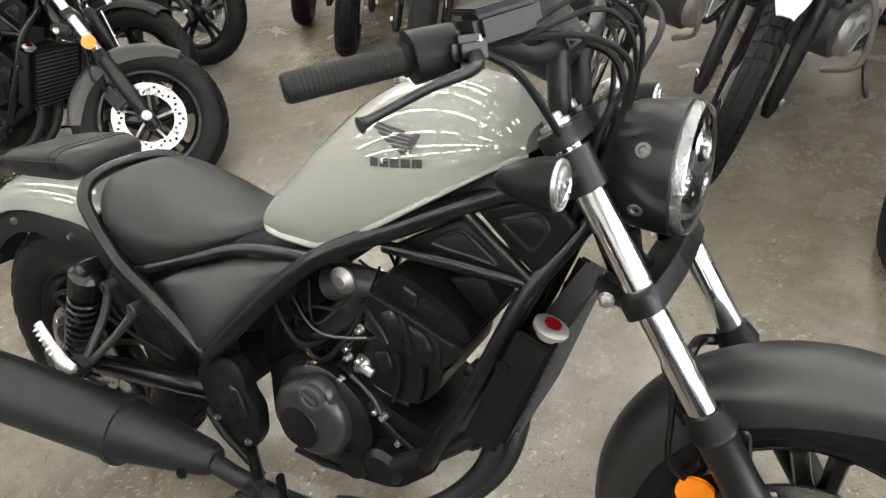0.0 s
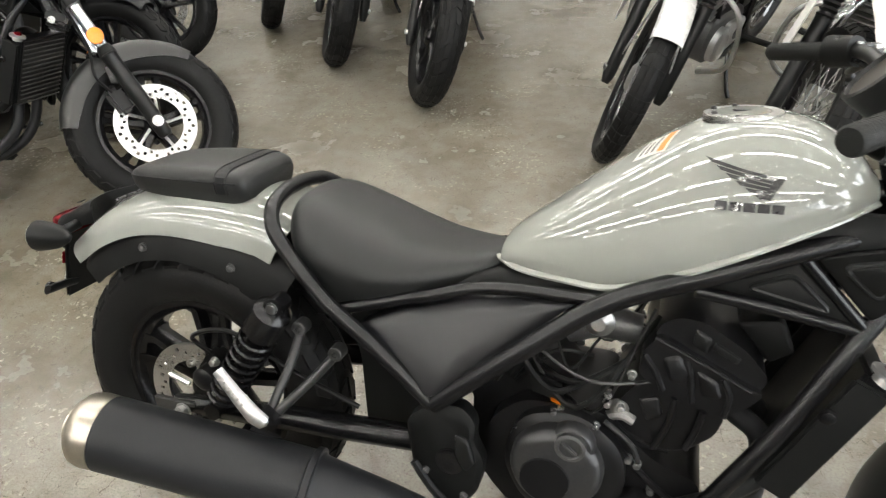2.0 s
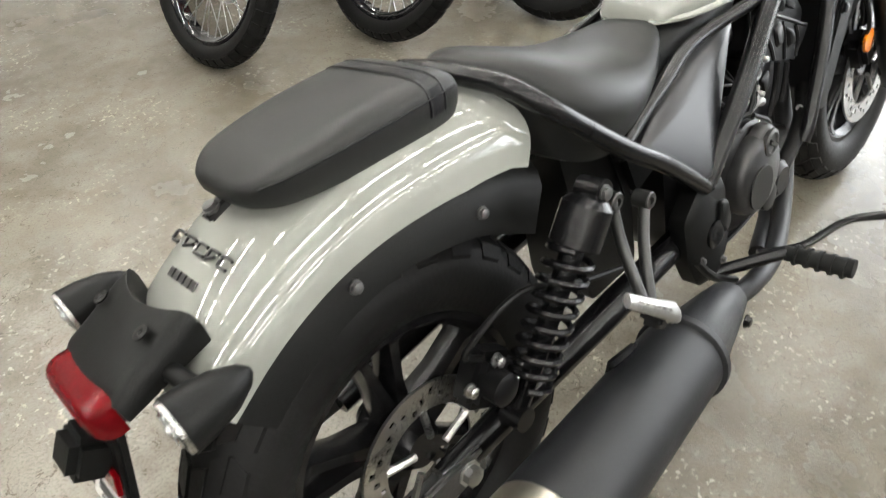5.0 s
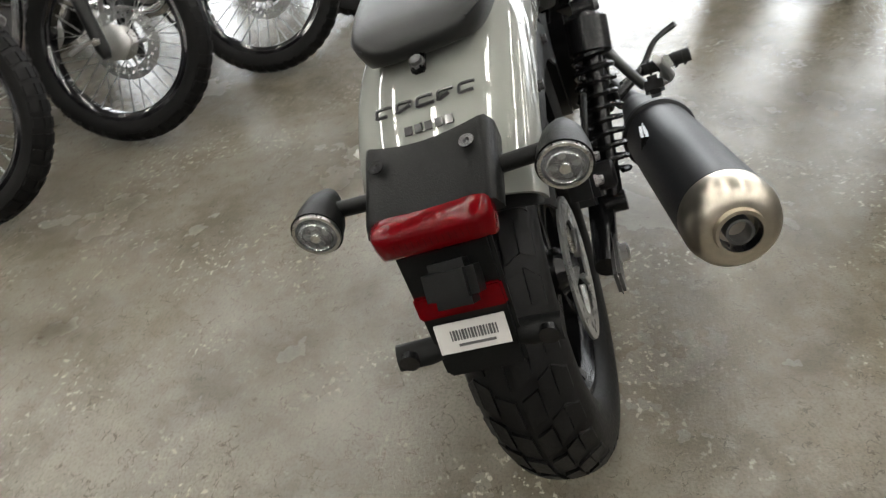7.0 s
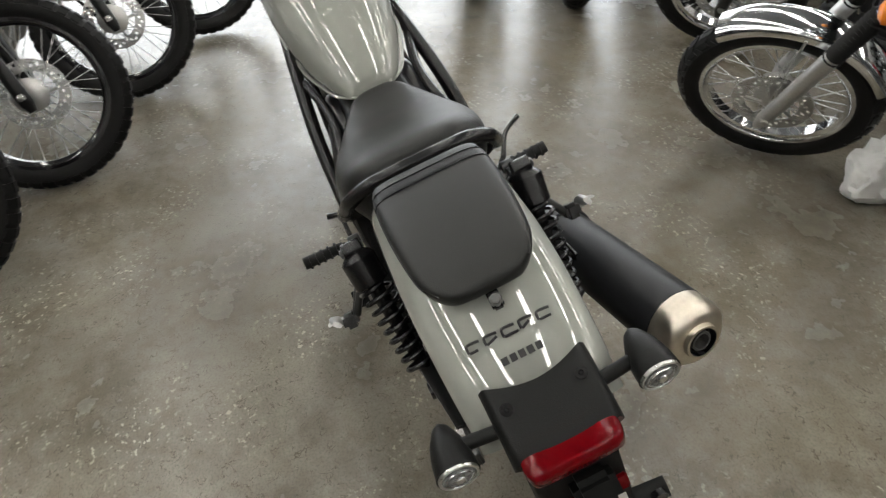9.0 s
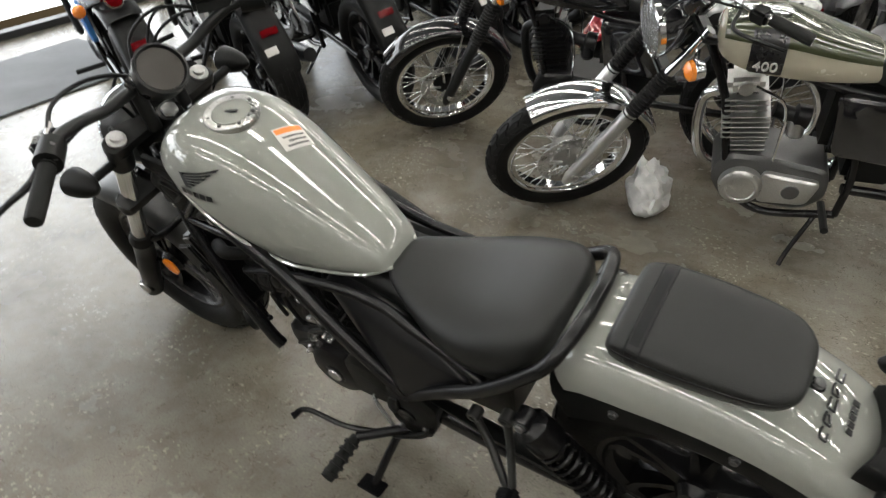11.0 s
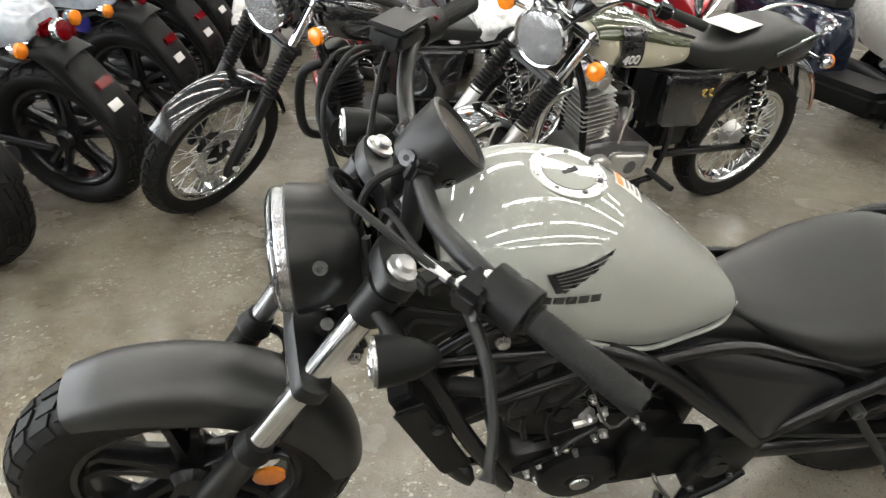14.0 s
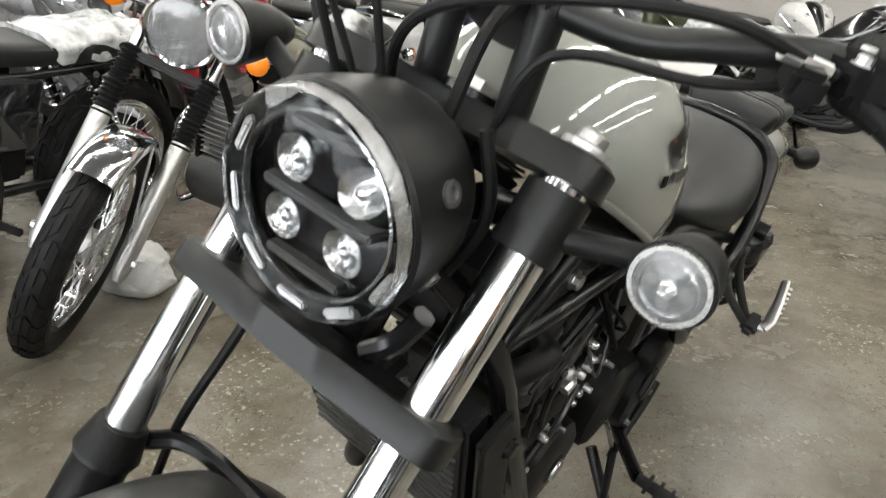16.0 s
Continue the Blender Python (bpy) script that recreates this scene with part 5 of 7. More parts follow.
    # handlebar
    bar = P("handlebar", tube([(1.03, -0.392, 1.006), (1.10, -0.31, 1.018), (1.145, -0.24, 1.024), (1.165, -0.175, 1.008), (1.172, -0.12, 0.992), (1.175, -0.05, 0.990), (1.175, 0.05, 0.990), (1.172, 0.12, 0.992), (1.165, 0.175, 1.008), (1.145, 0.24, 1.024), (1.10, 0.31, 1.018), (1.03, 0.392, 1.006)], 0.0125, 14), M_SATIN, "wide black handlebar")
    for s in both:
        a, b = Vector((1.105, s * 0.300, 1.018)), Vector((1.022, s * 0.400, 1.006))
        P("grip", tube([a, a + (b - a) * 0.04, a + (b - a) * 0.05, b, b + (b - a) * 0.03], [0.016, 0.0195, 0.0158, 0.0163, 0.014], 16, smooth=False), M_GRIP, "grooved black rubber grip", bar)
        for k in range(20):
            P("grip_rib", lathe([(-0.0014, 0.015), (-0.0010, 0.0166), (0.0010, 0.0166), (0.0014, 0.015)], a + (b - a) * (0.12 + 0.042 * k), b - a, 14), M_GRIP, "", bar)
        P("switch_housing", tube([a + (a - b) * 0.02, a + (a - b) * 0.42], [0.026, 0.024], 14, flat=1.15, smooth=False), M_PLASTIC, "black switch housing", bar)
        P("switch_button", box((0.014, 0.018, 0.010), tuple(a + (a - b) * 0.2 + Vector((-0.024, 0, 0.004))), (0, 0, s * 40), 0.003), M_DARKALU, "", bar)
        P("switch_button", box((0.010, 0.012, 0.012), tuple(a + (a - b) * 0.3 + Vector((-0.020, 0, 0.018))), (0, 0, s * 40), 0.003), M_RED if s < 0 else M_DARKALU, "", bar)
        P("lever_perch", box((0.05, 0.04, 0.034), (1.155, s * 0.265, 1.020), (0, 0, s * 40), 0.008), M_FRAME, "", bar)
        P("lever_pivot", bolt((1.168, s * 0.262, 1.030), (0, 0, 1), 0.007), M_ALU, "", bar)
        P("perch_bolt", bolt((1.142, s * 0.258, 1.034), (0, 0, 1), 0.006), M_ALU, "", bar)
        reach = [(1.166, 0.262, 1.012), (1.151, 0.322, 0.985), (1.156, 0.386, 0.974), (1.167, 0.428, 0.962), (1.171, 0.438, 0.957)] if s > 0 else [(1.165, 0.262, 1.018), (1.190, 0.310, 1.008), (1.165, 0.360, 0.998), (1.132, 0.415, 0.980), (1.125, 0.427, 0.976)]
        P("hand_lever", tube([(x, s * y, z) for x, y, z in reach], [0.0095, 0.0080, 0.0062, 0.0058, 0.0105], 10, flat=0.8), M_SATIN, "black hand lever with ball end", bar)
        P("riser", tube([FK(0.90, s * 0.045, 0.03), (1.178, s * 0.045, 0.990)], 0.016, 12, smooth=False), M_SATIN, "", bar)
        P("riser_clamp", box((0.036, 0.024, 0.036), (1.176, s * 0.045, 0.994), (0, -20, 0), 0.007), M_SATIN, "", bar)
    P("clutch_switch", box((0.040, 0.024, 0.024), (1.190, 0.236, 1.010), (0, 10, 25), 0.005), M_PLASTIC, "black clutch switch", bar)
    P("cable_ferrule", tube([(1.180, 0.246, 1.019), (1.204, 0.219, 1.023)], 0.0058, 8, smooth=False), M_ALU, "silver cable adjuster", bar)
    P("perch_arm", tube([(1.135, 0.255, 1.022), (1.158, 0.262, 1.014), (1.160, 0.290, 1.000)], [0.020, 0.017, 0.010], 12, flat=0.55), M_FRAME, "", bar)
    P("brake_reservoir", box((0.055, 0.085, 0.034), (1.175, -0.215, 1.045), (8, 0, -35), 0.008), M_SATIN, "black brake fluid reservoir", bar)
    P("reservoir_lid", box((0.057, 0.087, 0.007), (1.174, -0.216, 1.063), (8, 0, -35), 0.002), M_PLASTIC, "", bar)
    # dial
    dd = Vector((-0.72, 0, 0.69)).normalized()
    dc = Vector((1.134, 0, 1.010))
    dial = P("instrument", lathe([(-0.062, 0.030), (-0.058, 0.040), (-0.02, 0.0515), (0.012, 0.0555), (0.020, 0.0555), (0.022, 0.050), (0.014, 0.047), (0.013, 0.001)], dc, dd, 40), M_SATIN, "round black instrument pod")
    P("dial_glass", lathe([(0.012, 0.0465), (0.016, 0.046), (0.0165, 0.001)], dc, dd, 36), M_DIAL, "dark instrument glass", dial)
    u, v = Vector((0, 1, 0)), dd.cross(Vector((0, 1, 0)))
    for a in (20, 160, 200, 340):
        q = u * math.cos(radians(a)) + v * math.sin(radians(a))
        P("pod_button", lathe([(-0.003, 0.009), (0.003, 0.009), (0.003, 0.005), (-0.002, 0.004), (-0.002, 0.001)], dc - dd * 0.022 + q * 0.0505, q, 12), M_BLACKGLOSS, "", dial)
    for y in both:
        q, out = Vector((1.1935, y * 0.032, 1.0095)), Vector((0.026, y * 0.030, 0.0267)).normalized()
        # no recess here: the hole's inner shade is the disc's black colour
        P("pod_hole", lathe([(-0.010, 0.0115), (-0.0012, 0.0115), (-0.0006, 0.0108), (-0.0006, 0.001)], q, out, 20), M_DECAL, "flush black disc, coloured as the dark inside of a screw hole", dial)
        P("pod_screw", lathe([(-0.010, 0.0046), (0.0004, 0.0044), (0.0004, 0.0024), (-0.0002, 0.002), (-0.0002, 0.0005)], q, out, 10), M_FRAME, "", dial)
    P("pod_bracket", box((0.03, 0.06, 0.05), (1.170, 0, 1.000), (0, 0, 0), 0.008), M_SATIN, "", dial)
    # cables
    for pts, r in (([(1.19, -0.20, 1.03), (1.25, -0.13, 1.06), (1.29, -0.06, 1.02), (1.275, -0.03, 0.93), (1.24, -0.03, 0.85)], 0.0036),
                   ([(1.19, -0.22, 1.02), (1.27, -0.15, 1.045), (1.295, -0.10, 0.99), (1.265, -0.06, 0.90), (1.22, -0.05, 0.80)], 0.0034),
                   ([(1.15, -0.24, 1.02), (1.25, -0.17, 1.02), (1.29, -0.10, 0.97), (1.25, -0.07, 0.86)], 0.0040),
                   ([(1.175, 0.25, 1.018), (1.24, 0.18, 1.03), (1.285, 0.08, 1.005), (1.28, 0.0, 0.965), (1.24, -0.04, 0.90), (1.16, -0.06, 0.78)], 0.0048),
                   ([(1.145, 0.24, 1.005), (1.19, 0.18, 0.985), (1.22, 0.08, 0.965), (1.22, 0.05, 0.88)], 0.0042),
                   ([(1.16, 0.02, 1.0), (1.23, 0.03, 0.97), (1.25, 0.03, 0.90), (1.25, 0.02, 0.84)], 0.006),
                   ([(1.24, 0.06, 0.90), (1.23, 0.08, 0.83), (1.22, 0.05, 0.74)], 0.006), ([(1.25, -0.04, 0.92), (1.22, -0.07, 0.83), (1.19, -0.06, 0.74)], 0.006)):
        P("cable", tube(pts, r, 8), M_RUBBER)
    if steer:
        pivot = Vector(FK(0.90, 0, 0.05))
        turn = Matrix.Translation(pivot) @ Matrix.Rotation(radians(steer), 4, Vector((-0.448, 0, 0.894))) @ Matrix.Translation(-pivot)
        for o in e.children:
            if o not in still:
                o.matrix_basis = turn @ o.matrix_basis
    return e


LEAN = pose(0.0118, -0.0072, 0.0080, -16.03, -1.787, 0.516)
cruiser("grey and black cruiser motorcycle parked on its side stand", LEAN, M_GREY)


# ---- other motorcycles ----
def street_bike(name, label, m, spec, group="parked motorcycles"):
    """A parked motorcycle of a plainer kind, built from a table of its sizes and finishes."""
    S = dict(wb=1.40, rf=0.31, rr=0.31, wf=0.09, wr=0.11, rimf=0.235, rimr=0.235, wheel="wire", rim=M_CHROME, tread="street", disc=1, rake=0.50, head_z=0.93,
             tank=M_BLACKGLOSS, tank2=None, tank_l=0.46, tank_h=0.20, tank_w=0.125, seat_z=0.79, seat_l=0.66, seat=M_LEATHER, fender=M_CHROME, ff_long=True, frame=M_FRAME, engine=M_ALU,
             gaiter=True, fork=M_ALU, lamp="round", lamp_r=0.085, side=M_BLACKGLOSS, pipe=M_CHROME, pipe_side=-1, spring=M_CHROME, wrap=None, steer=12, bar_h=1.04, bar_w=0.36, signal=M_ORANGE,
             tail_up=0.0, rack=False, high_fender=False, guard=False, air=True, shocks=True, rear_arc=105, sig_y=0.20)
    S.update(spec)
    e = thing(name, label, "motorcycle", group, m)
    P = lambda nm, bm, mat, lab="", parent=None: part(nm, bm, mat, parent or e, lab)
    wb, rf, rr = S["wb"], S["rf"], S["rr"]
    both = (-1, 1)
    hz = S["head_z"]
    hx = wb - (hz - rf) * S["rake"]
    axis = Vector((-S["rake"], 0, 1)).normalized()
    pivot = Vector((hx - 0.05, 0, hz))
    xf = Matrix.Translation(pivot) @ Matrix.Rotation(radians(S["steer"]), 4, axis) @ Matrix.Translation(-pivot)
    Q = lambda nm, bm, mat, lab="", parent=None: part(nm, moved(bm, xf), mat, parent or e, lab)
    wheel(e, 0, rr, rr, S["rimr"], S["wr"], S["wheel"], S["rim"], 0, S["tread"], tyre_seg=40, hub_mat=S["engine"] if S["wheel"] == "wire" else None)
    wheel(e, wb, rf, rf, S["rimf"], S["wf"], S["wheel"], S["rim"], S["disc"], S["tread"], 0.125, xf, tyre_seg=40, hub_mat=S["engine"] if S["wheel"] == "wire" else None)
    # fork
    def FK(z, y):
        return (wb - (z - rf) * S["rake"], y, z)
    fy = 0.085 + S["wf"] * 0.25
    for s in both:
        leg = Q("fork_tube", tube([FK(hz + 0.03, s * fy), FK(rf + 0.22, s * fy)], 0.018, 12, smooth=False), M_CHROME)
        Q("fork_slider", tube([FK(rf + 0.30, s * fy), FK(rf + 0.29, s * fy), FK(rf - 0.02, s * fy), FK(rf - 0.05, s * fy)], [0.022, 0.026, 0.024, 0.014], 12, smooth=False), S["fork"], "", leg)
        if S["gaiter"]:
            n = 14
            pts = [FK(rf + 0.28 + (hz - 0.13 - rf - 0.28) * k / (2 * n), s * fy) for k in range(2 * n + 1)]
            Q("fork_gaiter", tube(pts, [0.030 if k % 2 else 0.022 for k in range(2 * n + 1)], 10, smooth=False), M_RUBBER, "ribbed rubber fork gaiter", leg)
        Q("axle_nut", bolt((wb, s * (fy + 0.022), rf), (0, s, 0), 0.012, 0.01), M_STEEL, "", leg)
        if S["lamp"]:
            bullet_sig = part("turn_signal", moved(lathe([(-0.032, 0.012), (-0.026, 0.028), (0.006, 0.032), (0.012, 0.030)], (hx + 0.05, s * 0.20, hz - 0.03), (1, 0, 0), 18), xf), M_CHROME, e)
            Q("lens", lathe([(0.004, 0.0325), (0.018, 0.031), (0.028, 0.018), (0.030, 0.001)], (hx + 0.05, s * 0.20, hz - 0.03), (1, 0, 0), 18), S["signal"], "amber signal lens", bullet_sig)
            Q("stalk", tube([(hx, s * 0.09, hz - 0.03), (hx + 0.04, s * 0.19, hz - 0.03)], 0.008, 8, smooth=False), M_CHROME, "", bullet_sig)
    for z in (hz + 0.005, hz - 0.15):
        Q("fork_clamp", box((0.06, 2 * fy + 0.06, 0.026), (wb - (z - rf) * S["rake"] - 0.012, 0, z), (0, -26, 0), 0.01), M_SATIN)
    # front mudguard
    if S["high_fender"]:
        zc = rf * 2 + 0.08
        Q("front_fender", arch([(wb - 0.34, zc - 0.04, 0.05, 0.02), (wb - 0.15, zc + 0.03, 0.065, 0.03), (wb + 0.03, zc + 0.03, 0.060, 0.03), (wb + 0.16, zc - 0.005, 0.045, 0.02), (wb + 0.23, zc - 0.035, 0.022, 0.01)], 0.06, 0.03, 0.004, 0.7, 10), S["fender"], "high front fender")
    else:
        a0, a1 = (165, S.get("ff_end", 40)) if S["ff_long"] else (140, 55)
        r = rf + 0.022
        Q("front_fender", arch([(wb + r * math.cos(radians(a0 + (a1 - a0) * k / 8)), rf + r * math.sin(radians(a0 + (a1 - a0) * k / 8)), S["wf"] * 0.66, 0.035) for k in range(9)], 0.06, 0.035, 0.003, 0.6, 12), S["fender"], "curved front fender")
        for s in both:
            Q("fender_stay", tube([(wb + 0.0, s * fy * 0.95, rf + 0.03), (wb - 0.10, s * S["wf"] * 0.64, rf + rf * 0.93)], 0.004, 6, smooth=False), M_STEEL)
    # headlamp
    if S["lamp"]:
        hc, hd, R = Vector((hx + 0.10, 0, hz - 0.02)), Vector((1, 0, -0.06)).normalized(), S["lamp_r"]
        hl = Q("headlight", lathe([(-0.10, 0.02), (-0.09, R * 0.55), (-0.05, R * 0.85), (0.0, R), (0.02, R * 1.05), (0.026, R * 1.02), (0.024, R * 0.93)], hc, hd, 30), S.get("bucket", M_BLACKGLOSS), "round headlight")
        Q("headlight_rim", lathe([(0.006, R * 1.04), (0.024, R * 1.06), (0.030, R * 1.0), (0.026, R * 0.93)], hc, hd, 30, caps=False), M_CHROME, "chrome headlight rim", hl)
        Q("reflector_bowl", lathe([(0.020, R * 0.94), (-0.01, R * 0.75), (-0.035, R * 0.4), (-0.04, 0.001)], hc, hd, 30, caps=False), M_REFLECTOR, "", hl)
        Q("headlight_lens", lathe([(0.024, R * 0.95), (0.032, R * 0.8), (0.038, R * 0.4), (0.040, 0.001)], hc, hd, 30, caps=False), M_FLUTED, "fluted clear lens", hl)
        for k in range(-4, 5):
            w = math.sqrt(max(0.0, 0.80 - (k / 5) ** 2)) * R
            Q("lens_flute", tube([hc + hd * (0.030 - 0.012 * (k / 5) ** 2) + Vector((0, k * R / 5, -w)), hc + hd * (0.040 - 0.010 * (k / 5) ** 2) + Vector((0, k * R / 5, 0)), hc + hd * (0.030 - 0.012 * (k / 5) ** 2) + Vector((0, k * R / 5, w))], 0.0026, 5), M_FLUTED, "", hl)
        for s in both:
            Q("gauge", lathe([(-0.05, 0.022), (-0.03, 0.036), (0.012, 0.040), (0.014, 0.034)], (hx + 0.02, s * 0.052, hz + 0.11), (-0.6, 0, 0.8), 20), M_BLACKGLOSS, "round gauge")
            Q("gauge_glass", lathe([(0.010, 0.034), (0.012, 0.001)], (hx + 0.02, s * 0.052, hz + 0.11), (-0.6, 0, 0.8), 20), M_DIAL)
    # handlebar
    bh, bw = S["bar_h"], S["bar_w"]
    bar = Q("handlebar", tube([(hx - 0.16, -bw, bh), (hx - 0.06, -bw * 0.68, bh + 0.015), (hx - 0.01, -bw * 0.4, bh), (hx, -0.05, hz + 0.05), (hx, 0.05, hz + 0.05), (hx - 0.01, bw * 0.4, bh), (hx - 0.06, bw * 0.68, bh + 0.015), (hx - 0.16, bw, bh)], 0.011, 10), S.get("bar", M_CHROME), "tubular handlebar")
    for s in both:
        Q("grip", tube([(hx - 0.165, s * bw * 1.01, bh), (hx - 0.085, s * bw * 0.76, bh + 0.012)], 0.0165, 12, smooth=False), M_GRIP, "", bar)
        Q("hand_lever", tube([(hx - 0.02, s * bw * 0.62, bh + 0.01), (hx + 0.01, s * bw * 0.78, bh), (hx - 0.09, s * bw * 1.03, bh - 0.01)], 0.006, 8), M_SATIN, "", bar)
        Q("switch_housing", box((0.045, 0.05, 0.04), (hx - 0.065, s * bw * 0.7, bh + 0.012), (0, 0, s * 35), 0.008), M_PLASTIC, "", bar)
        Q("cable", tube([(hx - 0.03, s * bw * 0.6, bh + 0.01), (hx + 0.10, s * bw * 0.45, bh + 0.03), (hx + 0.12, s * 0.06, hz + 0.05), (hx + 0.02, s * 0.05, hz - 0.10)], 0.0042, 6), M_RUBBER, "", bar)
    # tank
    tx1 = hx - 0.09
    tx0 = tx1 - S["tank_l"]
    zb = S["seat_z"] - 0.045
    th, tw = S["tank_h"], S["tank_w"]
    L = S["tank_l"]
    prof = [(tx0, zb + 0.05, zb + 0.0, tw * 0.42), (tx0 + 0.03, zb + 0.085, zb - 0.005, tw * 0.62), (tx0 + L * 0.3, zb + th * 0.72, zb + 0.0, tw * 0.86), (tx0 + L * 0.58, zb + th * 0.97, zb + 0.012, tw), (tx0 + L * 0.82, zb + th, zb + 0.03, tw * 0.98), (tx0 + L * 0.96, zb + th * 0.9, zb + 0.06, tw * 0.78), (tx1, zb + th * 0.68, zb + 0.09, tw * 0.45)]
    tk = P("fuel_tank", body(prof, 18, 0.62, 0.3, 0.9), S["tank"], "painted fuel tank")
    if S["tank2"]:
        top = [(x, t + 0.003, b + (t - b) * 0.66, w * 0.945 + 0.003) for x, t, b, w in prof[1:-1]]
        P("tank_top", body(top, 16, 0.60, 0.02, 0.98), S["tank2"], "darker upper tank colour", tk)
    P("filler_cap", lathe([(0, 0.034), (0.010, 0.034), (0.014, 0.028), (0.014, 0.001)], (tx0 + L * 0.66, 0, zb + th * 0.985), (0, 0, 1), 20), M_CHROME, "", tk)
    # seat
    sx1 = tx0 + 0.03
    sx0 = sx1 - S["seat_l"]
    sz, tu, sk = S["seat_z"], S["tail_up"], S.get("seat_thick", 0.0)
    st = P("seat", body([(sx0, sz + 0.005 + tu, sz - 0.03 + tu - sk, 0.06), (sx0 + 0.03, sz + 0.035 + tu, sz - 0.05 + tu * 0.9 - sk, 0.095), (sx0 + 0.18, sz + 0.035 + tu * 0.7 + sk, sz - 0.055 + tu * 0.6 - sk, 0.12), (sx0 + S["seat_l"] * 0.55, sz + 0.012 + tu * 0.3 + sk, sz - 0.06 + tu * 0.2 - sk, 0.125), (sx1 - 0.10, sz + 0.01 + sk * 0.3, sz - 0.06 - sk * 0.5, 0.095), (sx1, sz + 0.03, sz - 0.05, 0.07)], 16, 0.42, 0.45, 0.9, crown=0.6), S["seat"], "black vinyl bench seat")
    if S["wrap"]:
        P("plastic_wrap", crumple(body([(sx0 - 0.02, sz + 0.02 + tu, sz - 0.05 + tu, 0.07), (sx0 + 0.05, sz + 0.055 + tu, sz - 0.08 + tu, 0.115), (sx0 + 0.3, sz + 0.050 + tu * 0.6, sz - 0.05, 0.135), (sx0 + 0.45, sz + 0.03, sz - 0.04, 0.12)], 14, 0.5, 0.45, 0.9), S.get("folds", 0.020), 8), S["wrap"], "crumpled plastic wrapping", st)
    # frame
    ex = tx0 + 0.16
    for s in both:
        P("frame_tube", tube([(hx - 0.06, 0, hz - 0.06), (hx - 0.16, s * 0.05, rr + 0.30), (hx - 0.22, s * 0.085, rr + 0.02), (hx - 0.34, s * 0.10, rr - 0.10), (ex - 0.16, s * 0.10, rr - 0.08)], 0.014, 10), S["frame"])
        P("frame_tube", tube([(hx - 0.08, s * 0.02, hz - 0.07), (tx0 + 0.1, s * 0.08, zb - 0.03), (sx0 + 0.35, s * 0.10, sz - 0.08), (sx0 + 0.03, s * 0.09, sz - 0.06 + tu * 0.8)], 0.013, 10), S["frame"])
        P("frame_tube", tube([(tx0 + 0.06, s * 0.09, zb - 0.04), (ex - 0.16, s * 0.11, rr + 0.12), (ex - 0.16, s * 0.10, rr - 0.08)], 0.013, 10), S["frame"])
        P("swingarm", tube([(ex - 0.15, s * 0.09, rr + 0.03), (0, s * (S["wr"] / 2 + 0.035), rr)], [0.018, 0.016], 10, smooth=False), S["frame"])
        S["shocks"] and shock(e, (sx0 + 0.30, s * 0.12, sz - 0.09), (0.06, s * (S["wr"] / 2 + 0.06), rr + 0.04), 0.027, 8, S["spring"], can=False)
        P("side_cover", plate(rounded([(tx0 - 0.15, sz - 0.09), (tx0 + 0.12, sz - 0.07), (tx0 + 0.09, sz - 0.29), (tx0 - 0.12, sz - 0.31)], 0.03), 0.03, s * 0.118, 0.008), S["side"], "side cover")
        P("footpeg", tube([(ex - 0.10, s * 0.12, rr - 0.02), (ex - 0.10, s * 0.27, rr - 0.01)], 0.013, 8, smooth=False), M_GRIP)
    # engine
    cx = (ex + hx) / 2 - 0.06
    cx -= 0.02
    bright = S["engine"] is M_ALU
    case = M_DARKALU if bright else M_ENGINE
    eng = P("crankcase", plate(rounded([(cx - 0.24, rr + 0.09), (cx - 0.05, rr + 0.12), (cx + 0.10, rr + 0.12), (cx + 0.14, rr + 0.02), (cx + 0.08, rr - 0.08), (cx - 0.18, rr - 0.09), (cx - 0.25, rr - 0.03)], 0.04), 0.19, 0.0, 0.012), case, "cast crankcase")
    for s in both:
        P("engine_cover", lathe([(0, 0.074), (0.026, 0.072), (0.036, 0.062), (0.038, 0.050), (0.034, 0.047), (0.034, 0.001)], (cx + 0.03, s * 0.094, rr + 0.005), (0, s, 0), 28), S["engine"], "polished round engine cover", eng)
        P("engine_cover", plate(rounded([(cx - 0.22, rr + 0.055), (cx - 0.03, rr + 0.075), (cx - 0.03, rr - 0.055), (cx - 0.19, rr - 0.045)], 0.025), 0.026, s * 0.108, 0.008), S["engine"], "", eng)
        P("cover_inset", lathe([(0, 0.030), (0.004, 0.028), (0.004, 0.001)], (cx - 0.13, s * 0.121, rr + 0.01), (0, s, 0), 18), case, "", eng)
        for k in range(6):
            a = 2 * math.pi * k / 6
            P("cover_screw", bolt((cx + 0.03 + 0.066 * math.cos(a), s * 0.122, rr + 0.005 + 0.066 * math.sin(a)), (0, s, 0), 0.004, 0.004), M_STEEL, "", eng)
        P("rocker_oil_pipe", tube([(cx + 0.06, s * 0.085, rr + 0.39), (cx - 0.04, s * 0.10, rr + 0.33), (cx - 0.05, s * 0.10, rr + 0.12)], 0.005, 6), M_CHROME, "", eng)
    P("air_box", box((0.24, 0.17, 0.26), (tx0 + 0.0, 0, S["seat_z"] - 0.20), (0, 0, 0), 0.03), M_PLASTIC)
    P("battery_case", box((0.16, 0.15, 0.16), (tx0 - 0.06, 0, rr + 0.12), (0, 0, 0), 0.02), M_PLASTIC)
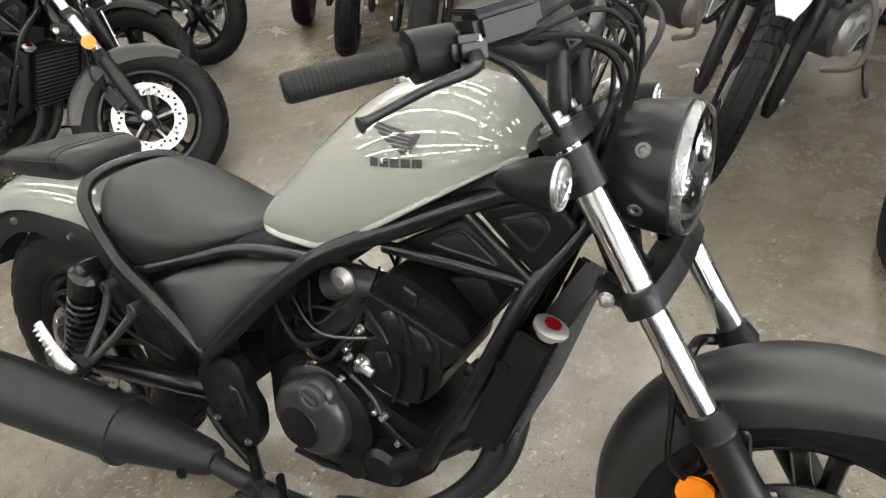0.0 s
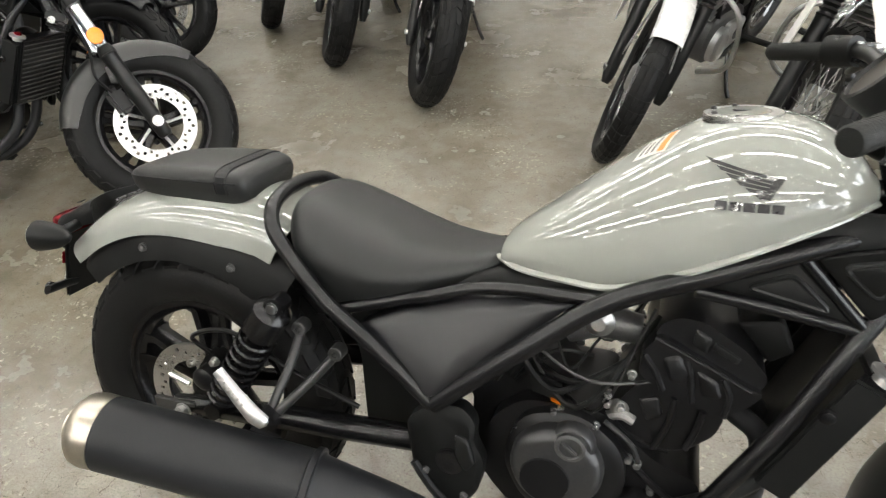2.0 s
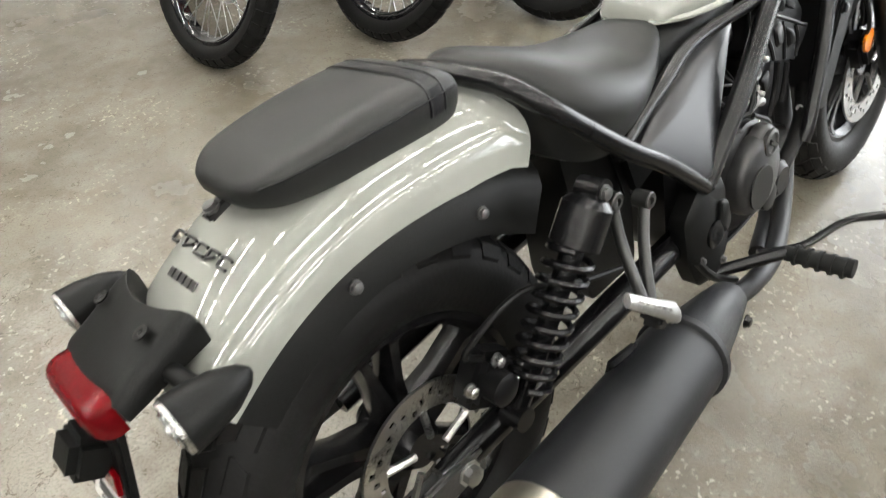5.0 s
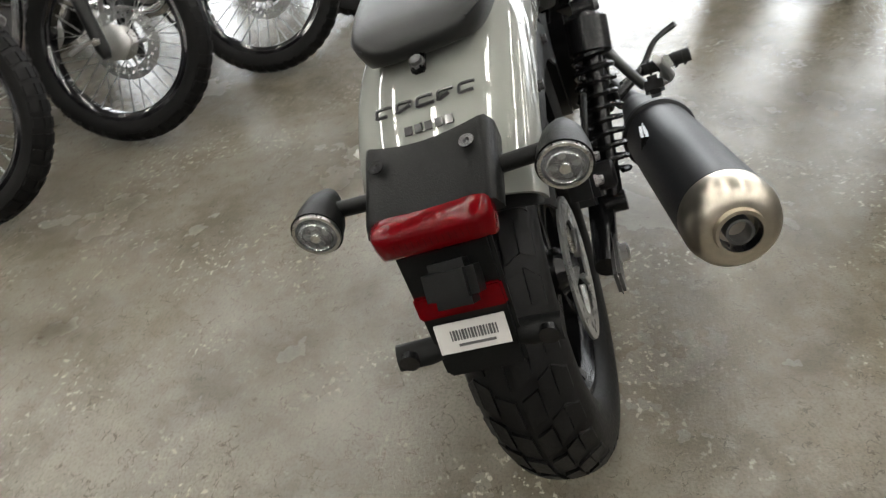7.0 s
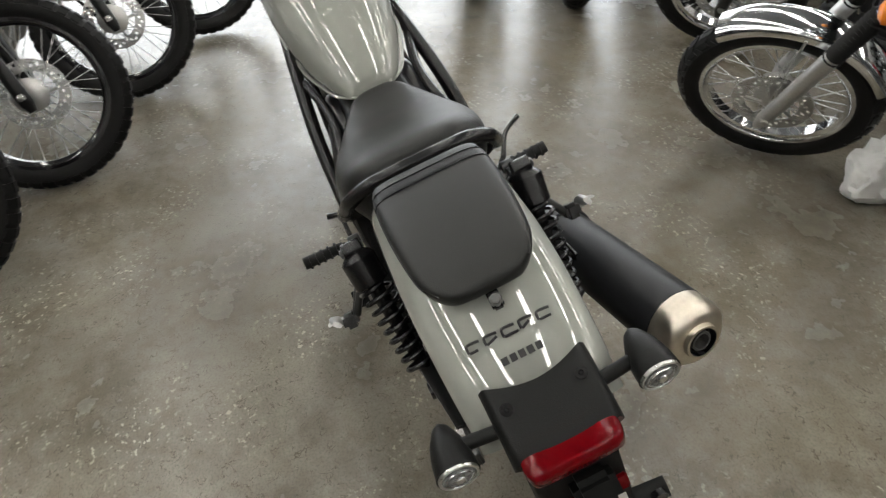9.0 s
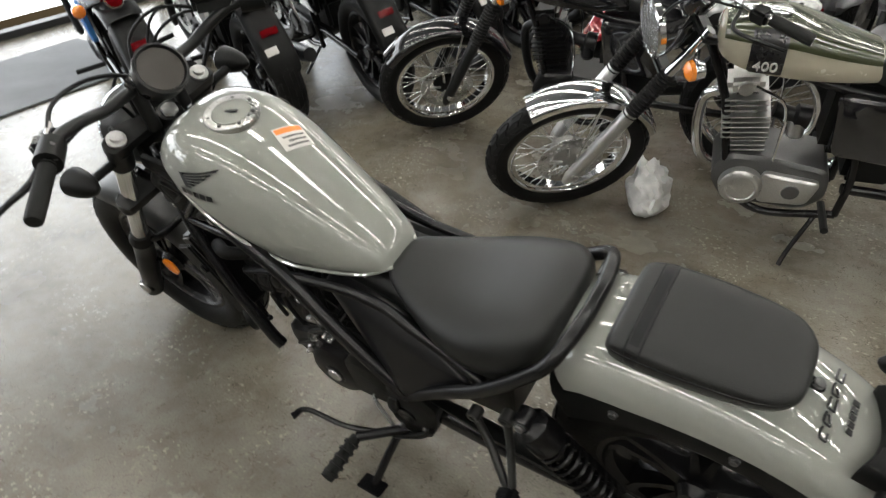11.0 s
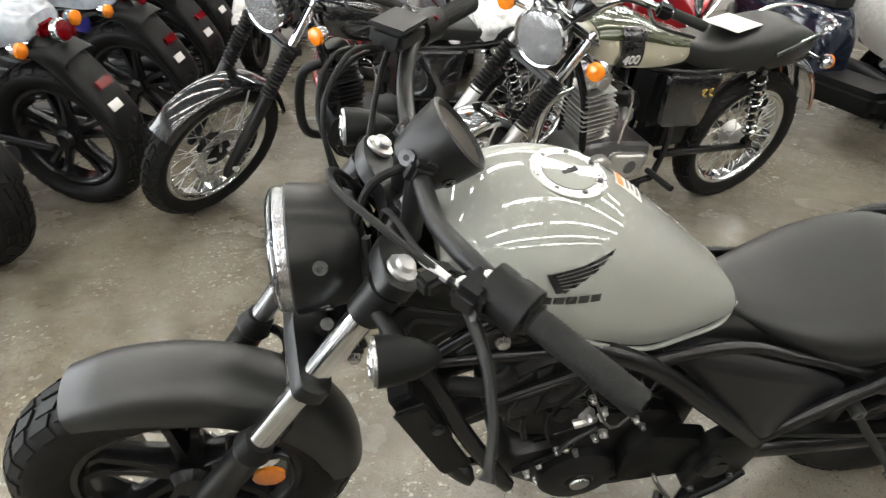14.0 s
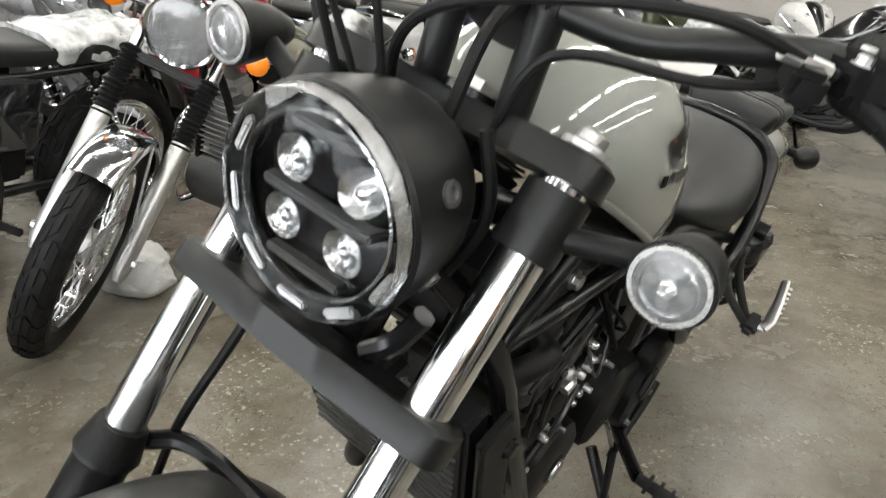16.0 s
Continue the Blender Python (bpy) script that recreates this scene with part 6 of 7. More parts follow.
    if S["air"]:
        for k in range(11):
            w = 1.0 if 2 < k < 8 else 0.88
            P("cooling_fin", box((0.150 * w, 0.165 * w, 0.0045), (cx + 0.045 + 0.003 * k, 0, rr + 0.130 + 0.0195 * k), (0, 8, 0), 0.0015), S["engine"], "", eng)
        P("cylinder", box((0.105, 0.115, 0.23), (cx + 0.06, 0, rr + 0.23), (0, 8, 0), 0.02), case, "finned cylinder", eng)
        P("head_cover", box((0.115, 0.120, 0.055), (cx + 0.085, 0, rr + 0.365), (0, 8, 0), 0.018), S["engine"], "", eng)
        for s in both:
            P("rocker_cap", lathe([(0, 0.024), (0.014, 0.023), (0.016, 0.014), (0.016, 0.001)], (cx + 0.085, s * 0.060, rr + 0.365), (0, s, 0), 14), S["engine"], "", eng)
        P("carburettor", tube([(cx - 0.13, 0.02, rr + 0.25), (cx - 0.09, 0.02, rr + 0.255), (cx - 0.08, 0.02, rr + 0.256), (cx - 0.02, 0.02, rr + 0.27)], [0.040, 0.040, 0.026, 0.026], 14, smooth=False), M_ENGINE, "", eng)
        P("float_bowl", lathe([(0, 0.028), (0.05, 0.026), (0.058, 0.018), (0.058, 0.001)], (cx - 0.10, 0.03, rr + 0.24), (0, 0.3, -1), 14), S["engine"], "", eng)
    else:
        P("cylinder", box((0.22, 0.24, 0.22), (cx + 0.05, 0, rr + 0.20), (0, 20, 0), 0.02), M_ENGINE, "", eng)
    s = S["pipe_side"]
    pp = P("exhaust_pipe", tube([(cx + 0.12, s * 0.04, rr + 0.30), (cx + 0.20, s * 0.07, rr + 0.22), (cx + 0.16, s * 0.12, rr - 0.06), (cx - 0.05, s * 0.15, rr - 0.10), (cx - 0.30, s * 0.16, rr - 0.08)], 0.020, 10), S["pipe"], "exhaust pipe")
    P("silencer", tube([(cx - 0.28, s * 0.16, rr - 0.08), (cx - 0.36, s * 0.165, rr - 0.06), (0.06, s * 0.17, rr + 0.01), (-0.16, s * 0.175, rr + 0.05)], [0.022, 0.042, 0.046, 0.034], 16), S["pipe"], "silencer", pp)
    # tail
    r = rr + 0.06
    P("rear_fender", arch([(r * math.cos(radians(60 + S["rear_arc"] * k / 7)), rr + r * math.sin(radians(60 + S["rear_arc"] * k / 7)) + 0.04, S["wr"] * 0.62, 0.04) for k in range(8)], 0.07, 0.04, 0.003, 0.6, 12), S["fender"] if not S["high_fender"] else M_PLASTIC, "rear fender")
    tl = P("tail_light", box((0.05, 0.10, 0.055), (sx0 - 0.03, 0, sz - 0.04 + tu), (0, -12, 0), 0.018), M_RED, "red tail light")
    if S.get("carrier"):
        c = P("plate_carrier", body([(sx0 - 0.26, 0.40, 0.36, 0.055), (sx0 - 0.235, 0.48, 0.375, 0.085), (sx0 - 0.13, 0.64, 0.53, 0.085), (sx0 - 0.02, sz - 0.05 + tu, sz - 0.16 + tu, 0.075), (sx0 + 0.06, sz - 0.03 + tu, sz - 0.12 + tu, 0.07)], 14, 0.7, 0.2, 0.9), M_PLASTIC, "long black plastic plate carrier")
        P("reflector", box((0.010, 0.085, 0.034), (sx0 - 0.192, 0, 0.562), (0, 33, 0), 0.004), M_RED, "red reflector", c)
        P("plate_label", box((0.004, 0.060, 0.036), (sx0 - 0.236, 0.03, 0.490), (0, 33, 0), 0.001), M_PAPER, "white label", c)
        P("round_tail_light", lathe([(0, 0.043), (0.018, 0.043), (0.022, 0.036)], (sx0 - 0.075, 0, sz - 0.045 + tu), (-1, 0, 0.2), 22), M_CHROME, "", c)
        P("round_lens", lathe([(0.016, 0.038), (0.028, 0.034), (0.034, 0.018), (0.035, 0.001)], (sx0 - 0.075, 0, sz - 0.045 + tu), (-1, 0, 0.2), 22), M_RED, "red tail light lens", c)
    P("plate_bracket", tube([(sx0 - 0.03, 0, sz - 0.07 + tu), (sx0 - 0.10, 0, sz - 0.20 + tu * 0.6)], [0.030, 0.042], 8, flat=0.25, smooth=False), M_PLASTIC)
    P("plate_label", box((0.003, 0.06, 0.035), (sx0 - 0.112, 0, sz - 0.17 + tu * 0.6), (0, 28, 0), 0.001), M_PAPER)
    for s in both:
        sg = P("turn_signal", lathe([(-0.03, 0.012), (-0.022, 0.026), (0.004, 0.029), (0.010, 0.026)], (sx0 - 0.02, s * 0.15, sz - 0.06 + tu), (-1, 0, 0), 16), M_CHROME)
        P("lens", lathe([(0.004, 0.0295), (0.016, 0.028), (0.025, 0.014), (0.026, 0.001)], (sx0 - 0.02, s * 0.15, sz - 0.06 + tu), (-1, 0, 0), 16), S["signal"], "amber signal lens", sg)
        P("stalk", tube([(sx0 + 0.0, s * 0.05, sz - 0.06 + tu), (sx0 - 0.01, s * 0.14, sz - 0.06 + tu)], 0.007, 6, smooth=False), M_CHROME, "", sg)
    if S["rack"]:
        P("grab_rail", tube([(sx0 + 0.28, -0.135, sz - 0.02), (sx0 + 0.05, -0.13, sz + 0.06 + tu), (sx0 - 0.06, -0.07, sz + 0.075 + tu), (sx0 - 0.06, 0.07, sz + 0.075 + tu), (sx0 + 0.05, 0.13, sz + 0.06 + tu), (sx0 + 0.28, 0.135, sz - 0.02)], 0.009, 8), M_CHROME, "chrome grab rail")
    if S["guard"]:
        for s in both:
            P("engine_guard", tube([(cx + 0.20, s * 0.06, rr + 0.30), (cx + 0.22, s * 0.20, rr + 0.22), (cx + 0.20, s * 0.22, rr + 0.02), (cx + 0.14, s * 0.10, rr - 0.08)], 0.010, 8), M_ALU, "tubular engine guard")
    for sx, sy, szz, w, h, yaw in S.get("sheets", ()):
        P("paper_cover", box((w, 0.004, h), (sx, sy, szz), (8 if sy > 0 else -8, 0, yaw), 0.001), M_PAPER, "hanging white paper cover")
    P("side_stand", tube([(ex - 0.10, 0.10, rr - 0.10), (ex - 0.04, 0.17, 0.10), (ex - 0.02, 0.205, 0.055)], 0.009, 8), S["frame"])
    return e


def place(front, heading, wb, lean=-12):
    """The pose of a bike whose front tyre stands at front and which points along heading."""
    h = radians(heading)
    return pose(front[0] - wb * math.cos(h), front[1] - wb * math.sin(h), 0, lean, 0, heading)


CLASSIC = dict(wb=1.48, rake=0.62, rf=0.315, rr=0.315, tank=M_BEIGE, tank2=M_OLIVE, steer=28, ff_end=62, engine=M_ALU, rack=True, head_z=0.90, bar_h=1.09)
classic = street_bike("classic_motorcycle", "olive and champagne retro motorcycle with wire wheels and chrome fenders", place((0.835, -1.245), 15, 1.48), dict(CLASSIC, lamp_r=0.095, seat_thick=0.035, tank_l=0.50, tank_h=0.17, seat_l=0.68))
# tank number and side badge of the retro bike
verts, faces = [], []
for o in classic.children_recursive:
    if o.name.startswith(("fuel_tank", "tank_top")):
        faces += [[k + len(verts) for k in p.vertices] for p in o.data.polygons]
        verts += [v.co for v in o.data.vertices]
shell = BVHTree.FromPolygons(verts, faces)


def tank_skin(x, z, s, lift):
    hit = shell.ray_cast(Vector((x, s * 0.4, z)), Vector((0, -s, 0)))[0]
    return hit + Vector((0, s * lift, 0)) if hit else None


for s in (-1, 1):
    rows = []
    for i in range(32):
        row = [tank_skin(0.830 + 0.010 * k, 0.740 + 0.007 * i, s, 0.009) for k in range(11)]
        if None not in row:
            rows.append(row)
    bm = bmesh.new()
    bridge(bm, rows, False, False)
    part("tank_stripe", bm, M_DECAL, classic, "black tank stripe")
low, high = tank_skin(0.880, 0.785, 1, 0.013), tank_skin(0.880, 0.820, 1, 0.013)
tilt = math.degrees(math.atan2(low.y - high.y, high.z - low.z))
letters("400", 0.048, M_PAPER, classic, Matrix.Translation((low + high) / 2) @ pose(0, 0, 0, 0, 0, 180) @ pose(0, 0, 0, 90 - tilt, 0, 0), "number 400 on the tank", "lettering", 0.0025, 1.0)
paper = part("paper_sheet", box((0.21, 0.15, 0.003), (0, 0, 0), (0, 0, 0), 0.0005), M_PAPER)
paper.matrix_world = classic.matrix_world @ pose(0.30, 0.0, 0.850, 4, -2, 18)
tagged(paper, "white printed paper sheet lying on a seat", "paper")
bm = bmesh.new()
for k in range(2):
    tube([(0.475 - k * 0.035, 0.134, 0.645), (0.455 - k * 0.035, 0.134, 0.650), (0.465 - k * 0.035, 0.134, 0.630), (0.447 - k * 0.035, 0.134, 0.622)], 0.004, 6, 4, bm)
part("side_badge", bm, M_GOLD, classic, "gold badge on the side cover")

BLACKRETRO = dict(wb=1.40, rf=0.315, rr=0.315, tank=M_BLACKGLOSS, fender=M_BLACKGLOSS, engine=M_ENGINE, pipe=M_EXHAUST, frame=M_FRAME, fork=M_SATIN, gaiter=True, bucket=M_BLACKGLOSS, head_z=0.92)
street_bike("retro_motorcycle", "gloss black retro motorcycle with wire wheels and rubber gaiters", place((1.66, -1.66), 14, 1.40), dict(BLACKRETRO, wrap=M_CRINKLE, steer=32))

# ---- the row of trail bikes ----
TRAIL = dict(wb=1.38, rf=0.335, rr=0.32, wf=0.085, wr=0.10, rimf=0.262, rimr=0.235, tread="knobby", disc=1, rake=0.48, head_z=0.98, bar_h=1.12, tank_l=0.40, tank_h=0.16, tank_w=0.11, seat_z=0.80,
             fender=M_WHITE, ff_long=False, engine=M_ALU, rim=M_BLACKGLOSS, fork=M_SATIN, gaiter=True, guard=True, steer=24, rack=True)
for front, paint, fmat, hi, lab in (((0.60, 1.81), M_GREENPAINT, M_WHITE, False, "green trail motorcycle with knobby tyres and paper covers"),
                                   ((1.14, 1.54), M_REDPAINT, M_PAPER, True, "red and white trail motorcycle with knobby tyres"),
                                   ((1.70, 1.22), M_WHITE, M_YELLOW, True, "white and orange trail motorcycle with spoked wheels"),
                                   ((2.33, 0.96), M_WHITE, M_WHITE, True, "white trail motorcycle with spoked wheels"),
                                   ((2.92, 0.60), M_REDPAINT, M_WHITE, True, "red trail motorcycle with spoked wheels")):
    street_bike("trail_motorcycle", lab, place(front, -112, 1.38), dict(TRAIL, tank=paint, side=paint, fender=fmat, high_fender=hi, sheets=((0.66, 0.17, 0.70, 0.20, 0.34, 0), (0.62, -0.17, 0.68, 0.20, 0.34, 0), (1.33, -0.13, 0.62, 0.13, 0.20, 15))))

# ---- dark cruisers behind ----
back = cruiser("black cruiser motorcycle with a plastic covered seat", pose(-3.27, -0.80, 0.006, -15, -1.787, 97), M_BLACKGLOSS, group="black cruisers")
part("plastic_cover", crumple(body([(-0.20, 0.80, 0.74, 0.06), (-0.10, 0.86, 0.72, 0.12), (0.10, 0.87, 0.70, 0.14), (0.30, 0.82, 0.66, 0.16), (0.50, 0.76, 0.64, 0.14), (0.62, 0.74, 0.68, 0.06)], 14, 0.5, 0.4, 0.9), 0.03, 9), M_CRINKLE, back, "crumpled clear plastic cover")
part("paper_cover", box((0.36, 0.004, 0.34), (-0.06, -0.335, 0.52), (-14, 14, 0), 0.001), M_PAPER, back, "hanging white paper cover")
cruiser("black cruiser motorcycle with fat tyres and amber fork reflectors", pose(-2.52, 0.76, 0.008, -14, -1.787, 12), M_BLACKGLOSS, 40, (1.372, 0.160, 0.560), group="black cruisers")
DARK = dict(wb=1.42, rf=0.31, rr=0.31, wf=0.12, wr=0.14, rimf=0.215, rimr=0.215, wheel="cast", rim=M_FRAME, tank=M_BLACKGLOSS, fender=M_SATIN, ff_long=False, engine=M_ENGINE, fork=M_SATIN, gaiter=False, pipe=M_EXHAUST, air=False, frame=M_FRAME, bar=M_SATIN, spring=M_FRAME)
for front, head, fmat, tank, lab in (((-1.94, 2.33), 0, M_SATIN, M_BLACKGLOSS, "black roadster motorcycle with fat cast wheels"), ((-1.62, 2.98), -78, M_SATIN, M_BLACKGLOSS, "black roadster motorcycle standing in the back row"),
                                     ((-0.32, 2.13), -80, M_WHITE, M_BLACKGLOSS, "dark roadster motorcycle with a white fender"), ((-0.96, 2.50), -80, M_SATIN, M_BLACKGLOSS, "dark roadster motorcycle in the back row"),
                                     ((-1.6, 1.55), 6, M_SATIN, M_BLACKGLOSS, "black roadster motorcycle beside a cruiser"),):
    street_bike("roadster_motorcycle", lab, place(front, head, 1.42), dict(DARK, fender=fmat, tank=tank, steer=18))

# ---- new bikes seen from behind, seats in plastic ----
NAKED = dict(wb=1.36, rf=0.30, rr=0.31, wf=0.11, wr=0.14, rimf=0.215, rimr=0.215, wheel="cast", rim=M_FRAME, ff_long=False, fender=M_PLASTIC, engine=M_ENGINE, air=False, pipe=M_EXHAUST, fork=M_SATIN, gaiter=False, bar=M_SATIN, seat_z=0.76, tail_up=0.03, spring=M_FRAME, wrap=M_WRAP, shocks=False, rear_arc=58, folds=0.010, carrier=True, seat_l=0.56)
for rear, head, tank, rack, wrap, lab in (((2.81, -0.88), -24, M_BLUEPAINT, False, M_WRAP, "blue motorcycle with a wrapped seat at the row's end"), ((2.44, -1.30), -24, M_WHITE, True, M_WRAP, "white motorcycle with a chrome rail and wrapped seat"),
                                          ((2.16, -1.81), -24, M_BLACKGLOSS, False, M_WRAP, "black motorcycle with a wrapped seat"), ((2.02, -2.50), -24, M_REDPAINT, False, M_WRAP, "red motorcycle with a wrapped seat"),
                                          ((1.94, -3.02), -24, M_PURPLE, False, M_BLUEWRAP, "violet blue motorcycle with a blue wrapped seat"), ((1.92, -3.62), -22, M_REDPAINT, False, M_WRAP, "red motorcycle with a wrapped seat in the row"),
                                          ((1.90, -4.20), -20, M_WHITE, True, M_WRAP, "white and red motorcycle with a wrapped seat")):
    street_bike("naked_motorcycle", lab, pose(rear[0], rear[1], 0, -11, 0, head), dict(NAKED, tank=tank, side=tank, seat=M_LEATHER, rack=rack, wrap=wrap, steer=4, sheets=((-0.02, -0.20, 0.62, 0.20, 0.22, -12),) if rack else ()))


# ---- scooters ----
def scooter(label, m, paint, rim=M_ALU, cover=None, group="parked scooters"):
    e = thing("scooter", label, "scooter", group, m)
    P = lambda nm, bm, mat, lab="", parent=None: part(nm, bm, mat, parent or e, lab)
    fold = lambda bm: crumple(bm, 0.030, 7) if cover else bm
    wheel(e, 0, 0.24, 0.24, 0.165, 0.11, "cast", rim, 0, "street", tyre_seg=36)
    wheel(e, 1.28, 0.26, 0.26, 0.180, 0.10, "cast", rim, -1, "street", 0.120, disc_mat=M_ALU, tyre_seg=36)
    P("rear_body", fold(body([(-0.38, 0.74, 0.62, 0.05), (-0.30, 0.76, 0.52, 0.12), (-0.10, 0.76, 0.42, 0.17), (0.20, 0.74, 0.36, 0.18), (0.42, 0.70, 0.32, 0.15), (0.50, 0.60, 0.34, 0.10)], 16, 0.5, 0.5, 0.8)), paint, "glossy rear body")
    P("seat", body([(-0.32, 0.80, 0.75, 0.06), (-0.22, 0.83, 0.74, 0.13), (0.05, 0.81, 0.73, 0.15), (0.30, 0.80, 0.71, 0.13), (0.44, 0.77, 0.70, 0.07)], 16, 0.4, 0.4, 0.9), cover or M_LEATHER, "scooter seat")
    P("footboard", box((0.52, 0.34, 0.14), (0.70, 0, 0.29), (0, 0, 0), 0.04), M_PLASTIC)
    shield = P("leg_shield", fold(body([(0.93, 0.70, 0.30, 0.12), (0.97, 0.93, 0.30, 0.21), (1.03, 0.965, 0.36, 0.215), (1.13, 0.945, 0.50, 0.185), (1.23, 0.865, 0.58, 0.125), (1.31, 0.77, 0.62, 0.06), (1.35, 0.70, 0.645, 0.02)], 18, 0.55, 0.80, 0.22)), paint, "glossy front shield")
    P("nose_panel", body([(1.08, 0.972, 0.93, 0.05), (1.14, 0.956, 0.90, 0.075), (1.24, 0.876, 0.80, 0.055), (1.33, 0.765, 0.70, 0.025), (1.37, 0.70, 0.67, 0.008)], 10, 0.8, 0.3, 0.8), M_BLACKGLOSS, "dark nose panel", shield)
    P("front_fender", arch([(1.28 + 0.29 * math.cos(radians(150 - 110 * k / 7)), 0.26 + 0.29 * math.sin(radians(150 - 110 * k / 7)), 0.075, 0.05) for k in range(8)] + [(1.28 + 0.31, 0.42, 0.05, 0.03), (1.28 + 0.37, 0.39, 0.02, 0.015)], 0.07, 0.05, 0.004, 0.6, 12), paint, "painted front fender with a beak")
    P("handlebar_cover", fold(body([(0.93, 1.00, 0.97, 0.06), (0.96, 1.04, 0.95, 0.15), (1.03, 1.045, 0.95, 0.16), (1.09, 1.00, 0.955, 0.09)], 14, 0.5, 0.5, 0.8)), paint)
    for s in (-1, 1):
        P("fork_leg", tube([(1.28, s * 0.07, 0.26), (1.20, s * 0.07, 0.58)], 0.018, 10, smooth=False), M_SATIN)
        P("grip", tube([(1.0, s * 0.16, 1.02), (0.95, s * 0.34, 1.01)], 0.017, 10, smooth=False), M_GRIP)
        P("headlight", moved(lathe([(0, 0.06), (0.014, 0.055), (0.024, 0.035), (0.028, 0.001)], (0, 0, 0), (0, 0, 1), 18), Matrix.Translation((1.185, s * 0.105, 0.845)) @ pose(0, 0, 0, s * -22, 48, s * 22) @ Matrix.Diagonal((0.75, 1.15, 1, 1))), M_REFLECTOR, "clear scooter headlight")
        P("mirror", lathe([(0, 0.05), (0.012, 0.05), (0.02, 0.03), (0.022, 0.001)], (1.05, s * 0.30, 1.20), (1, 0, 0), 18), M_BLACKGLOSS)
        P("mirror_stem", tube([(1.03, s * 0.17, 1.03), (1.04, s * 0.25, 1.12), (1.05, s * 0.30, 1.19)], 0.006, 6), M_SATIN)
        P("chrome_strip", tube([(1.08, s * 0.225, 0.86), (1.20, s * 0.15, 0.74), (1.30, s * 0.02, 0.62)], 0.009, 6), M_CHROME)
        P("dark_vent", tube([(1.12, s * 0.16, 0.86), (1.24, s * 0.08, 0.78), (1.29, s * 0.015, 0.70)], [0.012, 0.022, 0.010], 8), M_BLACKGLOSS)
    P("windscreen", tube([(1.10, 0, 1.02), (1.04, 0, 1.22), (0.96, 0, 1.36)], [0.16, 0.17, 0.12], 14, flat=0.06), M_WRAP if cover else M_DIAL, "small windscreen")
    P("tail_light", box((0.04, 0.14, 0.06), (-0.38, 0, 0.69), (0, 0, 0), 0.015), M_RED)
    P("engine", box((0.40, 0.16, 0.16), (0.12, 0.05, 0.26), (0, 0, 0), 0.04), M_ENGINE)
    P("silencer", tube([(0.25, -0.14, 0.24), (-0.05, -0.15, 0.28), (-0.22, -0.15, 0.30)], [0.03, 0.055, 0.045], 14), M_EXHAUST)
    P("centre_stand", tube([(0.22, -0.10, 0.16), (0.18, -0.13, 0.012), (0.20, -0.13, 0.008)], 0.010, 6), M_FRAME)
    P("centre_stand", tube([(0.22, 0.10, 0.16), (0.18, 0.13, 0.012), (0.20, 0.13, 0.008)], 0.010, 6), M_FRAME)
    return e


for front, head, paint, rim, cov, lab in (((-1.84, -1.62), 98, M_BLUEBLACK, M_ORANGERIM, None, "dark blue scooter with copper orange wheels"), ((-2.46, -1.33), 96, M_WHITE, M_FRAME, None, "white scooter with black wheels"),
                                          ((-3.70, -1.06), 92, M_OLIVE, M_ALU, None, "dark green scooter with silver wheels"), ((-3.10, -2.05), 92, M_BLUEPAINT, M_ALU, None, "blue scooter in the back row"),
                                          ((1.10, -2.45), 75, M_WINERED, M_ALU, None, "dark red scooter with chrome trim"), ((-0.75, -2.35), 78, M_WINERED, M_ALU, None, "red scooter with chrome trim"),
                                          ((0.50, -2.65), 78, M_SILVERCLOTH, M_ALU, M_SILVERCLOTH, "grey scooter with a dust cover"), ((-0.10, -2.55), 78, M_SILVERCLOTH, M_ALU, M_SILVERCLOTH, "silver scooter with a dust cover")):
    h = radians(head)
    scooter(lab, pose(front[0] - 1.28 * math.cos(h), front[1] - 1.28 * math.sin(h), 0, 0, 0, head), paint, rim, cov)


# a second row of scooters behind
row = [o for o in bpy.data.objects if o.parent is None and o.name.startswith("scooter")]
for k, (x, y, turn) in enumerate(((1.25, -5.0, 76), (0.55, -4.95, 80), (-0.15, -5.0, 78), (-0.85, -4.9, 75), (-1.6, -4.8, 70), (-2.5, -4.4, 60), (-4.9, -3.6, 50), (-5.4, -2.6, 45), (-5.6, -1.2, 40), (-5.6, 0.6, 20))):
    copy_thing(row[(k * 3 + 1) % len(row)], pose(x, y, 0, 0, 0, turn))

# ---- the room ----
def slab(name, size, at, mat, label, category, bevel=0.0):
    bm = box(size, at, (0, 0, 0), bevel)
    ob = part(name, bm, mat)
    return tagged(ob, label, category, "", "structure")


X0, X1, Y0, Y1, H = -6.5, 5.2, -6.2, 6.5, 3.2
slab("floor", (X1 - X0 + 0.4, Y1 - Y0 + 0.4, 0.1), ((X0 + X1) / 2, (Y0 + Y1) / 2, -0.05), M_FLOOR, "worn sealed concrete showroom floor, brownish grey", "floor")
# out-of-view ceiling, kept dark so black paint reflects little between the tubes
slab("ceiling", (X1 - X0 + 0.4, Y1 - Y0 + 0.4, 0.1), ((X0 + X1) / 2, (Y0 + Y1) / 2, H + 0.05), M_CEILING, "unseen showroom ceiling, darkened so reflections keep contrast", "ceiling")
slab("wall_west", (0.15, Y1 - Y0, H), (X0 - 0.075, (Y0 + Y1) / 2, H / 2), M_WALL, "plain painted wall", "wall")
slab("wall_south", (X1 - X0, 0.15, H), ((X0 + X1) / 2, Y0 - 0.075, H / 2), M_WALL, "plain painted wall", "wall")
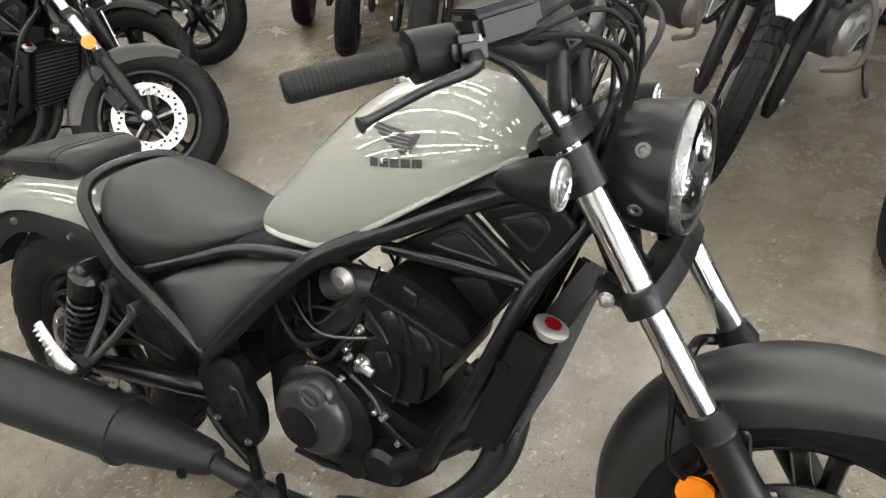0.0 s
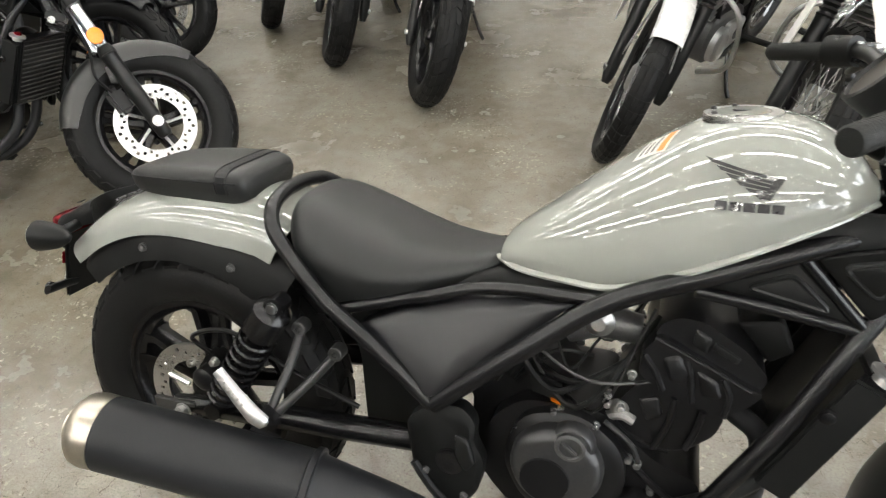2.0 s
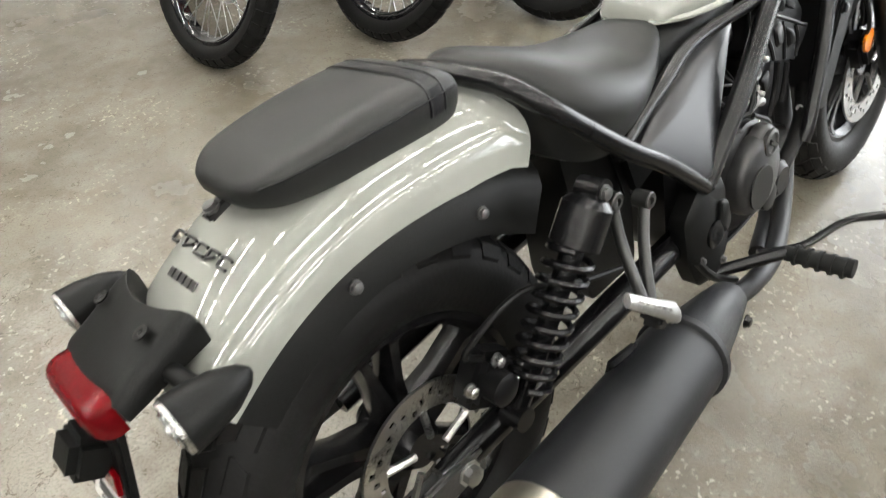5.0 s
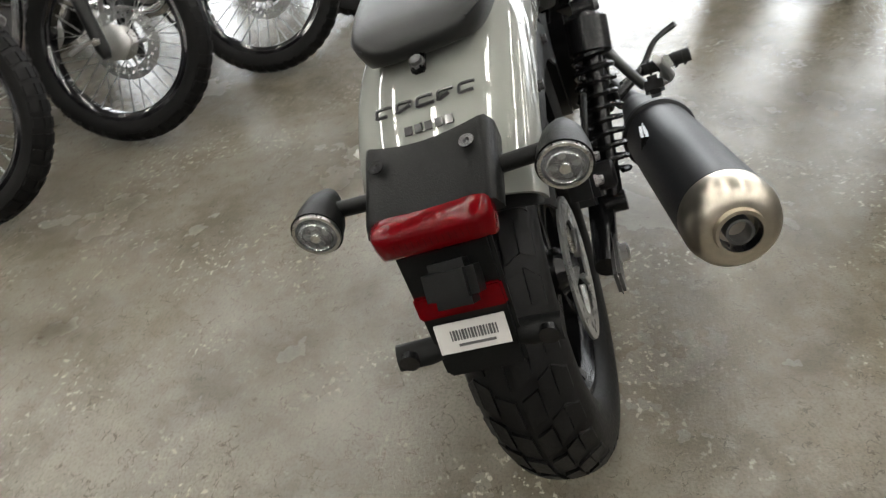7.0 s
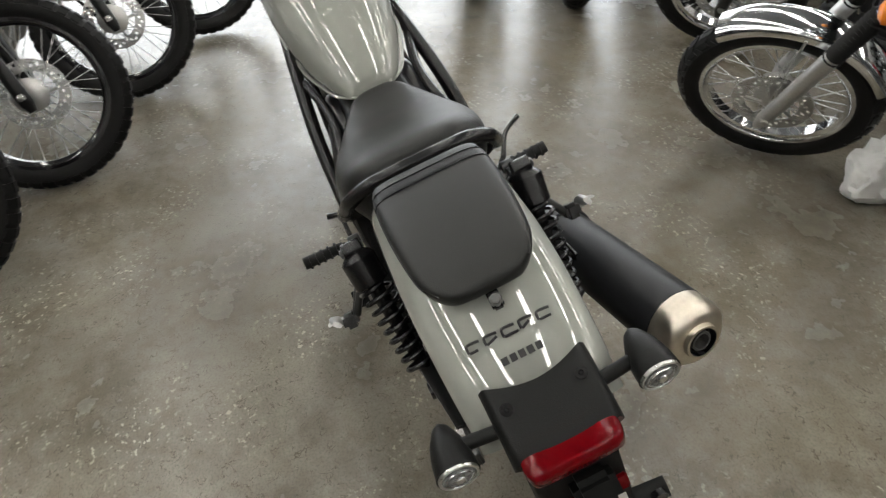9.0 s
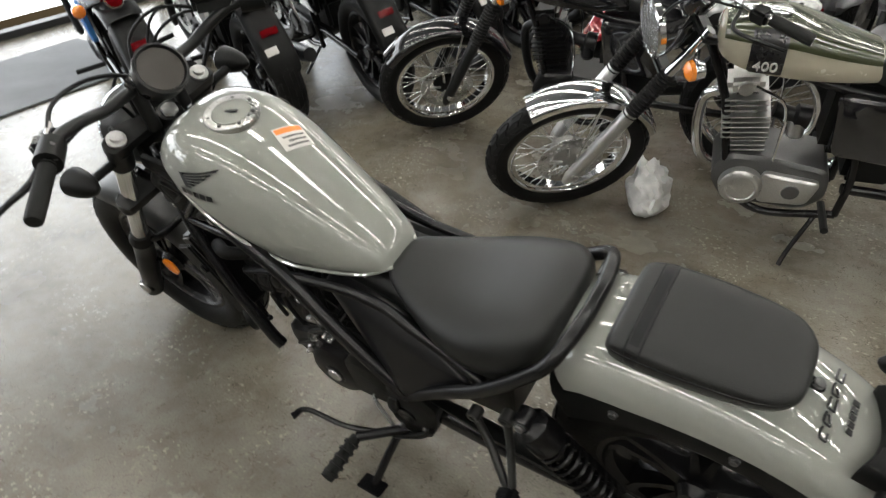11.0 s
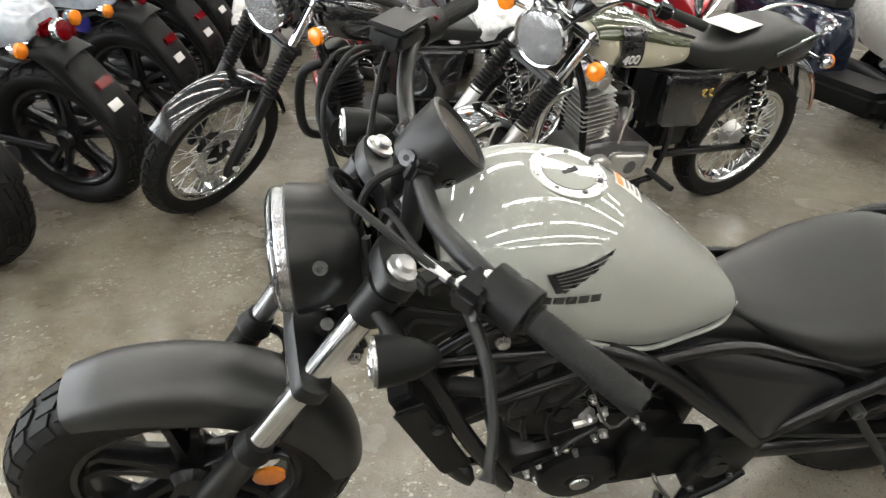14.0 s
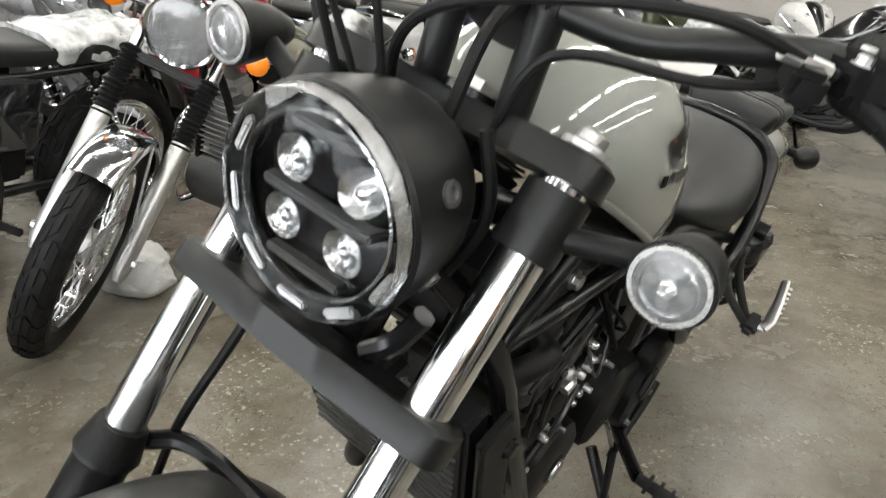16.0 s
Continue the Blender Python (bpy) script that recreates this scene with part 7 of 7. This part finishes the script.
slab("wall_north", (X1 - X0, 0.15, H), ((X0 + X1) / 2, Y1 + 0.075, H / 2), M_WALL, "plain painted wall", "wall")
# shop front: glazed opening from floor to 2.7 m
slab("wall_east", (0.15, 2.2, H), (X1 + 0.075, Y1 - 1.1, H / 2), M_WALL, "plain painted wall beside the shop front", "wall")
slab("wall_east_lintel", (0.15, Y1 - 2.2 - Y0, H - 2.7), (X1 + 0.075, (Y0 + Y1 - 2.2) / 2, 2.7 + (H - 2.7) / 2), M_WALL, "wall above the shop front", "wall")
n_bay = 6
for k in range(n_bay + 1):
    y = Y0 + 0.03 + (Y1 - 2.2 - Y0 - 0.06) * k / n_bay
    slab("window_post", (0.08, 0.06, 2.7), (X1 + 0.04, y, 1.35), M_DARKFRAME, "dark metal shop-front post", "window frame", 0.004)
slab("window_sill", (0.10, Y1 - 2.2 - Y0, 0.05), (X1 + 0.05, (Y0 + Y1 - 2.2) / 2, 0.025), M_DARKFRAME, "dark metal shop-front threshold", "window frame", 0.004)
slab("backdrop", (0.05, 14.0, 5.0), (X1 + 2.5, 0, 2.0), M_DAY, "bright daylit street outside", "backdrop")
area("daylight", Matrix.Translation((X1 - 0.05, (Y0 + Y1 - 2.2) / 2, 1.4)) @ pose(0, 0, 0, 0, 90, 0), 2.5, Y1 - 2.4 - Y0, DAY_POWER, (0.90, 0.96, 1.0))
door_mat = part("door_mat", box((0.9, 1.4, 0.012), (4.3, -0.9, 0.006), (0, 0, 0), 0.004), M_MAT)
tagged(door_mat, "grey ribbed door mat on the concrete floor", "mat")


# ceiling lights in rows along the room
def tube_light(x, y):
    e = thing("ceiling_light", "long white ceiling light with two lit tubes", "light", "ceiling lights", pose(x, y, H))
    part("light_body", box((1.28, 0.13, 0.045), (0, 0, -0.0225), (0, 0, 0), 0.008), M_WHITE, e)
    for y in (-0.045, 0.045):
        part("tube", lathe([(-0.60, 0.006), (-0.598, 0.015), (0.598, 0.015), (0.60, 0.006)], (0, y, -0.066), (1, 0, 0), 10), M_TUBE, e, "lit white tube")
        for x in (-0.61, 0.61):
            part("tube_holder", box((0.02, 0.03, 0.05), (x, y, -0.064), (0, 0, 0), 0.004), M_WHITE, e)
    return e


first = tube_light(-4.6, -4.6)
for i in range(7):
    for j in range(7):
        if i or j:
            copy_thing(first, pose(-4.6 + i * 1.42, -4.6 + j * 1.55, H))

# plastic bag under the retro bike
rnd = random.Random(3)
bm = bmesh.new()
bmesh.ops.create_icosphere(bm, subdivisions=4, radius=1)
for v in bm.verts:
    k = 1 + 0.22 * noise.noise(v.co * 2.1) + 0.12 * noise.noise(v.co * 5)
    v.co = Vector((v.co.x * 0.085 * k, v.co.y * 0.15 * k, max(0.002, (v.co.z + 0.72) * 0.11 * k)))
bag = part("plastic_bag", moved(bm, pose(0.55, -1.43, 0, 0, 0, 15)), M_BAG)
tagged(bag, "crumpled white plastic bag on the floor", "bag")
